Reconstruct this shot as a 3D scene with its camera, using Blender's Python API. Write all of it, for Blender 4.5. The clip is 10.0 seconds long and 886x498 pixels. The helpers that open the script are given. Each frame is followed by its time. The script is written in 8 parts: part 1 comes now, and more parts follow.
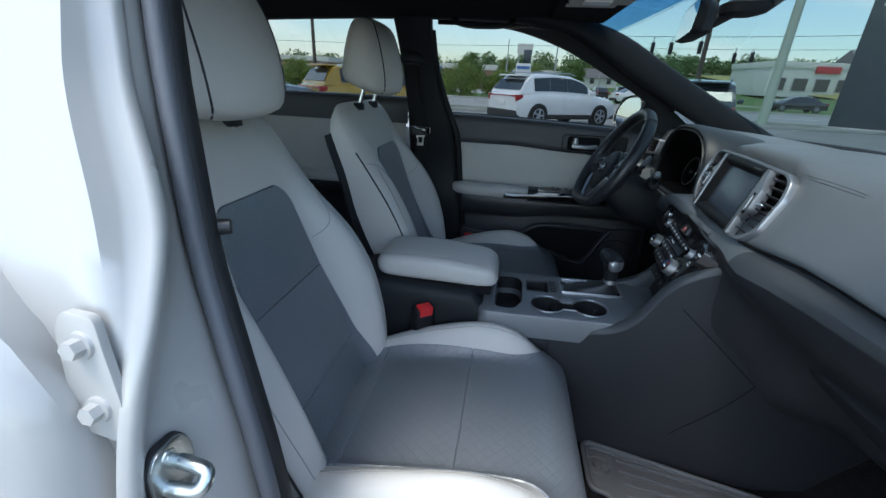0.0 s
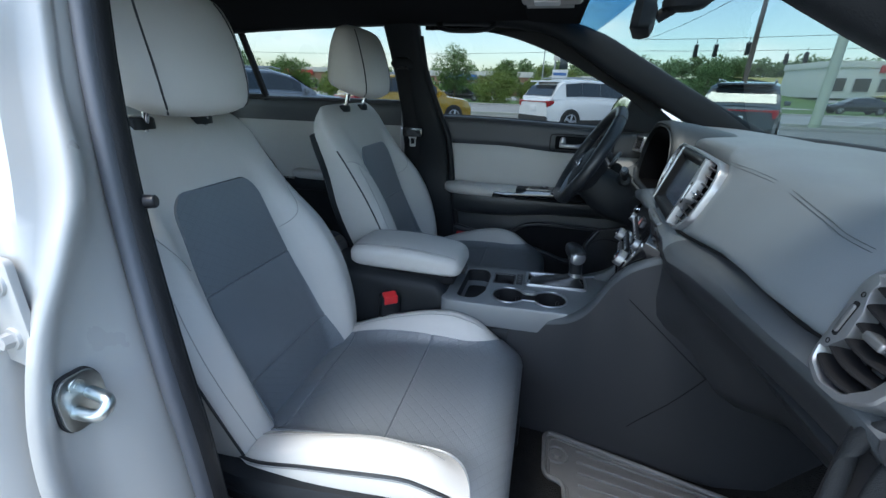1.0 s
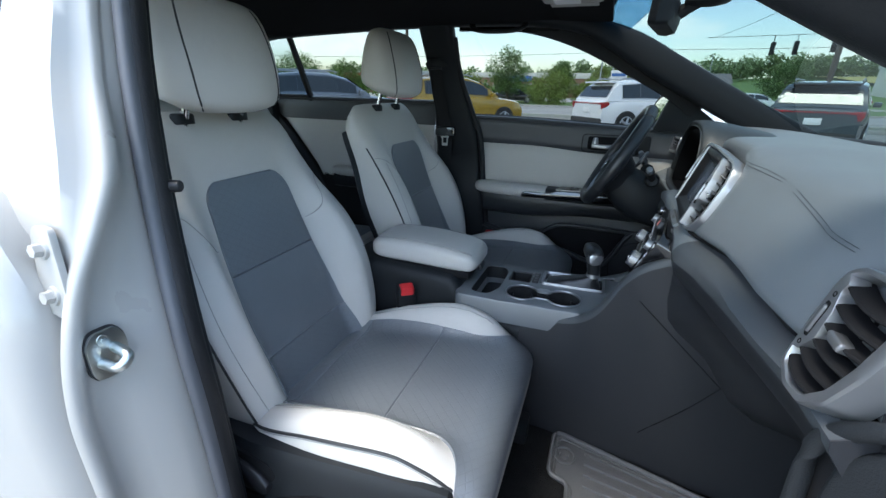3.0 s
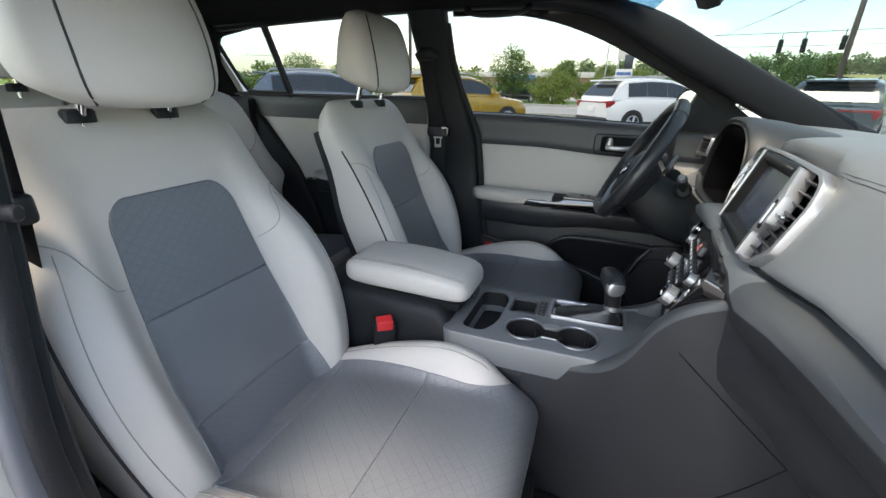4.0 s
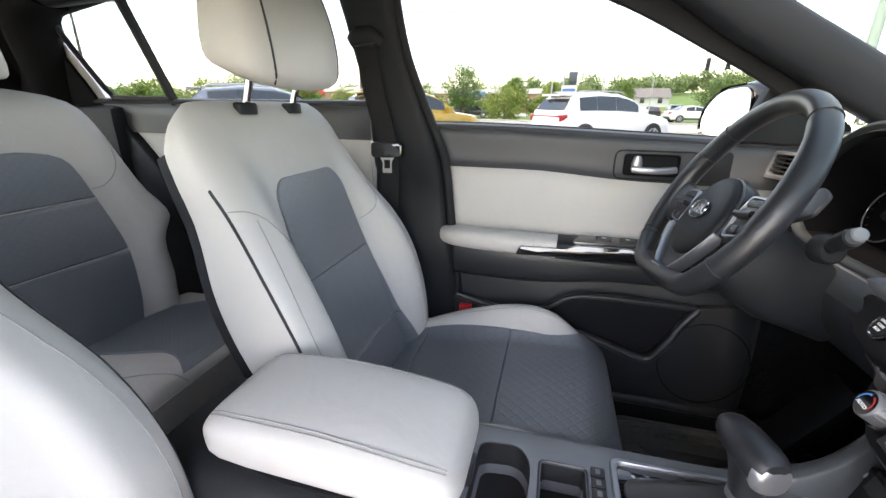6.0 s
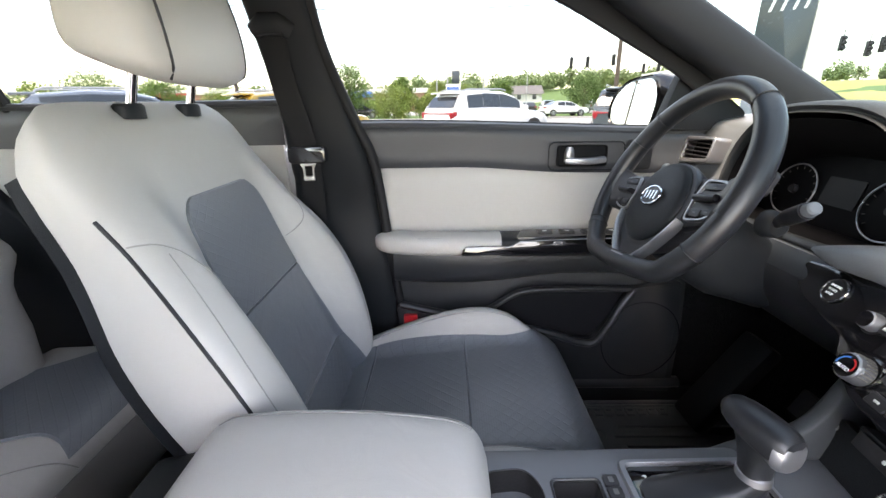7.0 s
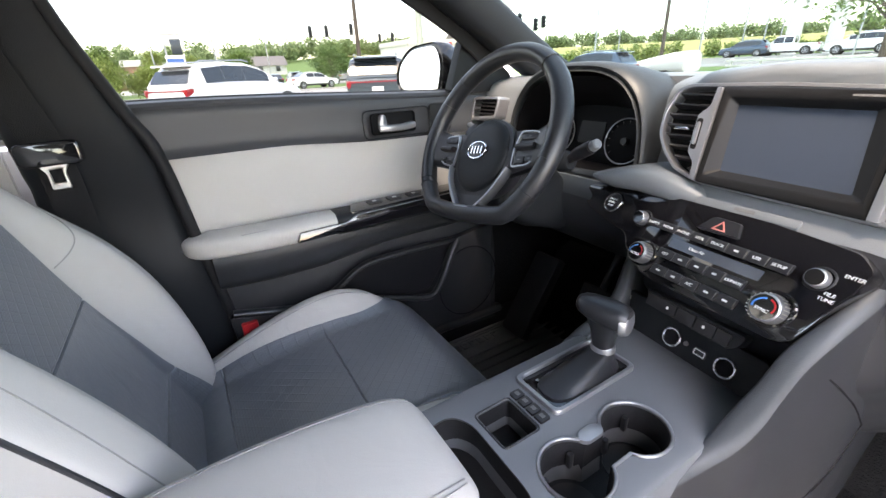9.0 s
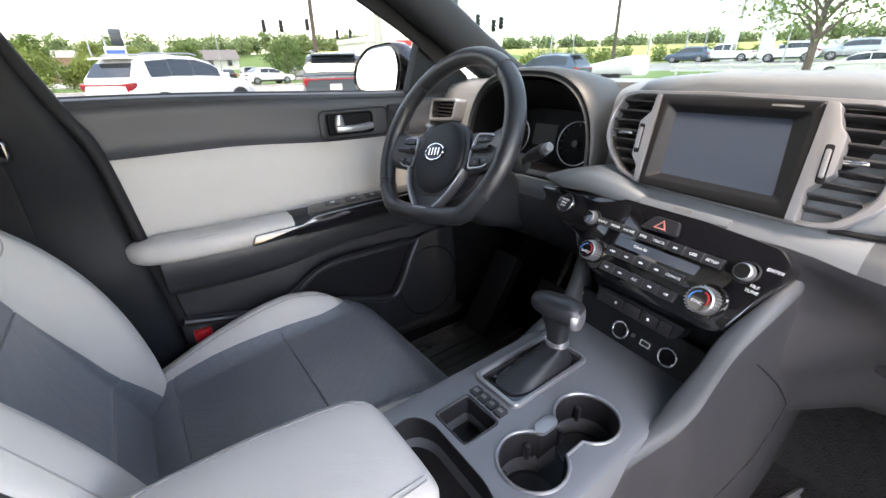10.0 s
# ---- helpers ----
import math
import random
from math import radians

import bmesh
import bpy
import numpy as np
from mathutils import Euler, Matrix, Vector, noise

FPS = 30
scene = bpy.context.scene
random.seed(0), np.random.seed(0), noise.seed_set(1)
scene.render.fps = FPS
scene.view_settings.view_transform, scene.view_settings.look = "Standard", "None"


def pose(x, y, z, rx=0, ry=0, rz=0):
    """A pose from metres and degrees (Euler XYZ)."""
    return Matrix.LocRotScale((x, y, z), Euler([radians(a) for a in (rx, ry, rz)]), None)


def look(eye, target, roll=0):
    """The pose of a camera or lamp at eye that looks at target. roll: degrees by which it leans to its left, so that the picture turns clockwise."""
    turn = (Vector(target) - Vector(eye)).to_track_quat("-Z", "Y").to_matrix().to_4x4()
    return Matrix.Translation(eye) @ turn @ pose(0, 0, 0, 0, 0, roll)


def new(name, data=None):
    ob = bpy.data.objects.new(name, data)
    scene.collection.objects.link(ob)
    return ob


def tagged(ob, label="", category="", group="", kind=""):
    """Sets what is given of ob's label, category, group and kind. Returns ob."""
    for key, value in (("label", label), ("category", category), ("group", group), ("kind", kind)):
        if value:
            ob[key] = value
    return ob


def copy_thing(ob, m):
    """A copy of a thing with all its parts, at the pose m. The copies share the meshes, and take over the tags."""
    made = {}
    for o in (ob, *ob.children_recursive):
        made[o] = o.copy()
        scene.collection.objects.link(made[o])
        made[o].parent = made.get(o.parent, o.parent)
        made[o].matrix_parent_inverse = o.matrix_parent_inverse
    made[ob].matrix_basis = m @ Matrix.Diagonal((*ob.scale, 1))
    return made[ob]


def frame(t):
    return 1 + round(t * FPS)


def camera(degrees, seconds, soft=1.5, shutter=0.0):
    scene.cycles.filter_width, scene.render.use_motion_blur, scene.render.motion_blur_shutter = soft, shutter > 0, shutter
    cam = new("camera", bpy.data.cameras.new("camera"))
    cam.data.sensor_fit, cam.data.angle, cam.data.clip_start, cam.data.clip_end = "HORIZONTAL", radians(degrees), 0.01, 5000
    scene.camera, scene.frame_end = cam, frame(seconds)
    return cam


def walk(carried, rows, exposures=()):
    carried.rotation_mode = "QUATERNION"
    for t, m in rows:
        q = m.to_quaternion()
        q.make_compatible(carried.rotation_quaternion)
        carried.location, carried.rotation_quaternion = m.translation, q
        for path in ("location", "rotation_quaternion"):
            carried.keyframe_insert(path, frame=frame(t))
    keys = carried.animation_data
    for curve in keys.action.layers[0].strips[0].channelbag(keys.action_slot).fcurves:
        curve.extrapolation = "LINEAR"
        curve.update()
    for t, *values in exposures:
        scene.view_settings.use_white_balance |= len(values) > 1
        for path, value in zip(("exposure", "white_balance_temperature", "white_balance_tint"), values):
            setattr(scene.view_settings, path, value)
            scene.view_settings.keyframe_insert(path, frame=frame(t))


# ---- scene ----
cam = camera(93.9, 10.0)
PATH = [  # time, eye, target, roll
    (0.0, (0.007, -1.053, 1.291), (-0.254, 0.782, 0.538), 2.8),
    (0.5, (0.126, -1.065, 1.281), (-0.209, 0.764, 0.542), 2.0),
    (1.0, (0.203, -1.08, 1.277), (-0.224, 0.734, 0.552), 1.6),
    (1.5, (0.242, -1.092, 1.279), (-0.259, 0.705, 0.559), 1.5),
    (2.0, (0.275, -1.101, 1.277), (-0.295, 0.678, 0.561), 1.2),
    (2.5, (0.296, -1.099, 1.277), (-0.326, 0.661, 0.558), 1.3),
    (4.0, (0.258, -0.871, 1.253), (-0.405, 0.872, 0.529), 1.1),
    (4.5, (0.197, -0.633, 1.248), (-0.466, 1.111, 0.528), 0.8),
    (5.0, (0.151, -0.497, 1.231), (-0.495, 1.262, 0.532), 0.8),
    (6.5, (0.033, -0.357, 1.208), (-0.262, 1.512, 0.56), 0.1),
    (7.0, (-0.026, -0.326, 1.204), (-0.05, 1.563, 0.548), -0.9),
    (7.5, (-0.072, -0.31, 1.199), (0.194, 1.552, 0.52), -2.1),
    (8.0, (-0.106, -0.299, 1.209), (0.442, 1.479, 0.475), -3.0),
    (8.5, (-0.135, -0.292, 1.205), (0.633, 1.389, 0.44), -3.1),
    (9.0, (-0.148, -0.288, 1.202), (0.777, 1.295, 0.403), -2.7),
    (9.5, (-0.16, -0.294, 1.201), (0.868, 1.216, 0.387), -2.1),
    (10.0, (-0.146, -0.297, 1.208), (0.927, 1.184, 0.399), -1.4),
]
EXPOSURES = [(0.0, 2.2, 6250, 4), (0.6, 2.44, 6250, 4), (1.2, 2.52, 6250, 4), (2.7, 2.64, 6300, 4), (4.0, 3.24, 7900, 11), (4.5, 3.8, 8400, 14), (5.0, 4.04, 8600, 16), (6.5, 4.33, 8500, 18), (10.0, 4.33, 8200, 19)]
walk(cam, [(t, look(eye, target, roll)) for t, eye, target, roll in PATH], EXPOSURES)

# ---- world and sun ----
SUN_DIR = Vector((-0.27, -0.36, 1.0)).normalized()  # towards the sun: high, over the open passenger side, a little behind
world = bpy.data.worlds.new("sky")
scene.world = world
world.use_nodes = True
_wn = world.node_tree.nodes
_sky = _wn.new("ShaderNodeTexSky")
_sky.sky_type = "NISHITA"
_sky.sun_disc = False
_sky.sun_elevation = math.asin(SUN_DIR.z)
_sky.sun_rotation = math.atan2(SUN_DIR.x, SUN_DIR.y)
_sky.dust_density = 1.5
_wn["Background"].inputs[1].default_value = 0.15
# fair-weather clouds
_wc = _wn.new("ShaderNodeTexCoord")
_wm = _wn.new("ShaderNodeMapping")
_wm.inputs["Scale"].default_value = (1.0, 1.0, 3.2)
_wz = _wn.new("ShaderNodeTexNoise")
_wz.inputs["Scale"].default_value = 3.2
_wz.inputs["Detail"].default_value = 7.0
_wr = _wn.new("ShaderNodeMapRange")
_wr.inputs[1].default_value, _wr.inputs[2].default_value = 0.50, 0.74
_wx = _wn.new("ShaderNodeMix")
_wx.data_type = "RGBA"
_wx.inputs["B"].default_value = (5.2, 5.3, 5.5, 1.0)
_wl = world.node_tree.links
_wl.new(_wc.outputs["Generated"], _wm.inputs[0])
_wl.new(_wm.outputs[0], _wz.inputs["Vector"])
_wl.new(_wz.outputs["Fac"], _wr.inputs[0])
_wl.new(_wr.outputs[0], _wx.inputs[0])
_wl.new(_sky.outputs[0], _wx.inputs["A"])
_wl.new(_wx.outputs["Result"], _wn["Background"].inputs[0])
_sun = new("sun", bpy.data.lights.new("sun", "SUN"))
_sun.data.energy, _sun.data.angle, _sun.data.color = 0.55, radians(14.0), (1.0, 0.96, 0.9)
_sun.matrix_world = look(SUN_DIR * 50, (0, 0, 0))


# ---- materials ----
def mat(name, col, rough=0.5, metal=0.0, grain=0.0, bump=0.15, var=0.12, scale=7.0, coat=0.0, rvar=0.08, quilt=0.0, fold=0.0, random_tint=0.0):
    """A procedural surface: colour varied at two scales, varied gloss, fine relief; quilt: diamond stitching of that size; fold: soft leather creases."""
    m = bpy.data.materials.new(name)
    m.use_nodes = True
    nt = m.node_tree
    n, k = nt.nodes, nt.links
    b = n["Principled BSDF"]
    tc = n.new("ShaderNodeTexCoord")
    big = n.new("ShaderNodeTexNoise")
    big.inputs["Scale"].default_value, big.inputs["Detail"].default_value = scale, 6.0
    k.new(tc.outputs["Object"], big.inputs["Vector"])
    mix = n.new("ShaderNodeMix")
    mix.data_type = "RGBA"
    mix.inputs["A"].default_value = (*[c * (1 - var) for c in col], 1)
    mix.inputs["B"].default_value = (*[min(1, c * (1 + var)) for c in col], 1)
    k.new(big.outputs["Fac"], mix.inputs[0])
    out = mix.outputs["Result"]
    if random_tint:
        oi = n.new("ShaderNodeObjectInfo")
        hs = n.new("ShaderNodeHueSaturation")
        mr = n.new("ShaderNodeMapRange")
        mr.inputs[3].default_value, mr.inputs[4].default_value = 1 - random_tint, 1 + random_tint
        k.new(oi.outputs["Random"], mr.inputs[0])
        k.new(mr.outputs[0], hs.inputs["Value"])
        k.new(out, hs.inputs["Color"])
        out = hs.outputs[0]
    k.new(out, b.inputs["Base Color"])
    rr = n.new("ShaderNodeMapRange")
    rr.inputs[3].default_value, rr.inputs[4].default_value = max(0.02, rough - rvar), min(1, rough + rvar)
    k.new(big.outputs["Fac"], rr.inputs[0])
    k.new(rr.outputs[0], b.inputs["Roughness"])
    b.inputs["Metallic"].default_value = metal
    if coat:
        b.inputs["Coat Weight"].default_value, b.inputs["Coat Roughness"].default_value = coat, 0.04
    height = None
    if grain:
        fine = n.new("ShaderNodeTexVoronoi")
        fine.inputs["Scale"].default_value = grain
        k.new(tc.outputs["Object"], fine.inputs["Vector"])
        height = fine.outputs["Distance"]
    if quilt:
        sep = n.new("ShaderNodeSeparateXYZ")
        k.new(tc.outputs["Object"], sep.inputs[0])
        xz = n.new("ShaderNodeMath")
        xz.operation = "SUBTRACT"
        k.new(sep.outputs[0], xz.inputs[0])
        k.new(sep.outputs[2], xz.inputs[1])
        ridges = []
        for sign in (1, -1):
            a = n.new("ShaderNodeMath")
            a.operation = "MULTIPLY_ADD"
            a.inputs[1].default_value = sign
            k.new(sep.outputs[1], a.inputs[0])
            k.new(xz.outputs[0], a.inputs[2])
            s = n.new("ShaderNodeMath")
            s.operation = "PINGPONG"
            s.inputs[1].default_value = quilt
            k.new(a.outputs[0], s.inputs[0])
            r = n.new("ShaderNodeMapRange")
            r.inputs[1].default_value, r.inputs[2].default_value = 0.0, quilt * 0.20
            k.new(s.outputs[0], r.inputs[0])
            ridges.append(r.outputs[0])
        low = n.new("ShaderNodeMath")
        low.operation = "MINIMUM"
        k.new(ridges[0], low.inputs[0])
        k.new(ridges[1], low.inputs[1])
        # darker stitched lines, and a grid of fine perforations
        flat = n.new("ShaderNodeCombineXYZ")
        k.new(xz.outputs[0], flat.inputs[0])
        k.new(sep.outputs[1], flat.inputs[1])
        dots, hole, dark, shade = n.new("ShaderNodeTexVoronoi"), n.new("ShaderNodeMapRange"), n.new("ShaderNodeMath"), n.new("ShaderNodeHueSaturation")
        dots.inputs["Scale"].default_value, dots.inputs["Randomness"].default_value = 260.0, 0.0
        k.new(flat.outputs[0], dots.inputs["Vector"])
        hole.inputs[1].default_value, hole.inputs[2].default_value, hole.inputs[3].default_value = 0.20, 0.34, 0.72
        k.new(dots.outputs["Distance"], hole.inputs[0])
        line = n.new("ShaderNodeMapRange")
        line.inputs[3].default_value = 0.88
        k.new(low.outputs[0], line.inputs[0])
        dark.operation = "MULTIPLY"
        k.new(hole.outputs[0], dark.inputs[0])
        k.new(line.outputs[0], dark.inputs[1])
        k.new(dark.outputs[0], shade.inputs["Value"])
        k.new(out, shade.inputs["Color"])
        k.new(shade.outputs[0], b.inputs["Base Color"])
        if height:
            ad = n.new("ShaderNodeMath")
            ad.operation = "MULTIPLY_ADD"
            ad.inputs[1].default_value = 0.135
            k.new(height, ad.inputs[0])
            k.new(low.outputs[0], ad.inputs[2])
            height = ad.outputs[0]
        else:
            height = low.outputs[0]
    if fold:
        cr = n.new("ShaderNodeTexNoise")
        cr.inputs["Scale"].default_value, cr.inputs["Detail"].default_value, cr.inputs["Distortion"].default_value = 16.0, 3.0, 1.2
        k.new(tc.outputs["Object"], cr.inputs["Vector"])
        fa = n.new("ShaderNodeMath")
        fa.operation = "MULTIPLY_ADD"
        fa.inputs[1].default_value = fold
        k.new(cr.outputs["Fac"], fa.inputs[0])
        if height:
            k.new(height, fa.inputs[2])
        height = fa.outputs[0]
    if height:
        bp = n.new("ShaderNodeBump")
        bp.inputs["Strength"].default_value, bp.inputs["Distance"].default_value = bump, 0.002
        k.new(height, bp.inputs["Height"])
        k.new(bp.outputs[0], b.inputs["Normal"])
    return m


def dull(m, level):
    """Less mirror-like: lowers the surface's specular reflection."""
    m.node_tree.nodes["Principled BSDF"].inputs["Specular IOR Level"].default_value = level


def glass(name, col, rough=0.0, thin=0.9):
    m = bpy.data.materials.new(name)
    m.use_nodes = True
    n, k = m.node_tree.nodes, m.node_tree.links
    out = n["Material Output"]
    n.remove(n["Principled BSDF"])
    tr, gl, mx, fr = n.new("ShaderNodeBsdfTransparent"), n.new("ShaderNodeBsdfGlossy"), n.new("ShaderNodeMixShader"), n.new("ShaderNodeMath")
    lw, pw = n.new("ShaderNodeLayerWeight"), n.new("ShaderNodeMath")
    lw.inputs[0].default_value = 0.5
    pw.operation, fr.operation = "POWER", "MULTIPLY_ADD"
    pw.inputs[1].default_value, fr.inputs[1].default_value, fr.inputs[2].default_value = 5.0, 0.75, 0.035
    k.new(lw.outputs["Facing"], pw.inputs[0])
    k.new(pw.outputs[0], fr.inputs[0])
    tr.inputs[0].default_value = (*col, 1)
    gl.inputs["Roughness"].default_value = rough
    k.new(fr.outputs[0], mx.inputs[0])
    k.new(tr.outputs[0], mx.inputs[1])
    k.new(gl.outputs[0], mx.inputs[2])
    k.new(mx.outputs[0], out.inputs[0])
    return m


LIGHT = mat("light_grey_leather", (0.485, 0.463, 0.428), 0.50, grain=900, bump=0.10, var=0.05, scale=5, fold=14.0)
DARK = mat("dark_leather", (0.130, 0.142, 0.157), 0.32, grain=700, bump=0.16, var=0.18, fold=10.0)
QUILT = mat("quilted_dark_leather", (0.126, 0.138, 0.153), 0.36, grain=900, bump=0.24, var=0.15, quilt=0.0125)
HIDE = mat("black_wheel_leather", (0.013, 0.014, 0.016), 0.34, grain=900, bump=0.12)
# dash grain a step darker than SOFT, for faces turning out of the light
SOFT_LOW = mat("part_shaded_dash", (0.052, 0.057, 0.062), 0.48, grain=900, bump=0.12, var=0.10)
BEZEL = mat("satin_black_bezel", (0.0065, 0.0065, 0.007), 0.42, grain=900, bump=0.06)
INKY = mat("instrument_black", (0.0025, 0.0025, 0.003), 0.5)
PIPING = mat("black_piping", (0.020, 0.020, 0.022), 0.5)
STITCH = mat("grey_stitching", (0.30, 0.29, 0.27), 0.7, grain=1500, bump=0.4)
PLASTIC = mat("black_grained_plastic", (0.0115, 0.013, 0.0148), 0.50, grain=650, bump=0.16, var=0.12)
HOODMAT = mat("dark_grained_hood", (0.019, 0.0225, 0.025), 0.46, grain=900, bump=0.12, var=0.10)
SOFT_D = mat("soft_black_door_trim", (0.044, 0.046, 0.050), 0.46, grain=900, bump=0.12, var=0.10)
DOORLOW = mat("black_door_plastic", (0.020, 0.0215, 0.024), 0.34, grain=700, bump=0.14, var=0.12)
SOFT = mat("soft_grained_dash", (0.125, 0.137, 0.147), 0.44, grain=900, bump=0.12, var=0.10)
DECKMAT = mat("satin_console_plastic", (0.105, 0.113, 0.121), 0.40, grain=900, bump=0.08, var=0.12)
# dark wing plastic, also the dash underside with its shade in the colour
WINGMAT = mat("shaded_dash_and_wing", (0.021, 0.022, 0.025), 0.44, grain=900, bump=0.08, var=0.12)
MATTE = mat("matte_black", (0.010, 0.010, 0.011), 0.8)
GLOSS = mat("gloss_black", (0.006, 0.006, 0.007), 0.06, coat=0.6, rvar=0.02)
BUTTON = mat("satin_black_button", (0.018, 0.018, 0.020), 0.35)
CHROME = mat("chrome", (0.78, 0.78, 0.79), 0.12, metal=1.0, rvar=0.04, var=0.03)
SATIN = mat("satin_silver", (0.33, 0.335, 0.345), 0.38, metal=0.85, var=0.05, rvar=0.05)
STEEL = mat("zinc_steel", (0.62, 0.60, 0.55), 0.30, metal=1.0, grain=300, bump=0.1)
WHITE = mat("white_car_paint", (0.335, 0.325, 0.305), 0.30, coat=0.5, var=0.02)
RUBBER = mat("black_rubber", (0.014, 0.014, 0.015), 0.6, grain=300, bump=0.15)
ZINC = mat("zinc_plated_steel", (0.50, 0.53, 0.52), 0.30, metal=1.0, grain=300, bump=0.05, var=0.10)
# seal rubber in a lighter bluish grey, the light on it put into the colour
LIPRUB = mat("lit_seal_rubber", (0.075, 0.078, 0.088), 0.55, grain=500, bump=0.08)
MATRUB = mat("floor_mat_rubber", (0.095, 0.096, 0.098), 0.48, grain=420, bump=0.4)
CARPET = mat("black_carpet", (0.012, 0.012, 0.012), 0.95, grain=260, bump=1.0, var=0.5, scale=60)
CLOTH = mat("black_headliner", (0.014, 0.014, 0.015), 0.95, grain=900, bump=0.3)
WEB = mat("belt_webbing", (0.014, 0.014, 0.015), 0.7, grain=700, bump=0.5)
RED = mat("red_plastic", (0.55, 0.02, 0.025), 0.35, var=0.05)
MARKS = mat("grey_print", (0.11, 0.11, 0.11), 0.6, var=0.03)
SATIN_D = mat("dark_satin_metal", (0.17, 0.172, 0.178), 0.42, metal=0.7, var=0.05, rvar=0.05)
PRINT = mat("white_print", (0.75, 0.75, 0.74), 0.6, var=0.03)
SCREEN = mat("screen_glass", (0.030, 0.040, 0.056), 0.20, rvar=0.02, var=0.05)
BLUE = mat("blue_print", (0.05, 0.25, 0.65), 0.5)
GLASS = glass("clear_glass", (0.235, 0.248, 0.24))
WSGLASS = glass("green_tinted_windscreen", (0.195, 0.24, 0.235))
TINT = glass("rear_tinted_glass", (0.17, 0.20, 0.205))
# clearer than the other panes, to let more light onto the rear bench
CLEAR = glass("light_admitting_glass", (0.72, 0.76, 0.75))
SHADEBAND = glass("blue_shade_band", (0.20, 0.42, 0.66))
MIRROR = mat("mirror_glass", (0.9, 0.9, 0.9), 0.01, metal=1.0, var=0.0, rvar=0.0)
BEIGE = mat("beige_visor", (0.45, 0.43, 0.40), 0.8, grain=800, bump=0.2)

for _m, _v in ((PLASTIC, 0.22), (CLOTH, 0.05), (RUBBER, 0.25), (MATTE, 0.10), (CARPET, 0.05), (WEB, 0.2), (BUTTON, 0.35), (SCREEN, 1.0), (INKY, 0.10), (BEZEL, 0.25), (WINGMAT, 0.35), (MATRUB, 0.5), (SOFT_LOW, 0.35), (DARK, 1.0), (QUILT, 1.0), (DECKMAT, 0.9), (LIGHT, 0.45)):
    dull(_m, _v)


# ---- shape helpers ----
def thing(name, label, category, at=(0, 0, 0), group="", kind=""):
    ob = new(name)
    ob.location = at
    ob.empty_display_size = 0.1
    return tagged(ob, label, category, group, kind)


def finish(bm, name, material, angle=38):
    bmesh.ops.recalc_face_normals(bm, faces=bm.faces)
    me = bpy.data.meshes.new(name)
    bm.to_mesh(me)
    bm.free()
    me.materials.append(material)
    me.shade_smooth()
    me.set_sharp_from_angle(angle=radians(angle))
    return me


def part(name, bm, material, parent=None, label="", angle=38):
    """Links a bmesh, in the car's own coordinates, as one mesh under a thing or a part."""
    ob = new(name, finish(bm, name, material, angle))
    if parent is not None:
        ob.parent = parent
        if parent.type == "EMPTY":
            ob.matrix_parent_inverse = Matrix.Translation(-parent.location)
    return tagged(ob, label)


def solid(name, bm, material, label, category="", kind="structure", angle=38):
    return tagged(part(name, bm, material, None, "", angle), label, category or name.split("_")[0], "", kind)


def loft(rings, cap=True, closed=True):
    bm = bmesh.new()
    rows = [[bm.verts.new(p) for p in r] for r in rings]
    n = len(rows[0])
    for a, b in zip(rows, rows[1:]):
        for i in range(n if closed else n - 1):
            bm.faces.new((a[i], a[(i + 1) % n], b[(i + 1) % n], b[i]))
    if cap and closed:
        bm.faces.new(rows[0][::-1])
        bm.faces.new(rows[-1])
    return bm


def sheet(f, us, vs, thick=0.0):
    """A grid of f(u, v); with thick, closed by f(u, v, -thick)."""
    top = [[f(u, v, 0.0) for u in us] for v in vs]
    bm = bmesh.new()
    a = [[bm.verts.new(p) for p in r] for r in top]
    for r, s in zip(a, a[1:]):
        for i in range(len(us) - 1):
            bm.faces.new((r[i], r[i + 1], s[i + 1], s[i]))
    if thick:
        b = [[bm.verts.new(f(u, v, -thick)) for u in us] for v in vs]
        for r, s in zip(b, b[1:]):
            for i in range(len(us) - 1):
                bm.faces.new((r[i], s[i], s[i + 1], r[i + 1]))
        for i in range(len(us) - 1):
            bm.faces.new((a[0][i], b[0][i], b[0][i + 1], a[0][i + 1]))
            bm.faces.new((a[-1][i], a[-1][i + 1], b[-1][i + 1], b[-1][i]))
        for j in range(len(vs) - 1):
            bm.faces.new((a[j][0], a[j + 1][0], b[j + 1][0], b[j][0]))
            bm.faces.new((a[j][-1], b[j][-1], b[j + 1][-1], a[j + 1][-1]))
    return bm


def smooth_path(pts, n=8, closed=False):
    """Catmull-Rom through the points."""
    p = [Vector(q) for q in pts]
    out, m = [], len(p)
    for i in range(m if closed else m - 1):
        p0, p1, p2, p3 = (p[(i + k) % m] if closed else p[min(max(i + k, 0), m - 1)] for k in (-1, 0, 1, 2))
        for j in range(n):
            t = j / n
            out.append(0.5 * (2 * p1 + (p2 - p0) * t + (2 * p0 - 5 * p1 + 4 * p2 - p3) * t * t + (3 * p1 - p0 - 3 * p2 + p3) * t ** 3))
    if not closed:
        out.append(p[-1])
    return out


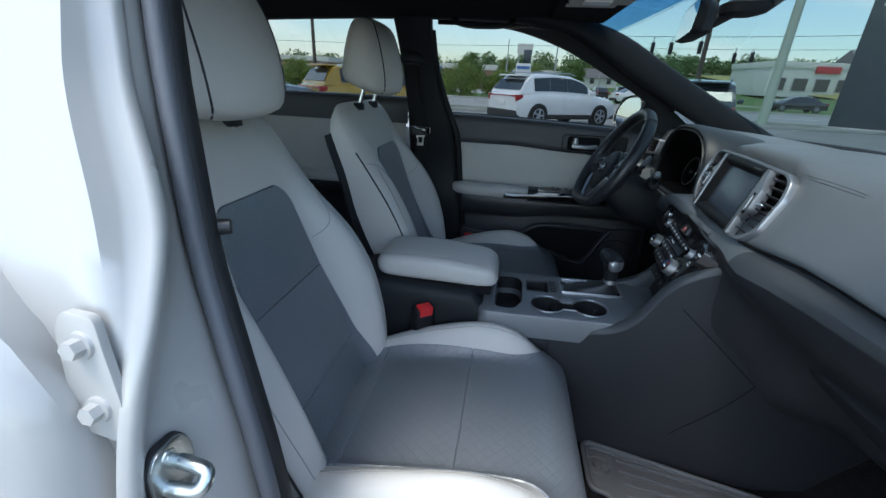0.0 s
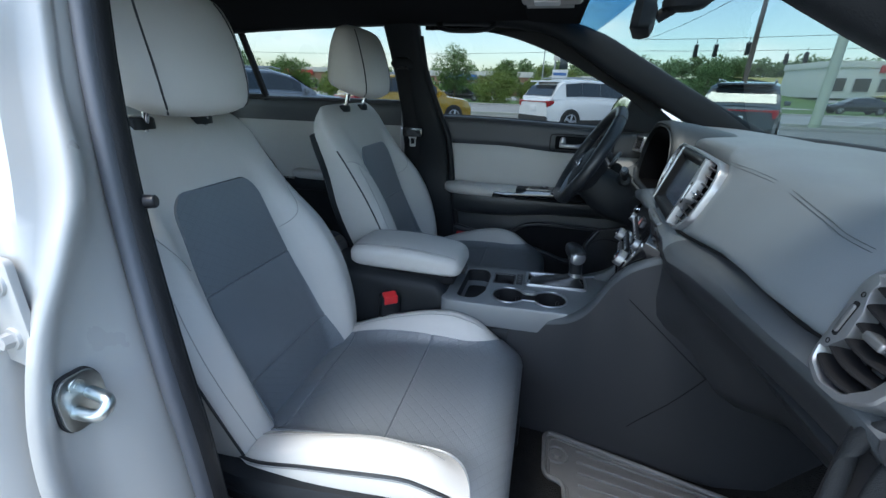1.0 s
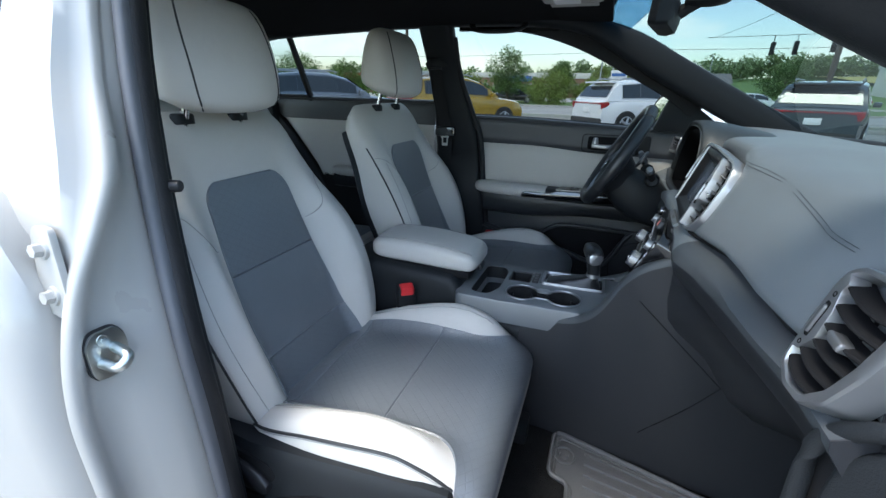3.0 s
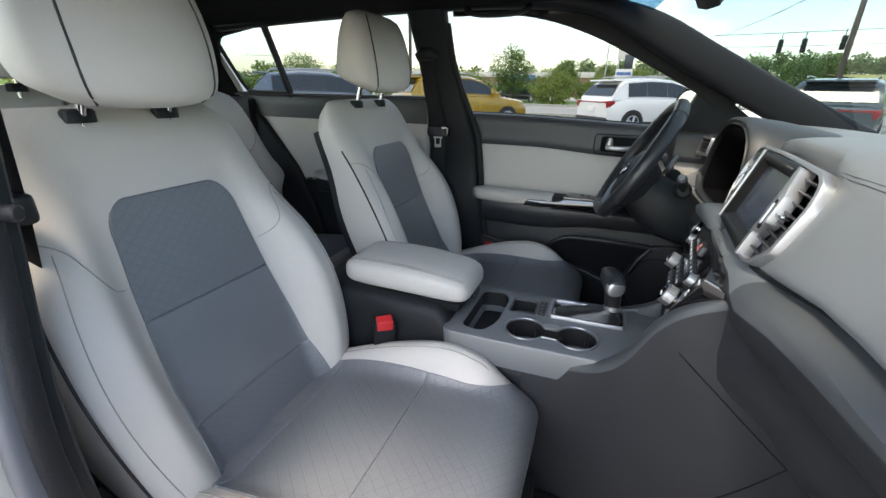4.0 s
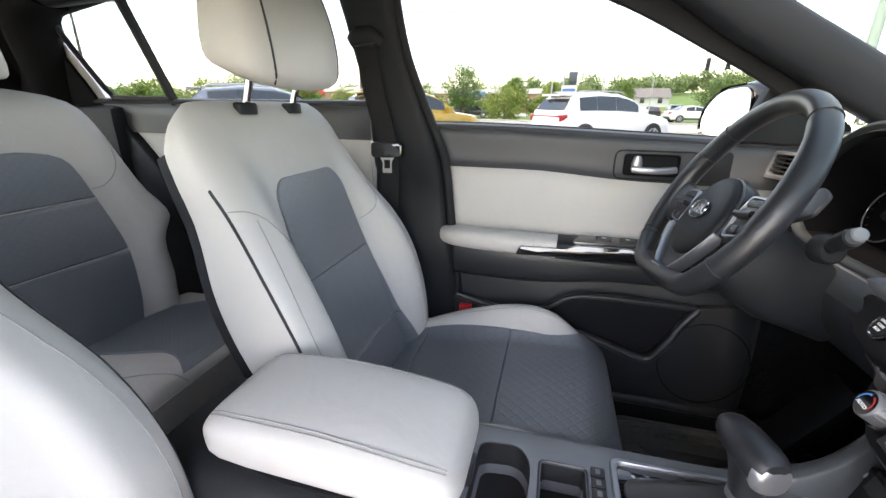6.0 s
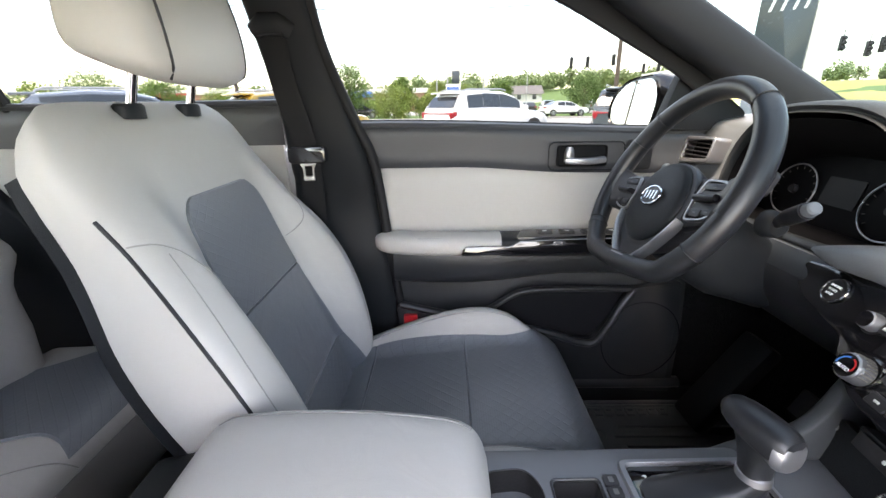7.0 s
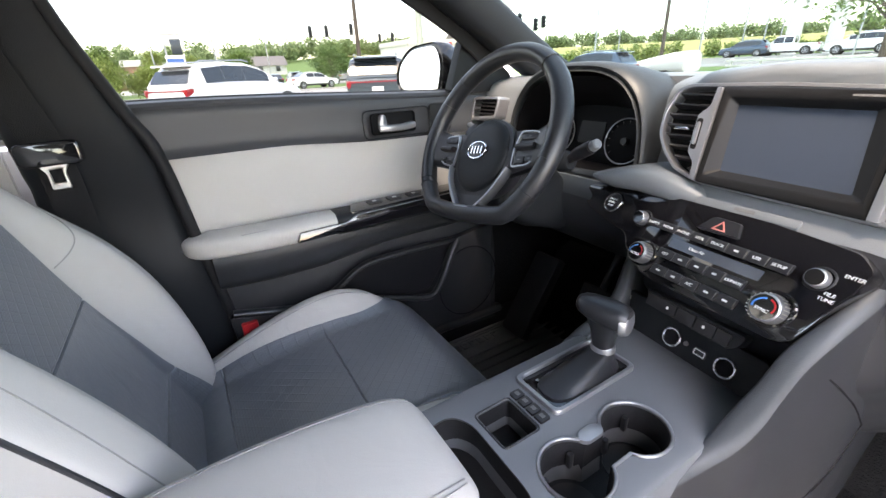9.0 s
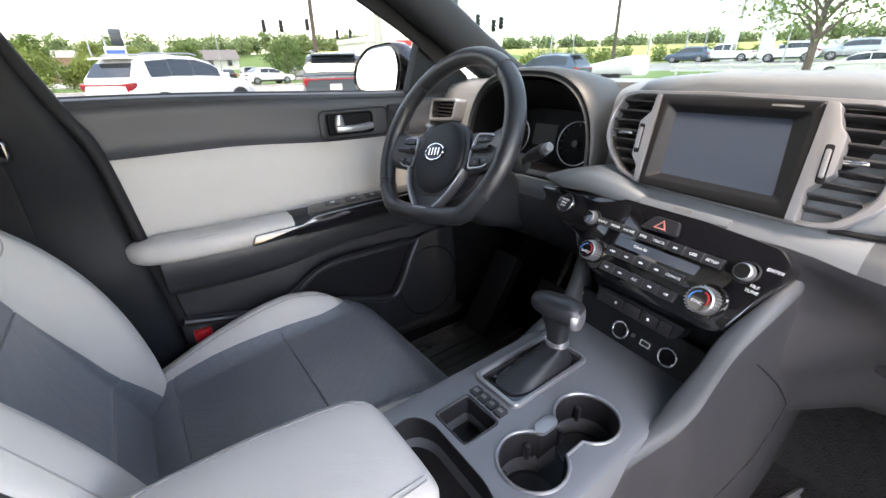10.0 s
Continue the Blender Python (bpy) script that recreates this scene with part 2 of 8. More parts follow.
def table(rows, t):
    """Smooth interpolation in a table of (key, values...)."""
    ks = [r[0] for r in rows]
    t = min(max(t, ks[0]), ks[-1])
    i = max(j for j in range(len(ks) - 1) if ks[j] <= t)
    f = (t - ks[i]) / (ks[i + 1] - ks[i])
    vals = []
    for c in range(1, len(rows[0])):
        p1, p2 = rows[i][c], rows[i + 1][c]
        p0, p3 = rows[max(i - 1, 0)][c], rows[min(i + 2, len(ks) - 1)][c]
        d1 = (p2 - p0) / (ks[i + 1] - ks[max(i - 1, 0)]) * (ks[i + 1] - ks[i])
        d2 = (p3 - p1) / (ks[min(i + 2, len(ks) - 1)] - ks[i]) * (ks[i + 1] - ks[i])
        vals.append((2 * f ** 3 - 3 * f ** 2 + 1) * p1 + (f ** 3 - 2 * f ** 2 + f) * d1 + (-2 * f ** 3 + 3 * f ** 2) * p2 + (f ** 3 - f ** 2) * d2)
    return vals


def sweep(path, section, closed=False, up=(0, 0, 1), cap=True):
    """Carries a 2D section, (sideways, up) points or f(i) giving them, along a path."""
    path = [Vector(p) for p in path]
    n, rings = len(path), []
    for i, p in enumerate(path):
        d = (path[(i + 1) % n] - path[i - 1]) if closed else path[min(i + 1, n - 1)] - path[max(i - 1, 0)]
        d.normalize()
        side = d.cross(Vector(up))
        if side.length < 1e-4:
            side = d.cross(Vector((0, 1, 0)))
        side.normalize()
        top = side.cross(d)
        rings.append([p + side * a + top * b for a, b in (section(i / max(1, n - 1)) if callable(section) else section)])
    if closed:
        rings.append(rings[0])
        bm = loft(rings, cap=False)
        bmesh.ops.remove_doubles(bm, verts=bm.verts, dist=1e-6)
        return bm
    return loft(rings, cap)


def ring2(rx, ry, n=12, p=2.0, turn=0.0):
    """A superellipse as 2D points."""
    out = []
    for i in range(n):
        a = 2 * math.pi * i / n + turn
        c, s = math.cos(a), math.sin(a)
        out.append((rx * math.copysign(abs(c) ** (2 / p), c), ry * math.copysign(abs(s) ** (2 / p), s)))
    return out


def tube(path, r, n=8, closed=False, up=(0, 0, 1)):
    return sweep(path, ring2(r, r, n), closed, up)


def box(lo, hi, bevel=0.004, seg=2, turn=None, tilt=None):
    bm = bmesh.new()
    bmesh.ops.create_cube(bm, size=1.0)
    c = [(a + b) / 2 for a, b in zip(lo, hi)]
    d = [b - a for a, b in zip(lo, hi)]
    for v in bm.verts:
        v.co = Vector((v.co.x * d[0], v.co.y * d[1], v.co.z * d[2]))
    if bevel:
        bmesh.ops.bevel(bm, geom=bm.edges[:], offset=min(bevel, min(d) * 0.45), segments=seg, affect="EDGES", profile=0.6)
    m = Matrix.Translation(c)
    if turn is not None:
        m = m @ turn.to_4x4()
    bmesh.ops.transform(bm, matrix=m, verts=bm.verts)
    return bm


def rod(p0, p1, r0, r1=None, n=16, bevel=0.0):
    p0, p1 = Vector(p0), Vector(p1)
    r1 = r0 if r1 is None else r1
    d = (p1 - p0).normalized()
    if bevel:
        return tube_r([p0, p0 + d * 1e-4, p0 + d * bevel, p1 - d * bevel, p1 - d * 1e-4, p1], [r0 * 0.6, r0 - bevel, r0, r1, r1 - bevel, r1 * 0.6], n)
    return tube_r([p0, p1], [r0, r1], n)


def tube_r(path, radii, n=12):
    return sweep(path, lambda f: ring2(*(2 * [radii[round(f * (len(path) - 1))]]), n))


def slab(outline, frame_m, depth, bevel=0.002, seg=2):
    """A plate: 2D outline on a frame's xy plane, its face at z = 0, its back at -depth."""
    bm = bmesh.new()
    vs = [bm.verts.new((x, y, 0)) for x, y in outline]
    f = bm.faces.new(vs)
    r = bmesh.ops.extrude_face_region(bm, geom=[f])
    top = [g for g in r["geom"] if isinstance(g, bmesh.types.BMVert)]
    for v in top:
        v.co.z -= depth
    bmesh.ops.recalc_face_normals(bm, faces=bm.faces)
    if bevel:
        es = [e for e in bm.edges if all(abs(v.co.z) < 1e-6 for v in e.verts)]
        bmesh.ops.bevel(bm, geom=es, offset=bevel, segments=seg, affect="EDGES", profile=0.6)
    bmesh.ops.transform(bm, matrix=frame_m, verts=bm.verts)
    return bm


def rounded(pts, r=0.01, n=5):
    """Rounds the corners of a 2D outline."""
    out, m = [], len(pts)
    for i in range(m):
        p, a, b = Vector(pts[i]), Vector(pts[i - 1]), Vector(pts[(i + 1) % m])
        da, db = (a - p), (b - p)
        k = min(r if not isinstance(r, (list, tuple)) else r[i], da.length * 0.48, db.length * 0.48)
        s, e = p + da.normalized() * k, p + db.normalized() * k
        for j in range(n + 1):
            t = j / n
            q = s * (1 - t) ** 2 + p * 2 * t * (1 - t) + e * t * t
            out.append((q.x, q.y))
    return out


def rect(x0, y0, x1, y1, r=0.004, n=4):
    return rounded([(x0, y0), (x1, y0), (x1, y1), (x0, y1)], r, n)


def plane_frame(origin, right, up):
    """The matrix of a face with its x to the right and y upwards."""
    x = Vector(right).normalized()
    u = Vector(up)
    y = (u - x * u.dot(x)).normalized()
    z = x.cross(y)
    m = Matrix((x, y, z)).transposed().to_4x4()
    m.translation = origin
    return m


def at(m, x, y, z=0.0):
    return m @ Matrix.Translation((x, y, z))


def ring_slab(outer, inner, frame_m, depth, lift=0.0):
    """A frame between two outlines with the same number of points, with rounded face."""
    rings = [[frame_m @ Vector((x, y, z)) for x, y in o] for o, z in (
        (outer, -depth), (outer, -0.002 + lift), ([((a[0] * 0.85 + b[0] * 0.15), (a[1] * 0.85 + b[1] * 0.15)) for a, b in zip(outer, inner)], lift),
        ([((a[0] * 0.2 + b[0] * 0.8), (a[1] * 0.2 + b[1] * 0.8)) for a, b in zip(outer, inner)], lift), (inner, -0.002 + lift), (inner, -depth))]
    return loft(rings, cap=False)


def join(*bms):
    out = bms[0]
    for b in bms[1:]:
        me = bpy.data.meshes.new("joint")
        b.to_mesh(me)
        b.free()
        out.from_mesh(me)
        bpy.data.meshes.remove(me)
    return out


def write(name, text, frame_m, size, material, parent, depth=0.0004, align="CENTER", shear=0.0):
    """Lettering as a mesh on a face."""
    c = bpy.data.curves.new(name, "FONT")
    c.body, c.size, c.extrude, c.align_x, c.align_y, c.shear = text, size, depth, align, "CENTER", shear
    tmp = bpy.data.objects.new(name, c)
    me = bpy.data.meshes.new_from_object(tmp)
    bpy.data.objects.remove(tmp)
    bpy.data.curves.remove(c)
    bm = bmesh.new()
    bm.from_mesh(me)
    bpy.data.meshes.remove(me)
    bmesh.ops.transform(bm, matrix=frame_m, verts=bm.verts)
    return part(name, bm, material, parent)


def across(poly, y):
    """The left and right edge of a 2D outline at that height."""
    xs = [a[0] + (b[0] - a[0]) * (y - a[1]) / (b[1] - a[1]) for a, b in zip(poly, poly[1:] + poly[:1]) if (a[1] - y) * (b[1] - y) < 0]
    return min(xs), max(xs)


def step(a, b, x):
    t = min(1, max(0, (x - a) / (b - a)))
    return t * t * (3 - 2 * t)


def span(a, b, n):
    return [a + (b - a) * i / n for i in range(n + 1)]


# ---- the car's shell ----
solid("floor", sheet(lambda u, v, o: Vector((u, v, 0.375 + 0.25 * step(0.75, 1.0, u) + o)), span(-1.7, 1.05, 22), span(-0.74, 0.74, 12), 0.03), CARPET, "black carpeted car floor under the seats", "floor")
solid("ceiling", sheet(lambda u, v, o: Vector((0.30 - 1.95 * u - 0.06 * (v / 0.6) ** 2 * (1 - u), v, 1.535 - 0.035 * (v / 0.6) ** 2 - 0.05 * u * u + o)), span(0, 1, 14), span(-0.60, 0.60, 14), -0.03), CLOTH, "black cloth headliner of the car roof", "ceiling")
solid("roof_panel", sheet(lambda u, v, o: Vector((0.33 - 2.0 * u - 0.08 * (v / 0.64) ** 2 * (1 - u), v, 1.60 - 0.05 * (v / 0.64) ** 2 - 0.06 * u * u + o)), span(0, 1, 14), span(-0.66, 0.66, 14), 0.01), WHITE, "white painted roof panel of the car", "roof")

for s, nm in ((1, "left"), (-1, "right")):
    pth = smooth_path([(-1.45, 0.56 * s, 1.47), (-0.9, 0.60 * s, 1.505), (-0.35, 0.60 * s, 1.52), (0.05, 0.60 * s, 1.510), (0.26, 0.608 * s, 1.460), (0.50, 0.635 * s, 1.335), (0.72, 0.668 * s, 1.222), (0.93, 0.69 * s, 1.12)], 6)
    if s < 0:
        pth = [p + Vector((0.0, -0.004, 0.012)) for p in pth]
    solid("trim_roof_rail_" + nm, sweep(pth, lambda f: ring2(0.032 + 0.010 * step(0.55, 0.8, f), 0.028 + 0.022 * step(0.5, 0.66, f), 18, 2.6)), PLASTIC, "black cloth roof rail and windscreen pillar trim", "pillar trim")
    out = [Vector(p) + Vector((-0.01, 0.055 * s, 0.012)) for p in pth]
    solid("body_rail_" + nm, sweep(out, ring2(0.045, 0.022, 12, 3.0)), WHITE, "white painted roof rail of the car body", "car body")
    # weather strip round the front door opening
    seal = smooth_path([(-0.29, 0.64 * s, 1.490), (-0.04, 0.64 * s, 1.482), (0.17, 0.645 * s, 1.425), (0.38, 0.662 * s, 1.325), (0.52, 0.68 * s, 1.25), (0.60, 0.70 * s, 1.19)], 6)
    solid("trim_door_seal_" + nm, sweep([p + Vector((0, -0.012 * s, 0.030)) for p in seal], ring2(0.008, 0.040, 12, 3)) if s > 0 else tube([p + Vector((0, -0.048, 0.004)) for p in pth[8:]], 0.012, 8), RUBBER, "black rubber door seal along the roof", "door seal")

# sills, firewall, rear closing panel
for s, nm in ((1, "left"), (-1, "right")):
    solid("sill_" + nm, box((-1.2, min(0.68 * s, 0.80 * s), 0.30), (0.78, max(0.68 * s, 0.80 * s), 0.43), 0.02), PLASTIC, "black plastic door sill trim", "sill")
solid("wall_front", box((0.98, -0.76, 0.28), (1.02, 0.76, 1.10), 0.01), CARPET, "black carpeted firewall behind the pedals", "wall")
solid("wall_rear", box((-1.72, -0.72, 0.35), (-1.68, 0.72, 1.12), 0.01), CLOTH, "dark trim closing the luggage space", "wall")
solid("hood", sheet(lambda u, v, o: Vector((1.02 + 0.95 * u, v, 1.125 - 0.17 * u * u - 0.05 * (v / 0.7) ** 2 + o)), span(0, 1, 10), span(-0.72, 0.72, 12), 0.02), WHITE, "white painted bonnet of the car", "car body")


for s, nm in ((1, "left"), (-1, "right")):
    solid("wall_kick_" + nm, box((0.60, min(0.70 * s, 0.75 * s), 0.34), (1.0, max(0.70 * s, 0.75 * s), 1.13), 0.01), CARPET, "black carpeted kick panel beside the footwell", "wall")


# windscreen
def ws(u, v, o):
    k = v / 0.62
    top = Vector((0.31 - 0.05 * k * k, 0.57 * k, 1.525 - 0.025 * k * k))
    base = Vector((1.03 - 0.13 * k * k, 0.68 * k, 1.165 - 0.01 * k * k))
    p = top.lerp(base, u)
    return p + Vector((0.45, 0, 0.85)) * (0.03 * math.sin(math.pi * u) + o)


pane = solid("window_front", sheet(ws, span(-0.07, 1, 12), span(-0.68, 0.68, 14)), WSGLASS, "clear windscreen glass of the car", "windscreen")
pane.visible_shadow = False
pane = solid("window_shade_band", sheet(lambda u, v, o: ws(u * 0.17 - 0.07, v, -0.004), span(0, 1, 3), span(-0.67, 0.67, 10)), SHADEBAND, "blue shade band along the windscreen top", "windscreen")
pane.visible_shadow = False
solid("trim_cowl", sweep([ws(0.985, v, -0.01) for v in span(-0.62, 0.62, 16)], ring2(0.03, 0.006, 8)), RUBBER, "black seal along the windscreen base", "trim")


# side glass
def side_glass(name, outline, s, material, label):
    """outline: (x, z) round the pane; the pane leans in towards the roof."""
    bm = bmesh.new()
    vs = [bm.verts.new((x, s * (0.745 - (z - 1.15) * 0.38), z)) for x, z in outline]
    bm.faces.new(vs)
    ob = solid(name, bm, material, label, "car window")
    ob.visible_shadow = False
    return ob


FRONT_PANE = [(-0.30, 1.14), (-0.36, 1.50), (0.05, 1.49), (0.20, 1.43), (0.40, 1.345), (0.56, 1.25), (0.62, 1.14)]
REAR_PANE = [(-1.08, 1.19), (-1.10, 1.50), (-0.44, 1.50), (-0.41, 1.16)]
QUARTER_PANE = [(-1.33, 1.215), (-1.40, 1.46), (-1.10, 1.50), (-1.08, 1.215)]
side_glass("window_left_front", FRONT_PANE, 1, GLASS, "clear side window of the driver's door")
side_glass("window_left_rear", REAR_PANE, 1, GLASS, "side window of the rear door")
side_glass("window_left_quarter", QUARTER_PANE, 1, TINT, "small tinted fixed quarter window")
# unseen right panes left clear to brighten the bench; the left ones are tinted
side_glass("window_right_rear", [(x, z) for x, z in REAR_PANE], -1, CLEAR, "clear side window of the open-side rear door")
side_glass("window_right_quarter", QUARTER_PANE, -1, CLEAR, "small clear fixed quarter window")
back_glass = sheet(lambda u, v, o: Vector((-1.72 + 0.10 * u, v * (0.42 - 0.05 * u), 1.12 + 0.36 * u)), span(0, 1, 4), span(-1, 1, 8))
for s, nm in ((1, "left"), (-1, "right")):
    solid("wall_tailgate_" + nm, box((-1.72, min(s * 0.405, s * 0.73), 1.08), (-1.66, max(s * 0.405, s * 0.73), 1.57), 0.02), CLOTH, "black trim beside the rear window", "wall")
solid("trim_rear_header", box((-1.74, -0.64, 1.455), (-1.55, 0.64, 1.575), 0.02), CLOTH, "black trim above the rear window", "trim")
# rear pane also left clear for light on the bench
solid("window_rear", back_glass, CLEAR, "clear rear window of the car", "car window").visible_shadow = False
for s, nm in ((1, "left"), (-1, "right")):
    solid("trim_window_bar_" + nm, sweep([(-1.084, s * 0.733, 1.18), (-1.093, s * 0.672, 1.34), (-1.104, s * 0.612, 1.50)], ring2(0.013, 0.012, 8, 3)), RUBBER, "black window divider bar", "trim")
    solid("pillar_rear_" + nm, sweep(smooth_path([(-1.66, s * 0.70, 1.05), (-1.52, s * 0.68, 1.28), (-1.42, s * 0.60, 1.45), (-1.30, s * 0.585, 1.50)], 5), ring2(0.07, 0.05, 14, 3)), CLOTH, "black cloth rear pillar trim", "pillar trim")
    RQ = Matrix(((1, 0, 0, 0), (0, -0.355 * s, -0.935 * s, 0.745 * s), (0, 0.935, -0.355, 1.15), (0, 0, 0, 1)))  # the leaning side of the cabin
    solid("trim_rear_pillar_" + nm, slab([(-1.75, 0.05), (-1.382, 0.05), (-1.396, 0.13), (-1.452, 0.34), (-1.75, 0.34)], at(RQ, 0, 0, 0.012), 0.03, 0.004), CLOTH, "black cloth trim beside the quarter window", "pillar trim")
    solid("body_quarter_edge_" + nm, slab([(-1.385, 0.05), (-1.349, 0.05), (-1.362, 0.13), (-1.414, 0.31), (-1.450, 0.31), (-1.398, 0.13)], at(RQ, 0, 0, 0.002), 0.02, 0.003), WHITE, "white painted body edge beside the quarter window", "car body")
    solid("trim_quarter_seal_" + nm, sweep(smooth_path([at(RQ, 0, 0, 0.004) @ Vector(p) for p in ((-1.09, 0.079, 0), (-1.29, 0.081, 0), (-1.322, 0.096, 0), (-1.350, 0.17, 0), (-1.380, 0.285, 0), (-1.37, 0.312, 0), (-1.34, 0.322, 0), (-1.11, 0.357, 0))], 5), ring2(0.009, 0.008, 10, 3)), RUBBER, "black rubber seal round the quarter window", "trim")
    solid("wall_quarter_" + nm, box((-1.70, min(s * 0.66, s * 0.76), 0.36), (-1.28, max(s * 0.66, s * 0.76), 1.20), 0.03), PLASTIC, "dark plastic wheel arch and quarter trim", "wall")


# wheel arch trims beside the rear bench
for s, nm in ((1, "left"), (-1, "right")):
    ARCH = rounded([(-1.40, 1.205), (-1.33, 1.20), (-1.21, 1.06), (-1.08, 0.895), (-0.985, 0.70), (-0.95, 0.55), (-0.95, 0.40), (-1.60, 0.40)], 0.03)
    solid("wall_arch_" + nm, slab(ARCH, Matrix(((1, 0, 0, 0), (0, 0, -s, s * 0.694), (0, 1, 0, 0), (0, 0, 0, 1))), 0.05, 0.012, 3), PLASTIC, "black plastic wheel arch trim beside the rear bench", "wall")


# left centre pillar, lofted from sill to roof
def pillar_ring(z, x0, x1, y0, y1, n=20):
    return [Vector(((x0 + x1) / 2 + a, (y0 + y1) / 2 + b, z)) for a, b in ring2((x1 - x0) / 2, abs(y1 - y0) / 2, n, 4.5)]


PILLAR = [(0.38, -0.44, -0.13, 0.69, 0.80), (0.60, -0.43, -0.145, 0.685, 0.80), (0.80, -0.42, -0.170, 0.680, 0.79), (0.855, -0.42, -0.182, 0.680, 0.79), (0.885, -0.42, -0.190, 0.690, 0.79), (0.95, -0.415, -0.198, 0.693, 0.785), (1.035, -0.41, -0.208, 0.693, 0.775), (1.06, -0.41, -0.212, 0.680, 0.775),
          (1.17, -0.415, -0.248, 0.680, 0.755), (1.30, -0.425, -0.285, 0.645, 0.71), (1.40, -0.435, -0.305, 0.61, 0.67), (1.50, -0.45, -0.31, 0.575, 0.64)]
for s, nm in ((1, "left"),):
    solid("pillar_centre_" + nm, loft([pillar_ring(z, a, b, s * c, s * d) for z, a, b, c, d in PILLAR]), PLASTIC, "black plastic centre pillar trim between the doors", "pillar trim")
pil = solid("trim_pillar_seal_left", tube(smooth_path([(-0.125, 0.70, 0.45), (-0.158, 0.70, 0.69), (-0.180, 0.70, 0.87), (-0.204, 0.70, 1.07), (-0.236, 0.70, 1.154), (-0.290, 0.655, 1.32), (-0.31, 0.625, 1.46)], 6), 0.012, 10), RUBBER, "black rubber door seal on the centre pillar", "door seal")
solid("wall_door_gap_left", box((-0.34, 0.742, 0.36), (-0.13, 0.79, 1.165), 0.005), PLASTIC, "black body edge between door and pillar", "wall")


# ---- driver's seat belt on the left pillar ----
def seat_belt(s):
    t = thing("seat_belt", "black webbing seat belt with chrome tongue hanging on the pillar", "seat belt", (-0.38, 0.66 * s, 0.5), "front seat belts")
    top = Vector((-0.385, 0.635 * s, 1.365))
    web = [(-0.385, 0.625 * s, 1.35), (-0.382, 0.648 * s, 1.25), (-0.355, 0.668 * s, 1.10), (-0.352, 0.662 * s, 0.95), (-0.36, 0.655 * s, 0.75), (-0.36, 0.66 * s, 0.45)]
    part("webbing", sweep(smooth_path(web, 5), ring2(0.0275, 0.0013, 10, 4), up=(0, s, 0)), WEB, t)
    g = part("belt_guide", sweep([top + Vector((-0.035, 0, -0.01)), top + Vector((-0.012, -0.014 * s, 0.004)), top + Vector((0.014, -0.014 * s, 0.004)), top + Vector((0.037, 0, -0.01))], ring2(0.020, 0.016, 12, 3), up=(0, s, 0)), PLASTIC, t)
    part("guide_cover", box((-0.415, min(0.618 * s, 0.655 * s), 1.375), (-0.355, max(0.618 * s, 0.655 * s), 1.415), 0.012, 3), BUTTON, t)
    part("guide_slot", box((-0.412, 0.610 * s - 0.004, 1.343), (-0.358, 0.610 * s + 0.004, 1.350), 0.002), BUTTON, t)
    m = plane_frame((-0.352, 0.648 * s, 1.088), (s * 1, 0.0, 0.02), (0, 0.08 * s, 1))
    tg = part("tongue", slab(rect(-0.044, -0.008, 0.044, 0.032, 0.012), m, 0.022, 0.005, 3), GLOSS, t, "gloss black belt tongue grip")
    o, i = rounded([(-0.022, -0.004), (-0.013, -0.020), (-0.0135, -0.048), (0.0135, -0.048), (0.013, -0.020), (0.022, -0.004)], 0.003, 3), rounded([(-0.009, -0.014), (-0.008, -0.024), (-0.008, -0.036), (0.008, -0.036), (0.008, -0.024), (0.009, -0.014)], 0.002, 3)
    mm = m @ Matrix.Translation((0, 0, -0.005))
    part("latch_plate", ring_slab(o, i, mm, 0.002), STEEL, tg, "bright steel latch plate")
    return t


seat_belt(1)


# ---- front seats ----
BACK = [  # along the back: centre x, z, half width, bolster, thickness
    (0.00, -0.235, 0.575, 0.225, 0.030, 0.090), (0.15, -0.275, 0.68, 0.255, 0.065, 0.098), (0.35, -0.325, 0.81, 0.272, 0.082, 0.108), (0.55, -0.366, 0.925, 0.266, 0.070, 0.122),
    (0.72, -0.402, 1.04, 0.240, 0.028, 0.132), (0.84, -0.435, 1.12, 0.236, 0.006, 0.125), (0.93, -0.465, 1.18, 0.228, 0.0, 0.110), (0.975, -0.49, 1.207, 0.213, 0.0, 0.08), (1.0, -0.505, 1.216, 0.186, 0.0, 0.03)]
CUSH = [  # along the cushion: top z, bottom z, half width, bolster
    (-0.30, 0.60, 0.50, 0.236, 0.020), (-0.22, 0.628, 0.49, 0.250, 0.034), (-0.08, 0.648, 0.485, 0.262, 0.066), (0.04, 0.662, 0.485, 0.264, 0.078), (0.12, 0.667, 0.488, 0.262, 0.058), (0.16, 0.667, 0.49, 0.258, 0.030),
    (0.195, 0.664, 0.50, 0.254, 0.006), (0.225, 0.648, 0.51, 0.246, 0.0), (0.242, 0.622, 0.525, 0.236, 0.0), (0.248, 0.590, 0.55, 0.220, 0.0)]
HEAD = [  # up the headrest: front x, back x, half width
    (1.236, -0.403, -0.503, 0.109), (1.245, -0.380, -0.524, 0.132), (1.265, -0.370, -0.534, 0.146), (1.32, -0.373, -0.530, 0.152), (1.38, -0.388, -0.518, 0.149), (1.425, -0.406, -0.502, 0.137), (1.448, -0.423, -0.488, 0.119), (1.456, -0.440, -0.473, 0.089)]
PW = 4.0


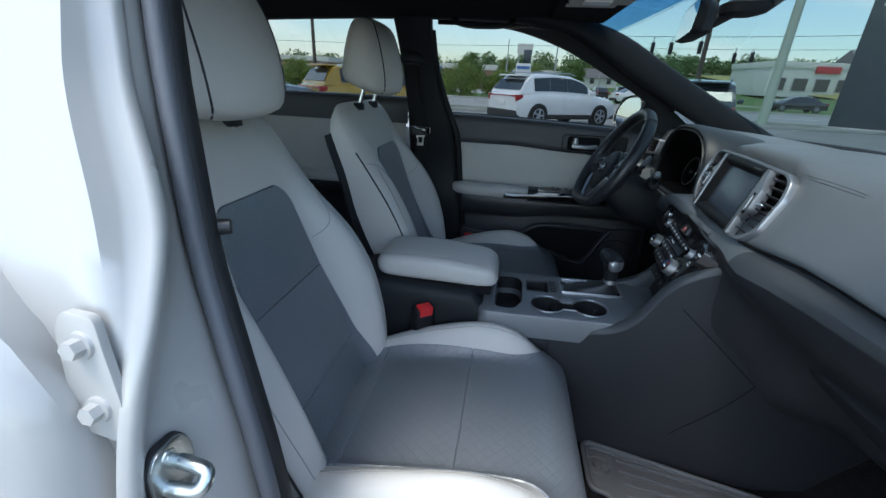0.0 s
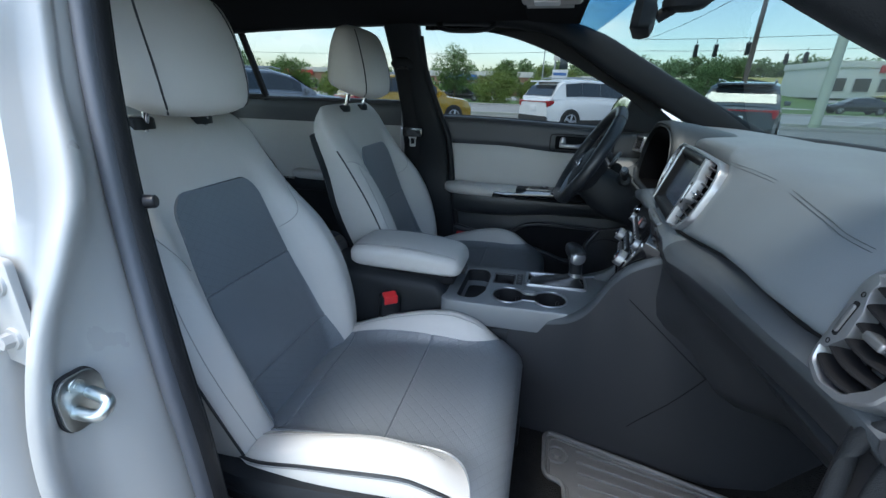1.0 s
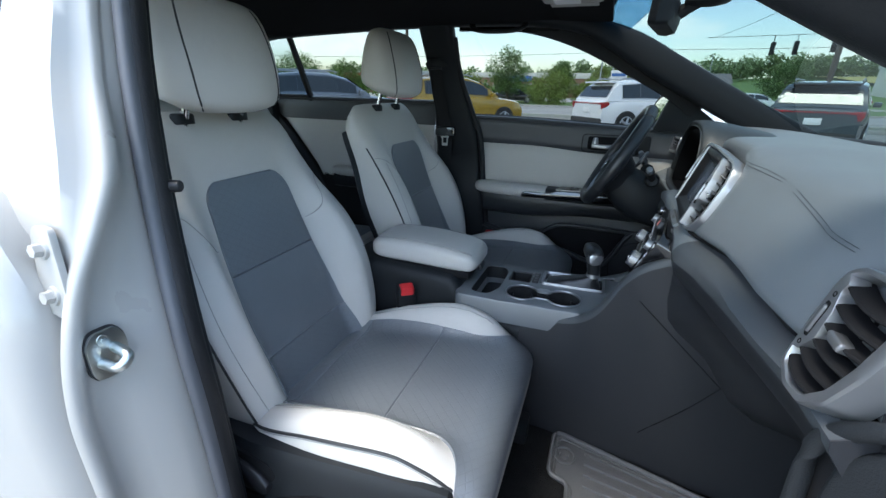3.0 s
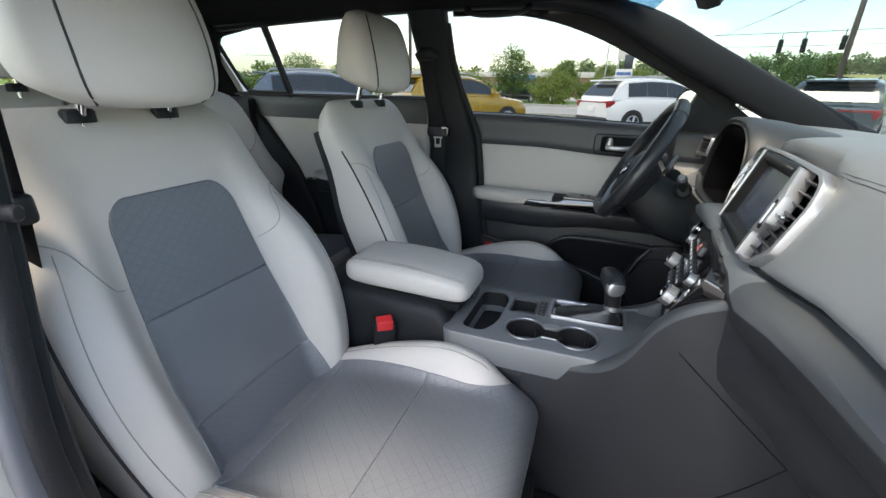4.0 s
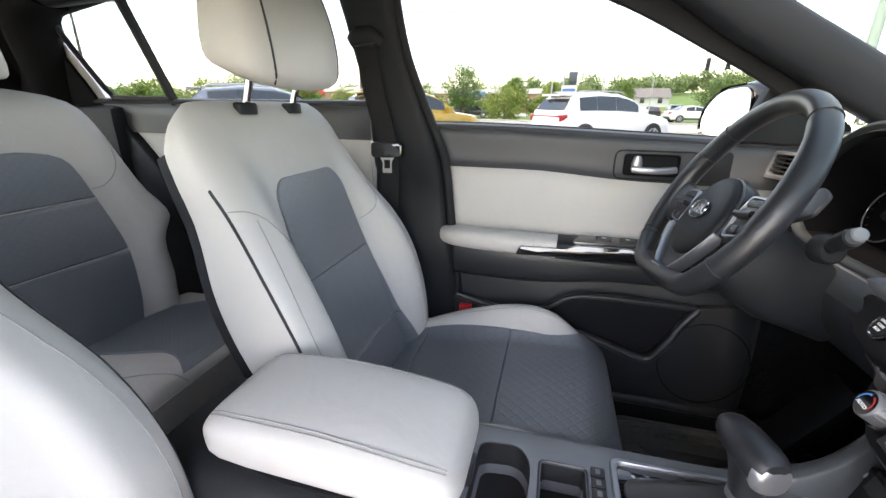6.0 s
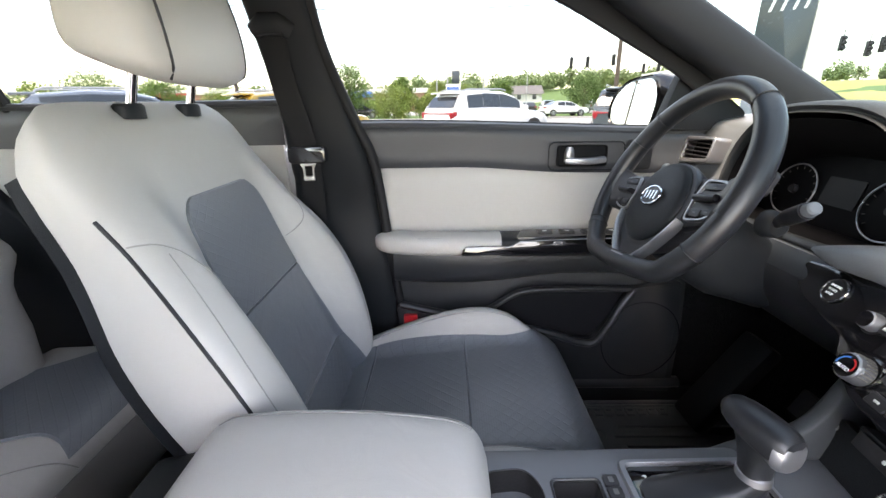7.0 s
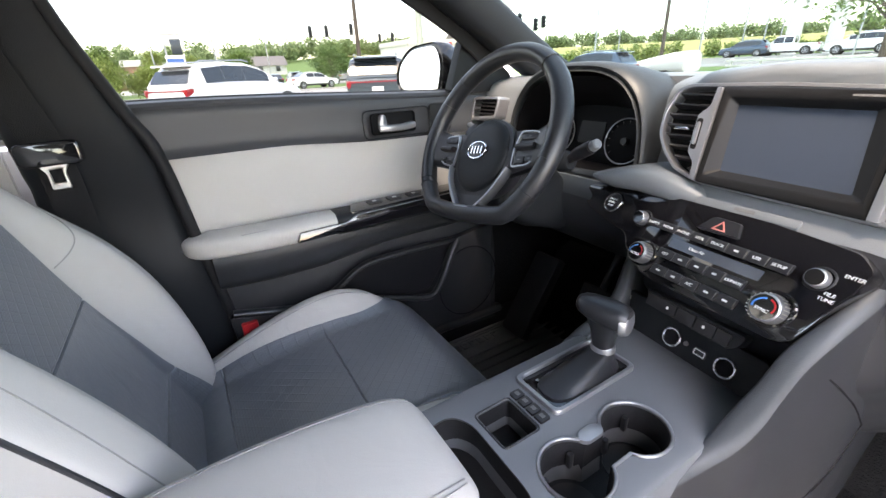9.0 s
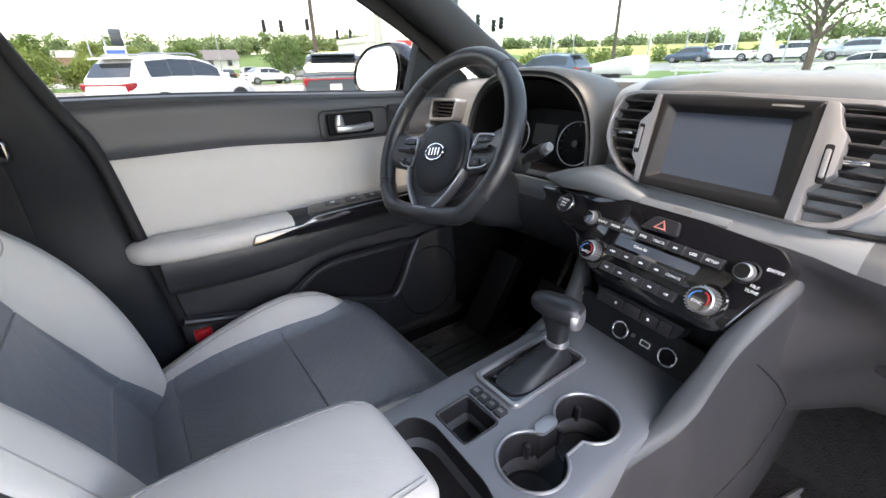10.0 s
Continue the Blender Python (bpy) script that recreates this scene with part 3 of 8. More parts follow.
def back_pt(u, v, off=0.0, side=1):
    x, z, hw, bol, th = table(BACK, v)
    u = max(-1, min(1, u))
    s = (1 - abs(u) ** PW) ** (1 / PW)
    n = Vector((0.95, 0, 0.30)).lerp(Vector((0.6, 0, 0.8)), step(0.86, 1.0, v)).normalized()
    fwd = th / 2 * s * side * (1 if side > 0 else 1 - 0.7 * abs(u) ** 2.5) - th / 2 + off * side
    if side > 0:
        fwd += bol * step(0.48, 0.76, abs(u)) * min(1.0, s * 1.9)
    return Vector((x, hw * u, z)) + n * fwd


def cush_pt(u, x, off=0.0, side=1):
    zt, zb, hw, bol = table(CUSH, x)
    u = max(-1, min(1, u))
    s = (1 - abs(u) ** 5) ** 0.2
    mid, h = (zt + zb) / 2, (zt - zb) / 2
    z = mid + (h * s + off) * side
    if side > 0:
        z += bol * step(0.56, 0.86, abs(u)) * min(1.0, s * 1.25)
    return Vector((x + off * step(0.20, 0.248, x), hw * u, z))


def side_pt(s, x, z, out=0.0):
    """The point on the cushion's side at that height."""
    lo, hi = 0.7, 1.0
    for _ in range(24):
        m = (lo + hi) / 2
        if cush_pt(m, x).z > z:
            lo = m
        else:
            hi = m
    return Vector((x, s * (cush_pt(lo, x).y + out), z))


def ring_us(n, p):
    return [(math.copysign(abs(math.cos(a)) ** (2 / p), math.cos(a)), 1 if math.sin(a) >= 0 else -1) for a in [2 * math.pi * (i + 0.5) / n for i in range(n)]]


def head_ring(z, n=36, grow=0.0):
    xf, xb, hw = table(HEAD, z)
    c, d = (xf + xb) / 2, (xf - xb) / 2
    k = 0.036 * step(1.345, 1.236, z)  # the underside rises towards the rear
    return [Vector((c + a, b, z + k * (0.5 - 0.5 * a / d))) for a, b in ring2(d + grow, hw + grow, n, 2.7)]


def front_seat():
    t = thing("front_seat", "light grey leather front seat with dark quilted centre panels", "car seat", (0, 0, 0.39), "front seats")
    vs = span(0, 0.9, 36) + [0.92, 0.94, 0.96, 0.975, 0.985, 0.993, 1.0]
    cover = part("backrest", loft([[back_pt(u, v, 0, s) for u, s in ring_us(96, PW)] for v in vs]), LIGHT, t, "light grey leather backrest cover")

    def wide(v):
        w = table([(0.0, 0.74), (0.06, 0.66), (0.19, 0.565), (0.3, 0.535), (0.49, 0.495), (0.62, 0.49), (0.78, 0.50)], v)[0]
        k = max(0, (v - 0.70) / 0.08)
        return w * (1 - 0.42 * (1 - math.sqrt(max(0, 1 - k * k))))

    for nm, v0, v1, m in (("upper_panel", 0.4895, 0.778, QUILT), ("middle_panel", 0.1895, 0.4905, DARK), ("lower_panel", 0.02, 0.1905, QUILT)):
        vv = [v0, v0 + 0.006] + span(v0 + 0.02, v1 - 0.012, 16) + [v1 - 0.004, v1]
        part(nm, sheet(lambda a, v, o: back_pt(a * wide(v), v, (0.005 if abs(a) < 0.999 else 0.001) + o - (0.003 if v in (vv[0], vv[-1]) else 0)), [-1, -0.985] + span(-0.95, 0.95, 30) + [0.985, 1], vv, 0.006), m, cover, "dark blue-grey leather centre panel")
    part("back_shell", sheet(lambda a, v, o: back_pt(math.copysign(abs(a) ** 0.7, a) * 0.998, v, 0.020 + o, -1), span(-1, 1, 20), span(0.0, 0.90, 16), 0.020), PLASTIC, t, "black plastic backrest shell")
    for s in (1, -1):
        part("piping", tube([back_pt(s * 0.984, v, 0.0012) for v in span(0.02, 0.79, 30)], 0.0026, 8), PIPING, cover, "black piping groove along the side bolster")
        part("seam", tube([back_pt(s * (0.86 + 0.05 * math.sin(math.pi * min(1, v / 0.7))), v, 0.0003) for v in span(0.03, 0.70, 32)], 0.0009, 5), STITCH, cover, "grey stitched seam")
        part("yoke_seam", tube([back_pt(s * p.x, p.y, 0.0003) for p in smooth_path([(0.975, 0.735, 0), (0.88, 0.722, 0), (0.80, 0.695, 0), (0.745, 0.655, 0), (0.68, 0.615, 0), (0.60, 0.592, 0), (0.50, 0.583, 0)], 6)], 0.0011, 5), STITCH, cover, "grey stitched seam")
    # cushion
    xs = span(-0.30, 0.14, 22) + [0.155, 0.17, 0.185, 0.197, 0.208, 0.22, 0.23, 0.239, 0.245, 0.248]
    cu = part("cushion", loft([[cush_pt(u, x, 0, s) for u, s in ring_us(112, 5)] for x in xs]), LIGHT, t, "light grey leather seat cushion")

    def wc(x):
        k = min(1.0, max(0.0, (x - 0.085) / 0.105))
        return 0.72 - 0.06 * step(-0.20, 0.10, x) + 0.315 * (1 - math.sqrt(max(0.0, 1 - k ** 2.6)))

    for nm, x0, x1, m in (("rear_panel", -0.29, -0.2015, DARK), ("centre_panel", -0.2025, 0.0125, QUILT), ("front_panel", 0.0115, 0.2475, QUILT)):
        xx = [x0, x0 + 0.003] + span(x0 + 0.012, x1 - 0.010, 12) + [x1 - 0.003, x1] if x1 < 0.2 else [x0, x0 + 0.003] + span(x0 + 0.012, 0.14, 8) + span(0.146, 0.194, 20) + span(0.20, 0.242, 10) + [0.245, x1]
        part(nm, sheet(lambda a, x, o: cush_pt(a * wc(x), x, (0.005 if abs(a) < 0.999 else 0.001) + o - (0.003 if x in (xx[0], xx[-1]) else 0)), [-1, -0.985] + span(-0.95, 0.95, 30) + [0.985, 1], xx, 0.006), m, cu, "dark blue-grey leather cushion panel")
    for s in (1, -1):
        part("bolster_seam", tube([cush_pt(s * 0.80, x, 0.001) for x in span(-0.24, 0.14, 20)], 0.0010, 5), STITCH, cu, "grey stitched seam")
        zp = [(-0.27, 0.628), (-0.20, 0.640), (-0.10, 0.668), (0.0, 0.688), (0.08, 0.696), (0.13, 0.684), (0.16, 0.668), (0.188, 0.650)]
        part("bolster_piping", tube([side_pt(s, x, table(zp, x)[0], 0.001) for x in span(-0.27, 0.188, 24)], 0.0032, 6), PIPING, cu, "black piping on the cushion side")
        part("side_seam", tube([side_pt(s, x, table(zp, x)[0] - 0.006, 0.0006) for x in span(-0.22, 0.185, 22)], 0.0009, 5), STITCH, cu, "grey stitched seam")
        # side shield, recliner lever and rail
        sh = part("side_shield", loft([[Vector((x, s * (yc + a), (zt + zb) / 2 + b)) for a, b in ring2(0.030, (zt - zb) / 2, 20, 4)] for x, zt, zb, yc in ((-0.41, 0.60, 0.55, 0.235), (-0.39, 0.635, 0.50, 0.245), (-0.33, 0.645, 0.455, 0.252), (-0.22, 0.628, 0.435, 0.255), (-0.10, 0.640, 0.43, 0.255), (0.04, 0.657, 0.43, 0.255), (0.14, 0.664, 0.44, 0.250), (0.185, 0.655, 0.46, 0.243), (0.205, 0.62, 0.50, 0.232), (0.212, 0.58, 0.53, 0.225))]), PLASTIC, t, "black plastic seat side shield")
        part("shield_groove", tube(smooth_path([(-0.16, s * 0.2855, 0.515), (-0.06, s * 0.2862, 0.565), (0.04, s * 0.2862, 0.580), (0.12, s * 0.281, 0.575), (0.17, s * 0.273, 0.555)], 5), 0.003, 6), MATTE, sh)
        part("lever_recess", slab(rounded([(-0.305, 0.625), (-0.165, 0.600), (-0.15, 0.575), (-0.21, 0.50), (-0.30, 0.50)], 0.02), Matrix(((1, 0, 0, 0), (0, 0, s, s * 0.2868), (0, 1, 0, 0), (0, 0, 0, 1))), 0.006, 0.002), MATTE, sh)
        if s < 0:
            part("recliner_lever", loft([[Vector((x, -0.292 + a, zc + b)) for a, b in ring2(0.009, h, 14, 3)] for x, zc, h in ((-0.285, 0.580, 0.010), (-0.275, 0.578, 0.026), (-0.22, 0.562, 0.030), (-0.18, 0.553, 0.024), (-0.165, 0.550, 0.010))]), BUTTON, sh, "black recliner lever")
        part("seat_rail", box((-0.32, s * 0.19 - 0.02, 0.385), (0.24, s * 0.19 + 0.02, 0.425), 0.005), BUTTON, t)
        part("rail_foot", box((0.17, s * 0.19 - 0.035, 0.38), (0.26, s * 0.19 + 0.035, 0.44), 0.010), PLASTIC, t)
        part("seat_frame", box((-0.30, s * 0.20 - 0.012, 0.41), (0.17, s * 0.20 + 0.012, 0.50), 0.006), MATTE, t)
    # headrest
    zs = [1.236, 1.240, 1.247, 1.258, 1.275, 1.30, 1.33, 1.36, 1.39, 1.415, 1.433, 1.445, 1.452, 1.456]
    hr = part("headrest", loft([head_ring(z) for z in zs]), LIGHT, t, "light grey leather headrest with black piping")
    for s in (1, -1):
        k = 4 if s > 0 else 32
        part("headrest_piping", tube([head_ring(z, 36, 0.0005)[k] for z in [1.240 + 0.0135 * i for i in range(16)]], 0.0019, 6), PIPING, hr)
        part("headrest_post", rod((-0.490, s * 0.072, 1.17), (-0.462, s * 0.072, 1.26), 0.0068), CHROME, t, "chrome headrest post")
        part("post_sleeve", loft([[Vector((-0.482 + a * q, s * 0.072 + b * q, z)) for a, b in ring2(0.016, 0.024, 14, 2.4)] for z, q in ((1.192, 1.0), (1.209, 1.0), (1.213, 0.85))]), PLASTIC, t)
    return t


seat = front_seat()
seat.matrix_basis = pose(0, 0.37, 0.39)
seat.name = "driver_seat"
tagged(seat, "light grey leather driver's seat with dark quilted centre panels")
other = copy_thing(seat, pose(-0.042, -0.37, 0.39))
other.name = "passenger_seat"
tagged(other, "light grey leather passenger seat with dark quilted centre panels")
for ob in other.children:  # its headrest is pushed right down
    if ob.name.startswith("headrest"):
        ob.location.z -= 0.022


def buckle(x, y, z, lean):
    t = thing("belt_buckle", "black seat belt buckle with a red release button", "buckle", (x, y, 0.55), "belt buckles")
    up = Vector((0.28, lean, 0.95)).normalized()
    m = plane_frame((x, y, z), (0.80, 0.6, 0), up)
    b = part("housing", slab(rect(-0.026, -0.100, 0.026, 0.010, 0.008), m, 0.032, 0.006, 3), PLASTIC, t)
    part("release_button", slab(rect(-0.019, -0.010, 0.019, 0.016, 0.005), m @ Matrix.Translation((0, 0, 0.002)), 0.026, 0.004, 3), RED, b, "red release button")
    part("stalk", sweep([m @ Vector((0, -0.16, -0.012)), m @ Vector((0, -0.08, -0.012))], ring2(0.014, 0.006, 10, 3)), MATTE, t)
    return t


buckle(-0.157, -0.145, 0.735, 0.02)
buckle(-0.15, 0.125, 0.725, -0.05)


# ---- rear bench ----
REAR_FACE = [(0.58, -1.05), (0.70, -1.07), (0.80, -1.09), (0.88, -1.11), (0.96, -1.135), (1.05, -1.155), (1.14, -1.175), (1.20, -1.195), (1.225, -1.215), (1.240, -1.24)]  # height, front face
REAR_EDGE = [(0.58, 0.570), (0.645, 0.580), (0.70, 0.592), (0.76, 0.594), (0.80, 0.600), (0.835, 0.622), (0.865, 0.648), (0.90, 0.644), (0.95, 0.612), (1.0, 0.590), (1.05, 0.572), (1.14, 0.548), (1.18, 0.532), (1.21, 0.500), (1.228, 0.450), (1.240, 0.380)]  # height, outer edge
REAR_PANEL = [(0.60, 0.440), (0.68, 0.460), (0.81, 0.474), (0.88, 0.466), (0.962, 0.452), (1.04, 0.432), (1.07, 0.412), (1.088, 0.370), (1.095, 0.32)]  # height, outer edge of the dark panel
REAR_INNER = 0.088  # where the outer seats meet the middle one


def rear_back(s, u, z, off=0.0, side=1):
    """A point of the rear backrest; u runs from the inner (-1) to the outer edge (1)."""
    x, edge = table(REAR_FACE, z)[0], table(REAR_EDGE, z)[0]
    u = max(-1, min(1, u))
    k = (1 - abs(u) ** 6) ** (1 / 6)
    th = 0.12 - 0.07 * step(1.17, 1.24, z)
    fwd = th / 2 * k * side - th / 2 + off * side
    if side > 0:
        fwd += 0.022 * step(0.45, 0.8, u) * k * step(1.2, 1.05, z)
    return Vector((x + fwd, s * (REAR_INNER + (edge - REAR_INNER) * (u + 1) / 2), z))


def rear_u(y, z):
    return 2 * (y - REAR_INNER) / (table(REAR_EDGE, z)[0] - REAR_INNER) - 1


CUSHION_R = [(-1.10, 0.600, 0.45), (-0.98, 0.606, 0.44), (-0.86, 0.616, 0.44), (-0.78, 0.622, 0.44), (-0.73, 0.617, 0.44), (-0.705, 0.600, 0.44), (-0.690, 0.565, 0.45), (-0.686, 0.52, 0.47)]  # along the cushion: top, bottom


def rear_cushion(s, u, x, off=0.0, side=1, inner=REAR_INNER, outer=0.665):
    zt, zb = table(CUSHION_R, x)
    u = max(-1, min(1, u))
    k = (1 - abs(u) ** 8) ** 0.125
    return Vector((x + off * step(-0.74, -0.69, x), s * (inner + (outer - inner) * (u + 1) / 2), (zt + zb) / 2 + ((zt - zb) / 2 * k + off) * side))


def outer_seat(s):
    t = thing("bench_seat", "light grey leather rear bench section with dark quilted panels", "car seat", (-1.0, 0.37 * s, 0.4), "rear seats")
    zs = [0.58, 0.62, 0.66, 0.70, 0.74, 0.775, 0.805, 0.83, 0.85, 0.868, 0.89, 0.92, 0.95, 0.99, 1.04, 1.09, 1.13, 1.165, 1.19, 1.21, 1.225, 1.234, 1.240]
    b = part("backrest", loft([[rear_back(s, u, z, 0, d) for u, d in ring_us(48, 6)] for z in zs]), LIGHT, t, "light grey leather rear backrest")
    for nm, z0, z1, m in (("upper_panel", 0.9635, 1.095, QUILT), ("middle_panel", 0.8115, 0.9605, QUILT), ("lower_panel", 0.60, 0.8085, DARK)):
        def f(a, z, o):
            right = table(REAR_PANEL, z)[0]
            left = 0.125 + 0.05 * step(1.05, 1.095, z)
            y = left + (right - left) * (a + 1) / 2
            edge = abs(a) > 0.995 or z in (z0, z1)
            return rear_back(s, rear_u(y, z), z, (0.001 if edge else 0.005) + o)
        part(nm, sheet(f, [-1, -0.98] + span(-0.9, 0.9, 14) + [0.98, 1], [z0, z0 + 0.004] + span(z0 + 0.015, z1 - 0.012, 9) + [z1 - 0.004, z1], 0.006), m, b, "dark quilted leather panel")
    part("yoke_seam", tube(smooth_path([rear_back(s, rear_u(y, z), z, 0.001) for y, z in ((0.452, 0.985), (0.485, 0.992), (0.515, 1.02), (0.535, 1.06), (0.545, 1.12))], 5), 0.0014, 5), STITCH, b, "grey stitched shoulder seam")
    part("piping", tube([rear_back(s, 0.99, z, -0.02) for z in span(0.62, 1.15, 30)], 0.004, 6), PIPING, b, "black piping along the backrest edge")
    xs = [-1.10, -1.04, -0.98, -0.92, -0.86, -0.82, -0.78, -0.75, -0.73, -0.715, -0.705, -0.697, -0.690, -0.686]
    c = part("cushion", loft([[rear_cushion(s, u, x, 0, d) for u, d in ring_us(48, 8)] for x in xs]), LIGHT, t, "light grey leather rear cushion")

    def g(a, x, o):
        left = table([(-1.08, 0.24), (-0.93, 0.27), (-0.82, 0.295), (-0.76, 0.28), (-0.715, 0.25)], x)[0]
        right = table([(-1.08, 0.50), (-1.0, 0.555), (-0.93, 0.61), (-0.88, 0.645), (-0.715, 0.655)], x)[0]
        y = left + (right - left) * (a + 1) / 2
        edge = abs(a) > 0.995 or x > -0.716
        return rear_cushion(s, 2 * (y - REAR_INNER) / (0.665 - REAR_INNER) - 1, x, (0.001 if edge else 0.005) + o)
    part("cushion_panel", sheet(g, [-1, -0.98] + span(-0.9, 0.9, 14) + [0.98, 1], span(-1.08, -0.715, 20), 0.006), QUILT, c, "dark leather cushion panel")
    part("cushion_seam", tube([rear_cushion(s, u, -0.697, 0.002) for u in span(-0.95, 0.95, 24)], 0.0012, 5), STITCH, c, "grey stitched front seam")
    part("corner_seam", tube(smooth_path([rear_cushion(s, u, x, 0.0015) for u, x in ((-0.98, -0.90), (-0.80, -0.87), (-0.62, -0.80), (-0.50, -0.73), (-0.45, -0.70))], 5), 0.0012, 5), STITCH, c, "grey stitched seam")
    part("cushion_base", box((-1.08, min(s * 0.11, s * 0.64), 0.385), (-0.75, max(s * 0.11, s * 0.64), 0.46), 0.01), CARPET, t)
    hz = [1.256, 1.260, 1.268, 1.29, 1.325, 1.355, 1.378, 1.390, 1.395]
    hw = [0.080, 0.094, 0.101, 0.105, 0.105, 0.102, 0.094, 0.080, 0.056]
    yc = 0.255 * s
    h = part("headrest", loft([[Vector((-1.175 - 0.03 * (z - 1.25) / 0.14 + a, yc + q, z)) for a, q in ring2(0.050 * w / 0.105, w, 32, 2.9)] for z, w in zip(hz, hw)]), LIGHT, t, "light grey leather rear headrest")
    part("headrest_piping", tube([Vector((-1.175 - 0.03 * (z - 1.25) / 0.14 + 0.046 * w / 0.105, yc - s * 0.66 * w, z)) for z, w in zip(hz[1:], hw[1:])], 0.0022, 6), PIPING, h)
    for d in (1, -1):
        part("headrest_post", rod((-1.185, yc + d * 0.058, 1.21), (-1.185, yc + d * 0.058, 1.268), 0.006), CHROME, t, "chrome headrest post")
        part("post_sleeve", loft([[Vector((-1.19 + a * q, yc + d * 0.058 + e * q, z)) for a, e in ring2(0.014, 0.022, 14, 2.4)] for z, q in ((1.225, 1.0), (1.243, 1.0), (1.246, 0.85))]), PLASTIC, t)
    return t


outer_seat(1)
outer_seat(-1)
mid = thing("bench_seat", "narrow light grey leather middle rear seat", "car seat", (-1.0, 0, 0.4), "rear seats")
part("backrest", loft([[Vector((table(REAR_FACE, z)[0] - 0.055 + a, q, z)) for a, q in ring2(0.055 - 0.03 * step(1.17, 1.24, z), 0.086, 24, 7)] for z in span(0.58, 1.15, 12) + [1.18, 1.2, 1.22, 1.232, 1.238]]), LIGHT, mid, "light grey leather middle backrest")
part("cushion", loft([[Vector((x, q, (zt + zb) / 2 + a)) for a, q in ring2((zt - zb) / 2, 0.086, 24, 7)] for x, zt, zb in CUSHION_R]), LIGHT, mid, "light grey leather middle cushion")
part("cushion_base", box((-1.08, -0.07, 0.385), (-0.75, 0.07, 0.46), 0.01), CARPET, mid)


# ---- centre console ----
def holed_plate(outer, holes, m, depth_out, hole_depths):
    """A plate with its face at z = 0, skirt depth_out, and wells of given depths (with floors)."""
    bm = bmesh.new()
    edges, loops = [], []
    for o in [outer] + holes:
        vs = [bm.verts.new((x, y, 0)) for x, y in o]
        loops.append(vs)
        edges += [bm.edges.new((vs[i], vs[(i + 1) % len(vs)])) for i in range(len(vs))]
    bmesh.ops.triangle_fill(bm, use_beauty=True, use_dissolve=False, edges=edges)
    for vs, d in zip(loops, [depth_out] + hole_depths):
        r = 0.003 if d != depth_out else 0.008
        rings = [vs]
        cx, cy = sum(v.co.x for v in vs) / len(vs), sum(v.co.y for v in vs) / len(vs)
        for k, (dz, grow) in enumerate(((-r * 0.35, r * 0.7), (-r, r), (-d, r if vs is loops[0] else -0.004))):
            ring = []
            n = len(vs)
            for i in range(n):
                a, b = vs[i - 1].co, vs[(i + 1) % n].co
                tx, ty = b.x - a.x, b.y - a.y
                q = math.hypot(tx, ty) or 1
                nx, ny = ty / q, -tx / q
                if vs is not loops[0]:
                    nx, ny = -nx, -ny
                ring.append(bm.verts.new((vs[i].co.x + nx * grow * (1 if vs is loops[0] else -0.6), vs[i].co.y + ny * grow * (1 if vs is loops[0] else -0.6), dz)))
            rings.append(ring)
        for a, b in zip(rings, rings[1:]):
            for i in range(len(a)):
                bm.faces.new((a[i], a[(i + 1) % len(a)], b[(i + 1) % len(a)], b[i]))
        if vs is not loops[0]:
            bm.faces.new(rings[-1])
    bmesh.ops.transform(bm, matrix=m, verts=bm.verts)
    return bm


console = thing("centre_console", "black plastic centre console with cup holders and a gear lever", "console", (0.1, 0, 0.38))
DECK = plane_frame((0, 0, 0.757), (1, 0, 0.02), (0, 1, 0))


def pair_of_cups(grow=0.0):
    c1, c2, y, r = 0.150, 0.258, -0.066, 0.042 + grow
    a = math.asin((0.020 + grow) / r)
    pts = [(c1 + r * math.cos(t), y + r * math.sin(t)) for t in span(a, 2 * math.pi - a, 26)]
    pts += [(c2 - r * math.cos(t), y - r * math.sin(t)) for t in span(a, 2 * math.pi - a, 26)]
    return pts


deck_outline = rounded([(-0.02, -0.122), (0.10, -0.124), (0.27, -0.123), (0.36, -0.126), (0.56, -0.13), (0.56, 0.112), (0.36, 0.112), (0.27, 0.112), (0.10, 0.114), (-0.02, 0.115)], 0.02)
cups = pair_of_cups()
tray = rect(0.100, 0.004, 0.157, 0.068, 0.006)
bin_ = rounded([(0.012, -0.100), (0.062, -0.108), (0.085, -0.06), (0.088, 0.06), (0.07, 0.09), (0.015, 0.085)], 0.018)
gate = rect(0.196, 0.010, 0.352, 0.086, 0.010)
deck = part("deck", holed_plate(deck_outline, [cups, tray, bin_, gate], DECK, 0.065, [0.075, 0.05, 0.06, 0.012]), DECKMAT, console, "black plastic console deck with open wells")
rim = [(x, y) for x, y in pair_of_cups(0.002)]
part("cup_rim", tube([DECK @ Vector((x, y, 0.0015)) for x, y in rim], 0.0022, 8, closed=True), SATIN, console, "satin silver cup holder rim")
part("cup_bridge", slab(rounded([(0.190, -0.050), (0.218, -0.050), (0.226, -0.040), (0.216, -0.030), (0.192, -0.030), (0.182, -0.040)], 0.006), DECK @ Matrix.Translation((0, 0, 0.004)), 0.006, 0.002), SATIN, console, "satin metal bridge between the cup holders")
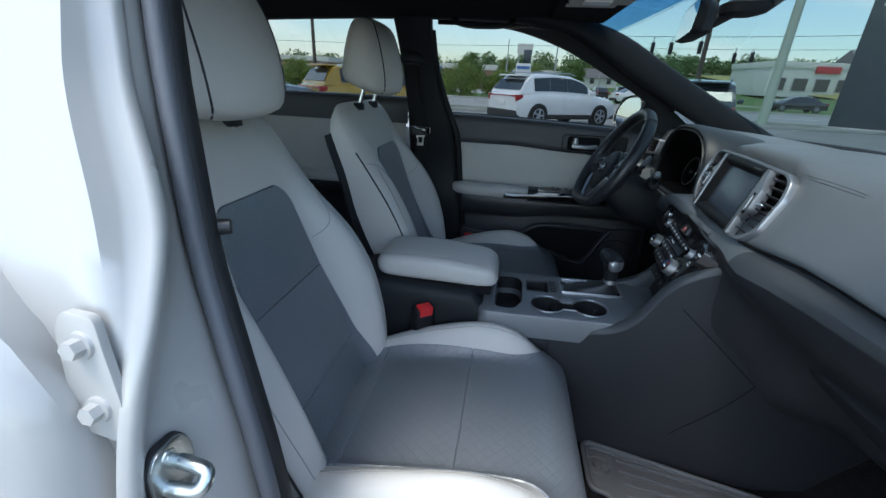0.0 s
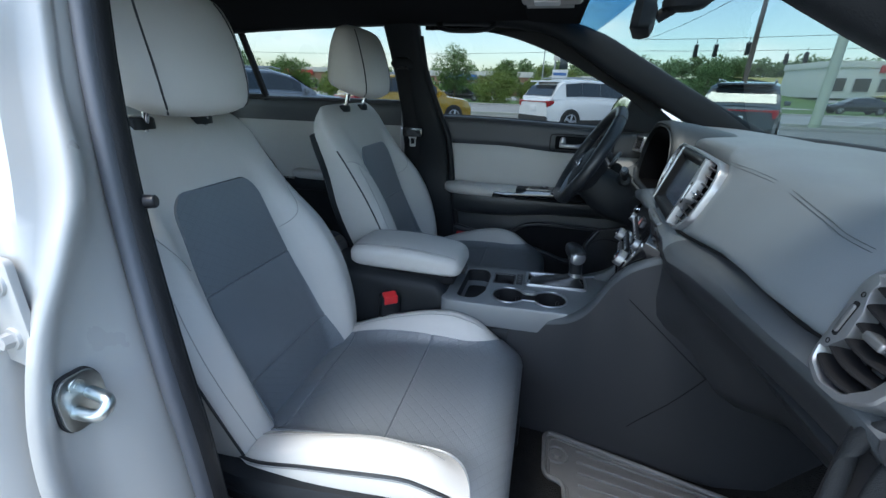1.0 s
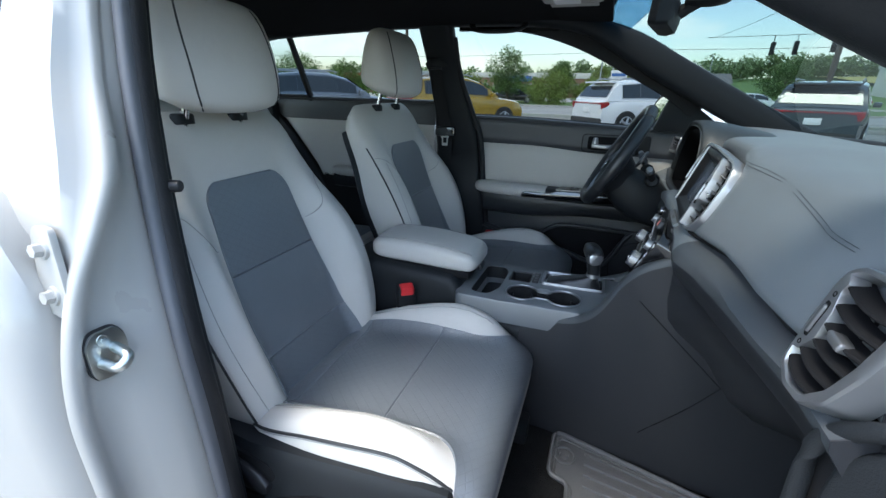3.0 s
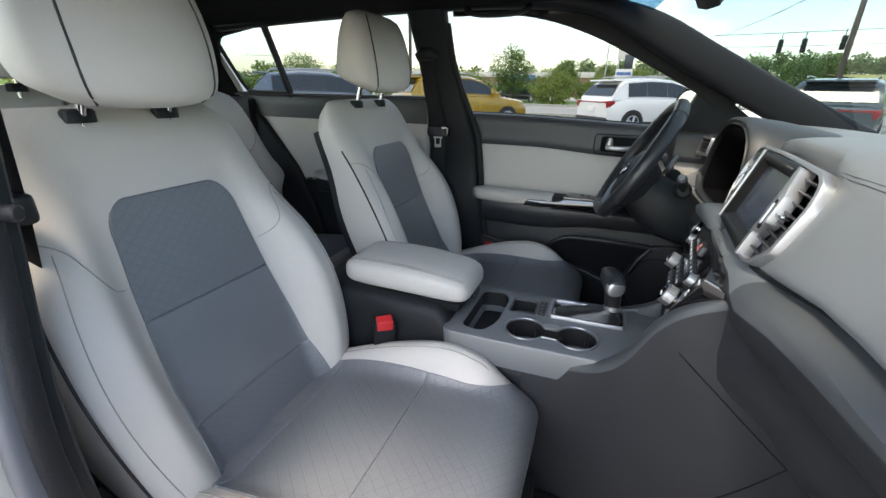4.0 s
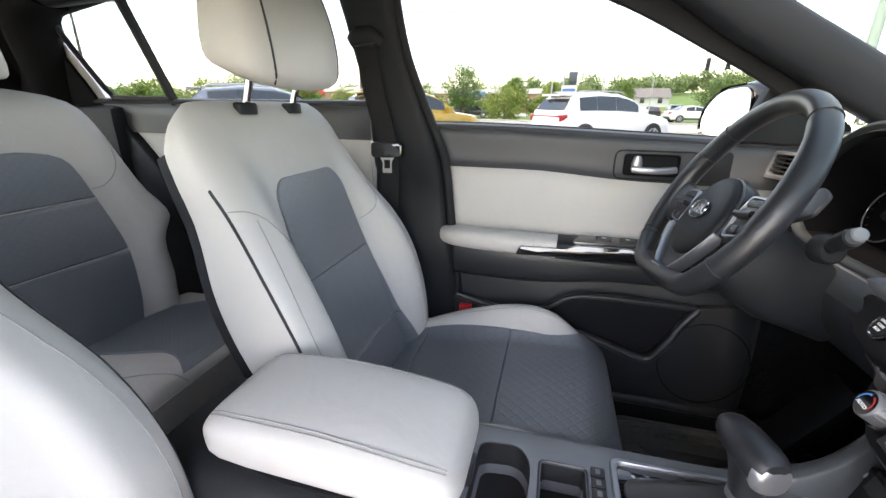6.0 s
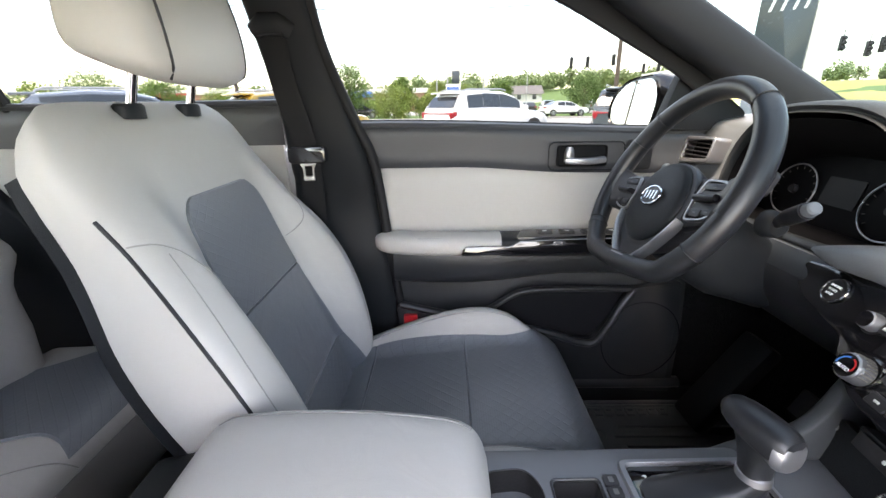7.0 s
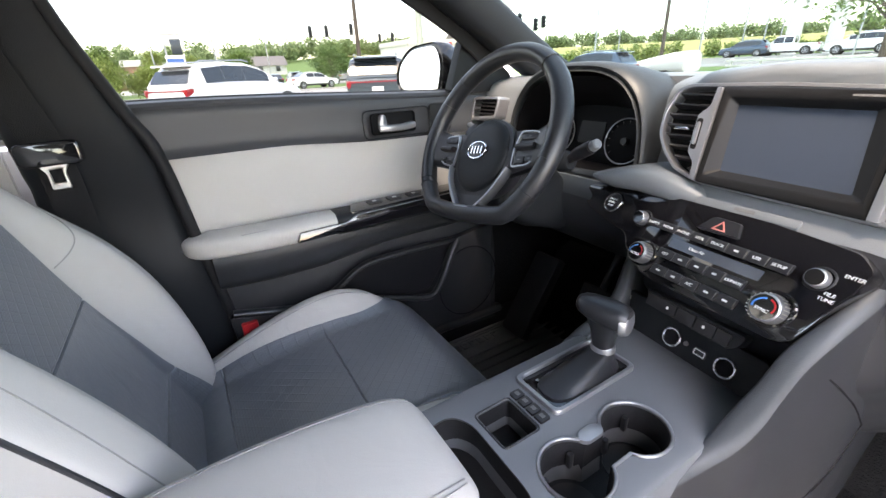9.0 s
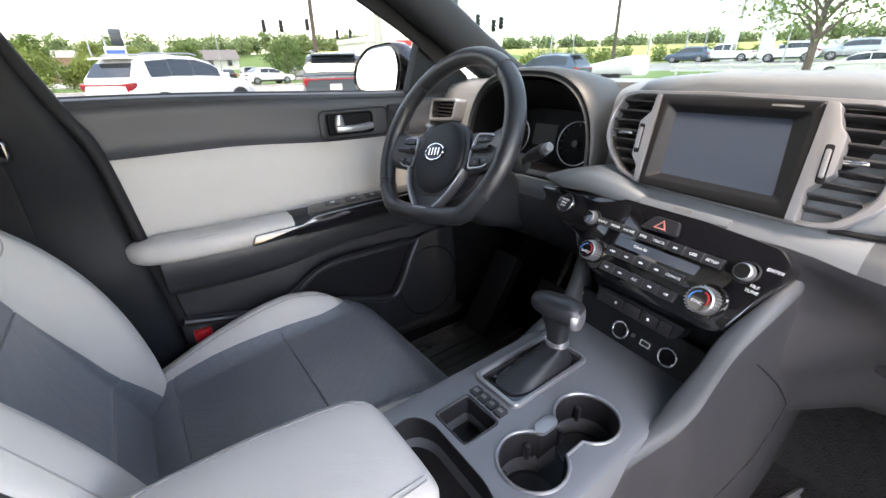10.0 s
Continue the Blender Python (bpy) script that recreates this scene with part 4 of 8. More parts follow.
for cx in (0.150, 0.258):
    part("cup_base", rod(DECK @ Vector((cx, -0.066, -0.0705)), DECK @ Vector((cx, -0.066, -0.068)), 0.034, 0.034, 24), BUTTON, console)
    for a in (0.9, 2.6, 4.7):
        part("cup_clip", box((cx + 0.036 * math.cos(a) - 0.004, -0.066 + 0.036 * math.sin(a) - 0.004, 0.72), (cx + 0.036 * math.cos(a) + 0.004, -0.066 + 0.036 * math.sin(a) + 0.004, 0.745), 0.003), BUTTON, console)
for nm, ol, dp in (("cup_liner", pair_of_cups(-0.0006), 0.0738), ("tray_liner", rect(0.1006, 0.0046, 0.1564, 0.0674, 0.006), 0.049), ("bin_liner", [(x + (0.05 - x) * 0.012, y * 0.99) for x, y in bin_], 0.059)):
    part(nm, loft([[DECK @ Vector((x, y, z)) for x, y in ol] for z in (-0.002, -dp)], cap=False), RUBBER, console, "dark rubber lining of the well")
    part(nm.replace("liner", "floor"), slab(ol, DECK @ Matrix.Translation((0, 0, -dp + 0.003)), 0.003, 0), RUBBER, console)
part("tray_rim", tube([DECK @ Vector((x, y, 0.0)) for x, y in rect(0.098, 0.002, 0.159, 0.070, 0.007)], 0.0015, 6, closed=True), BUTTON, console)
part("gate_frame", ring_slab(rect(0.188, 0.003, 0.358, 0.093, 0.013, 5), rect(0.196, 0.010, 0.352, 0.086, 0.010, 5), DECK @ Matrix.Translation((0, 0, 0.007)), 0.010), SATIN, console, "satin silver gear lever surround")
part("deck_trim", tube(smooth_path([(0.352, 0.094, 0.768), (0.385, 0.102, 0.772), (0.43, 0.103, 0.786), (0.47, 0.100, 0.812)], 5), 0.003, 8), SATIN, console, "satin silver edge of the deck")
part("gate_plate", slab(rect(0.194, 0.008, 0.354, 0.088, 0.010), DECK @ Matrix.Translation((0, 0, 0.001)), 0.008, 0.002), GLOSS, console, "gloss black shift indicator plate")
for i, y in enumerate((0.014, 0.031, 0.048, 0.065)):
    bt = part("deck_button", slab(rect(0.163, y - 0.008, 0.181, y + 0.008, 0.003), DECK @ Matrix.Translation((0, 0, 0.004)), 0.005, 0.0015), BUTTON, console)
    part("button_mark", slab(rect(0.169, y - 0.004, 0.175, y + 0.004, 0.001), DECK @ Matrix.Translation((0, 0, 0.0046)), 0.0004, 0), MARKS, bt)
for i, (x, c) in enumerate(((0.215, "P"), (0.245, "R"), (0.270, "N"), (0.298, "D"))):
    write("shift_letter", c, DECK @ plane_frame((x, 0.070, 0.0022), (0, -1, 0), (1, 0, 0)), 0.007, PRINT, console)
# gear lever
lever = part("gear_boot", loft([[Vector((cx + a, cy + b, z)) for a, b in ring2(rx, ry, 20, 3)] for cx, cy, z, rx, ry in ((0.274, 0.042, 0.759, 0.074, 0.032), (0.275, 0.042, 0.766, 0.073, 0.031), (0.283, 0.042, 0.771, 0.062, 0.027), (0.286, 0.042, 0.775, 0.056, 0.0265), (0.298, 0.042, 0.780, 0.040, 0.022), (0.301, 0.042, 0.783, 0.036, 0.0215), (0.313, 0.042, 0.788, 0.025, 0.0185), (0.322, 0.042, 0.795, 0.018, 0.016))]), HIDE, console, "black leather gear lever boot")
KR, KF = Vector((0.303, 0.081, 0.869)), Vector((0.324, 0.003, 0.862))  # driver and passenger end of the knob
KU, KS = Vector((0.05, 0.1, 0.99)), Vector((0.97, 0.24, 0))


def knob_ring(f, ry, rz):
    ry, rz = ry * 0.86, rz * 0.84
    return [KR.lerp(KF, f) + KS * a + KU * b for a, b in ring2(ry, rz, 24, 2.4)]


knob = part("gear_knob", loft([knob_ring(*k) for k in ((0.0, 0.006, 0.005), (0.03, 0.014, 0.011), (0.10, 0.020, 0.0155), (0.25, 0.0245, 0.019), (0.45, 0.026, 0.0215), (0.65, 0.026, 0.023), (0.82, 0.0245, 0.0235), (0.92, 0.022, 0.0215), (0.98, 0.018, 0.018), (1.0, 0.010, 0.010))]), HIDE, console, "black leather gear knob")
part("knob_neck", loft([[Vector((cx + a, 0.042 + b, z)) for a, b in ring2(rx, ry, 20, 2.4)] for cx, z, rx, ry in ((0.323, 0.800, 0.0165, 0.0155), (0.322, 0.815, 0.0175, 0.017), (0.320, 0.830, 0.0180, 0.020), (0.317, 0.845, 0.0190, 0.025), (0.315, 0.860, 0.0195, 0.030))]), HIDE, knob)
part("knob_trim", loft([[p - KU * 0.004 for p in knob_ring(*k)] for k in ((0.875, 0.0238, 0.0230), (0.88, 0.0242, 0.0234), (0.92, 0.0232, 0.0228), (0.985, 0.0190, 0.0190), (1.006, 0.012, 0.012))]), SATIN, knob, "satin silver front of the knob")
part("knob_collar", rod((0.323, 0.042, 0.792), (0.323, 0.042, 0.804), 0.0190, 0.0180, 20, 0.002), SATIN, knob, "satin silver collar")
part("knob_button", box((0.303, 0.004, 0.846), (0.321, 0.016, 0.858), 0.004, 3), SATIN, knob, "silver release button")
# lower body and armrest box
part("console_side", loft([[Vector((x, a - 0.032 * step(0.27, 0.40, x), zc + b)) for a, b in ring2(hw - 0.022 * step(0.27, 0.40, x), (zt - 0.36) / 2, 24, 9)] for x, zt, hw, zc in [(x, zt, hw, (zt + 0.36) / 2) for x, zt, hw in ((-0.42, 0.70, 0.10), (-0.40, 0.78, 0.108), (-0.30, 0.80, 0.112), (-0.05, 0.79, 0.112), (-0.02, 0.765, 0.113), (-0.005, 0.72, 0.115), (0.02, 0.692, 0.119), (0.20, 0.692, 0.124), (0.27, 0.692, 0.128), (0.34, 0.692, 0.140), (0.42, 0.692, 0.150), (0.62, 0.69, 0.15))]]), PLASTIC, console, "black plastic console body")


def lid_pt(u, x, off, side):
    zt, zb, hw = table([(-0.315, 0.832, 0.815, 0.055), (-0.305, 0.848, 0.800, 0.075), (-0.28, 0.860, 0.792, 0.086), (-0.15, 0.864, 0.790, 0.090), (-0.03, 0.852, 0.788, 0.088), (0.0, 0.842, 0.79, 0.080), (0.012, 0.828, 0.797, 0.066), (0.016, 0.818, 0.805, 0.050)], x)
    s = (1 - abs(u) ** 4) ** 0.25
    return Vector((x, hw * u + 0.004, (zt + zb) / 2 + ((zt - zb) / 2 * s + off) * side))


lid = part("armrest_lid", loft([[lid_pt(u, x, 0, s) for u, s in ring_us(40, 4)] for x in (-0.315, -0.311, -0.305, -0.295, -0.28, -0.24, -0.18, -0.12, -0.06, -0.03, -0.012, 0.0, 0.007, 0.012, 0.016)]), LIGHT, console, "light grey padded leather armrest lid")
for u in (-0.80, -0.74, 0.80):
    part("lid_stitching", tube([lid_pt(u, x, 0.0006, 1) for x in span(-0.30, 0.0, 20)], 0.0010, 5), STITCH, lid, "grey double stitching")
part("lid_latch", box((0.006, -0.02, 0.783), (0.02, 0.02, 0.800), 0.004), BUTTON, lid)
part("lid_base", box((-0.31, -0.082, 0.775), (0.0, 0.09, 0.796), 0.006), MATTE, console)
# side wings that carry the console up to the dashboard
WING = [  # along the rise: top x, z, inner y, outer y, foot x
    (0.0, 0.16, 0.728, 0.121, 0.1275, 0.16), (0.2, 0.25, 0.740, 0.121, 0.131, 0.26), (0.32, 0.295, 0.755, 0.122, 0.142, 0.33), (0.42, 0.325, 0.780, 0.127, 0.156, 0.39),
    (0.52, 0.348, 0.812, 0.134, 0.165, 0.44), (0.62, 0.366, 0.850, 0.144, 0.170, 0.49), (0.72, 0.384, 0.890, 0.152, 0.177, 0.54), (0.82, 0.412, 0.930, 0.170, 0.190, 0.60), (0.92, 0.458, 0.960, 0.186, 0.200, 0.66), (1.0, 0.52, 0.980, 0.190, 0.202, 0.72), (1.12, 0.64, 1.00, 0.190, 0.202, 0.86), (1.25, 0.85, 0.99, 0.190, 0.202, 1.0)]


def wing_side(v, f):
    """A point on the wing's outer flank; f from its top to the floor."""
    x, z, yi, yo, xb = table(WING, v)
    f2 = f ** 1.15
    return Vector((x * (1 - f2) + xb * f2, yo + 0.006 * math.sin(math.pi * min(1, f * 1.2)), (z - 0.016) * (1 - f) + 0.38 * f))


def wing_row(v):
    x, z, yi, yo, xb = table(WING, v)
    w = yo - yi
    return [Vector(p) for p in ((x + 0.05, yi - 0.012, z - 0.12), (x + 0.012, yi - 0.004, z - 0.030), (x + 0.001, yi, z - 0.004), (x, yi + w * 0.12, z - 0.001), (x, yi + w * 0.4, z), (x, yi + w * 0.7, z - 0.002), (x, yi + w * 0.92, z - 0.007))] + [wing_side(v, f) for f in (0, 0.06, 0.15, 0.3, 0.5, 0.7, 0.85, 1.0)]


def flank_y(x, z):
    """How far out the wing's flank lies there."""
    return min(((p.x - x) ** 2 + (p.z - z) ** 2, p.y) for p in (wing_side(v, f) for v in span(0, 1, 60) for f in span(0, 1, 60)))[1]


for s in (1, -1):
    rows = [[Vector((p.x + (0.10 * v if s > 0 else 0), s * p.y - (0.050 * step(0.15, 0.7, v) if s > 0 else 0), p.z - (0.06 * step(0.3, 0.8, v) if s > 0 else 0))) for p in wing_row(v)] for v in span(0, 1.25, 50)]
    # top coloured lighter than the flank, partly for the light it catches
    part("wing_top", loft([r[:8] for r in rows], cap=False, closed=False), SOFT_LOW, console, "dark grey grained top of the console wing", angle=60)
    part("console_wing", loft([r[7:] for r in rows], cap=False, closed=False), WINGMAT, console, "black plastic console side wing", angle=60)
    if s > 0:
        continue
    for pts in (((0.420, 0.852), (0.50, 0.784), (0.605, 0.690)), ((0.605, 0.690), (0.54, 0.590), (0.479, 0.491))):
        pts = smooth_path([(x, 0, z) for x, z in pts], 5)
        part("wing_crease", tube([(p.x, s * flank_y(p.x, p.z), p.z) for p in pts], 0.0013, 6), MATTE, console)

# ---- dashboard ----
dash = thing("dashboard", "dark grey soft-grained dashboard with silver-framed vents", "dashboard", (0.7, 0, 0.6))
PROF = {  # (x, z) rounds of the dashboard, at stations across the car
    "pass": [(0.97, 1.06), (0.96, 1.150), (0.82, 1.178), (0.66, 1.184), (0.590, 1.180), (0.556, 1.160), (0.530, 1.120), (0.512, 1.070), (0.507, 1.036), (0.532, 1.022), (0.482, 1.010), (0.468, 0.968), (0.504, 0.912), (0.575, 0.858), (0.65, 0.79), (0.74, 0.66), (0.97, 0.60)],
    "mid": [(0.99, 1.06), (0.99, 1.150), (0.84, 1.182), (0.68, 1.190), (0.590, 1.190), (0.552, 1.182), (0.562, 1.150), (0.536, 1.090), (0.503, 1.030), (0.494, 1.018), (0.484, 1.005), (0.474, 0.990), (0.460, 0.958), (0.46, 0.82), (0.54, 0.74), (0.66, 0.62), (0.97, 0.60)],
    "drive": [(0.97, 1.06), (0.96, 1.150), (0.82, 1.172), (0.68, 1.172), (0.620, 1.165), (0.590, 1.150), (0.575, 1.100), (0.560, 1.030), (0.520, 1.000), (0.505, 0.990), (0.488, 0.975), (0.480, 0.950), (0.50, 0.90), (0.56, 0.84), (0.64, 0.79), (0.76, 0.75), (0.97, 0.70)],
}


def dash_ring(y):
    k = [("pass", -0.74), ("pass", -0.30), ("mid", -0.17), ("mid", 0.07), ("drive", 0.14), ("drive", 0.74)]
    i = max(j for j in range(5) if k[j][1] <= y + 1e-9) if y < 0.74 else 4
    f = step(k[i][1], k[i + 1][1], y)
    a, b = PROF[k[i][0]], PROF[k[i + 1][0]]
    bow = -0.10 * max(0, abs(y) - 0.35) ** 2
    far = 0.022 * step(-0.55, -0.62, y)
    near = 0.072 * max(0, 0.06 - y) * step(-0.37, -0.255, y)
    return [Vector(((p[0] * (1 - f) + q[0] * f) - (near * step(0.92, 0.97, p[1]) * step(1.185, 1.15, p[1]) - (far if 1.0 < p[1] < 1.18 else 0) if p[0] < 0.62 else 0) + (bow * 2.5 if p[0] > 0.75 else (0.06 if p[1] < 1.01 else 0.0) * step(-0.22, -0.68, y)), y, p[1] * (1 - f) + q[1] * f)) for p, q in zip(a, b)]


def smooth_ring(r):
    return smooth_path(r, 3)


def hollow_ring(y):
    """The dashboard's section, hollowed behind the instruments."""
    r = smooth_ring(dash_ring(y))
    if 0.165 < y < 0.522:
        r = [Vector((max(p.x, 0.665), p.y, p.z)) if p.z > 0.992 else p for p in r]
    return r


DASH_Y = [-0.73, -0.70, -0.65, -0.58, -0.5, -0.42, -0.34, -0.28, -0.24, -0.2, -0.17, -0.1, 0, 0.1, 0.13, 0.163, 0.167, 0.20, 0.24, 0.28, 0.36, 0.45, 0.520, 0.524, 0.56, 0.65, 0.73]
# pad, strip and underside get darker materials downwards, shading put into the colour
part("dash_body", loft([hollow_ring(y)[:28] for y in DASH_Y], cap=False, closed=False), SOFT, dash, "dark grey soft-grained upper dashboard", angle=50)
part("dash_strip", loft([hollow_ring(y)[27:33] for y in DASH_Y if y < -0.235], cap=False, closed=False), SOFT_LOW, dash, "grained strip under the upper dashboard pad, in a half-shade tone", angle=50)
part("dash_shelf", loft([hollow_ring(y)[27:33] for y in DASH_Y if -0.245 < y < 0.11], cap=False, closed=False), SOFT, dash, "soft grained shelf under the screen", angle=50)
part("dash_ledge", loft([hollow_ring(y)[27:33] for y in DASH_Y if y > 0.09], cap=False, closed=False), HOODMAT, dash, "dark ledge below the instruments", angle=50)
part("dash_lower", loft([hollow_ring(y)[32:] for y in DASH_Y], cap=False, closed=False), WINGMAT, dash, "lower dashboard, coloured darker for its turned-down shade", angle=50)
for y in (-0.73, 0.73):
    part("dash_end", loft([smooth_ring(dash_ring(y)), [p + Vector((0, 0.002 if y > 0 else -0.002, 0)) for p in smooth_ring(dash_ring(y))]]), WINGMAT, dash)
# stitched seam along the lip of the top


def lip(y, z):
    """Where the dashboard's rear face passes that height."""
    r = [p for p in smooth_ring(dash_ring(y)) if p.x < 0.70]
    for a, b in zip(r, r[1:]):
        if a.z >= z > b.z:
            return a.lerp(b, (a.z - z) / (a.z - b.z))
    return r[0]


for d in (0.0, 0.004):
    part("dash_stitching", tube(smooth_path([lip(y, 1.165 - d - 0.040 * max(0, (-0.24 - y) / 0.40) ** 1.4) + Vector((-0.0004, 0, 0.0004)) for y in span(-0.70, -0.22, 16)], 3), 0.0005, 5), SOFT_LOW, dash)
part("dash_crease", tube(smooth_path([lip(y, 1.023) + Vector((-0.004, 0, 0)) for y in span(-0.60, -0.20, 12)], 3), 0.0035, 6), MATTE, dash, "dark gap under the upper dashboard pad")
U_R = Vector((-0.12, -0.993, 0)).normalized()
SF = Matrix(((-0.0759, 0.3744, -0.9377, 0.5137), (-1.0485, 0.0957, 0.0659, 0.0679), (-0.0062, 1.0107, 0.3411, 1.0757), (0, 0, 0, 1)))
PF = Matrix(((-0.1532, 0.3774, -0.8992, 0.4316), (-1.0181, -0.2169, 0.1402, 0.0997), (0.0121, 0.8921, 0.4145, 0.8962), (0, 0, 0, 1))) @ Matrix.Translation((0.0065, 0.0048, 0))


# centre screen unit: surround, vents, display
so = rounded([(-0.040, 0.078), (-0.0555, 0.045), (-0.0535, 0.010), (-0.040, -0.012), (-0.016, -0.036), (0.020, -0.048), (0.235, -0.053), (0.262, -0.047), (0.290, -0.018), (0.300, 0.045), (0.292, 0.074), (0.270, 0.086), (0.10, 0.088), (-0.02, 0.085)], 0.008, 3)
SI = [(-0.036, 0.073), (-0.050, 0.043), (-0.048, 0.011), (-0.035, -0.009), (-0.013, -0.031), (0.021, -0.042), (0.234, -0.047), (0.257, -0.041), (0.281, -0.014), (0.290, 0.043), (0.283, 0.068), (0.266, 0.080), (0.10, 0.082), (-0.019, 0.079)]
si = rounded(SI, 0.012, 3)


def bend(bm):
    """Curves the passenger end of the unit back into the dashboard."""
    inv = SF.inverted()
    for v in bm.verts:
        p = inv @ v.co
        if p.x > 0.236:
            p.z -= 0.10 * (p.x - 0.236)
            v.co = SF @ p
    return bm


unit = part("screen_surround", bend(ring_slab(so, si, at(SF, 0, 0, 0.010), 0.020)), SATIN, dash, "satin silver surround of the screen and vents")
part("screen_back", bend(slab(si, at(SF, 0, 0, -0.012), 0.02, 0)), MATTE, unit)
bez_o, bez_i = rounded([(0.0275, 0.081), (0.220, 0.0815), (0.2135, -0.050), (0.0245, -0.0475)], 0.003, 4), rounded([(0.040, 0.067), (0.209, 0.068), (0.205, -0.034), (0.035, -0.036)], 0.005, 4)
bez = part("screen_bezel", ring_slab(bez_o, bez_i, at(SF, 0, 0, 0.014), 0.025), BEZEL, unit, "black plastic screen bezel")
rim_o, rim_i = bez_i, rounded([(0.0485, 0.0600), (0.190, 0.0615), (0.1925, -0.027), (0.049, -0.026)], 0.003, 4)
part("screen_inner_bezel", loft([[at(SF, 0, 0, z) @ Vector((x, y, 0)) for x, y in o] for o, z in ((rim_o, 0.012), (rim_i, 0.002), (rim_i, -0.006))], cap=False), BEZEL, bez)
part("display", slab(rounded([(0.0475, 0.0610), (0.191, 0.0625), (0.1935, -0.028), (0.048, -0.027)], 0.002, 2), at(SF, 0, 0, 0.002), 0.004, 0), SCREEN, unit, "dark switched-off touch screen")
part("screen_mark", slab(rect(0.168, 0.0725, 0.200, 0.0748, 0.001), at(SF, 0, 0, 0.0145), 0.0005, 0), MARKS, bez)
for side, xs in ((-1, (-0.060, 0.024)), (1, (0.222, 0.295))):
    x0, x1 = xs
    for i in range(8):
        y = -0.036 + i * 0.0145
        la, rb = across(SI, y)
        a, b = max(x0, la + 0.003), min(x1, rb - 0.003)
        sb_ = box((0, 0, 0), (b - a, 0.0030, 0.016), 0.001, 1)
        bmesh.ops.transform(sb_, matrix=at(SF, a, y, -0.008) @ pose(0, 0, 0, -12), verts=sb_.verts)
        part("vent_slat", bend(sb_), BUTTON, unit)
    part("vent_tab", box((0, 0, 0), (0.022, 0.004, 0.012), 0.0015, 1), CHROME, unit, "chrome vent tab").matrix_basis = at(SF, (x0 + x1) / 2 - 0.012, 0.018, 0.002)
    strip = [(0.0245, -0.0465), (0.0170, -0.0460), (0.0160, -0.024), (0.0045, -0.010), (0.0045, 0.040), (0.0180, 0.054), (0.0210, 0.079), (0.0275, 0.0792)] if side < 0 else [(0.2135, -0.0505), (0.2240, -0.0503), (0.2250, -0.014), (0.2445, 0.006), (0.2460, 0.045), (0.2380, 0.057), (0.2320, 0.0795), (0.2200, 0.0805)]
    st = part("vent_divider", slab(rounded(strip, 0.003, 3), at(SF, 0, 0, 0.017), 0.02, 0.0015), SATIN, unit, "satin silver strip beside the vent")
    wx = 0.0105 if side < 0 else 0.2345
    part("wheel_slot", slab(rect(wx - 0.0042, -0.006, wx + 0.0042, 0.036, 0.003), at(SF, 0, 0, 0.0174), 0.002, 0), MATTE, st)
    part("vent_wheel", slab(rect(wx - 0.0026, 0.000, wx + 0.0026, 0.031, 0.0025), at(SF, 0, 0, 0.0205), 0.006, 0.002), SATIN, st, "ribbed vent thumbwheel")
part("shelf_pad", loft([[Vector((0.515 + a * k, y, (z0 + z1) / 2 + b)) for a, b in ring2(0.050, (z1 - z0) / 2, 20, 3.2)] for y, z0, z1, k in ((0.218, 1.006, 1.014, 0.8), (0.205, 1.000, 1.018, 0.9), (0.17, 0.994, 1.029, 1.0), (0.124, 0.996, 1.040, 1.0), (0.074, 0.992, 1.036, 0.95), (0.03, 0.985, 1.020, 0.75), (0.0, 0.985, 1.005, 0.5))]), SOFT, dash, "dark grey soft shelf running out under the instruments")
DLF = plane_frame((0.482, 0.06, 1.006), (-0.072, -1, 0), (0.64, 0, 0.77))  # the shelf under the screen
part("dash_lid", slab(rounded([(0.034, 0.006), (0.166, 0.0045), (0.164, -0.0075), (0.032, -0.0065)], 0.003), at(DLF, 0, 0, 0.0035), 0.010, 0.0015), SOFT, dash, "narrow lid strip under the screen")
part("lid_print", slab(rect(0.088, -0.003, 0.114, 0.0015, 0.0008), at(DLF, 0, 0, 0.0039), 0.0004, 0), MARKS, dash)

# climate and audio panel
panel = part("control_panel", slab(rounded([(-0.163, 0.098), (-0.045, 0.116), (0.142, 0.117), (0.236, 0.110), (0.257, 0.094), (0.255, 0.066), (0.243, -0.010), (0.228, -0.020), (0.05, -0.018), (0.028, -0.014), (-0.020, 0.014), (-0.035, 0.034), (-0.125, 0.052), (-0.163, 0.070)], 0.008), PF, 0.075, 0.003), GLOSS, dash, "gloss black control panel with knobs and buttons")


def knob_at(x, y, r, h, label, face=None):
    k = part("knob", rod(PF @ Vector((x, y, 0)), PF @ Vector((x, y, h)), r, r * 0.92, 32, 0.0015), SATIN, panel, label)
    part("knob_ring", tube([PF @ Vector((x + r * 1.18 * math.cos(a), y + r * 1.18 * math.sin(a), 0.001)) for a in span(0, 2 * math.pi, 40)[:-1]], r * 0.12, 6, closed=True), GLOSS if r > 0.013 else BUTTON, k)
    part("knob_face", rod(PF @ Vector((x, y, h - 0.001)), PF @ Vector((x, y, h + 0.0006)), r * 0.80, r * 0.80, 28), face or GLOSS, k)
    for i in range(24):
        a = 2 * math.pi * i / 24
        if r > 0.013:
            part("grip", box((-0.0006, -0.0006, 0), (0.0006, 0.0006, h * 0.6), 0, 1), STEEL, k).matrix_basis = at(PF, x + r * 0.985 * math.cos(a), y + r * 0.985 * math.sin(a), h * 0.2)
    return k


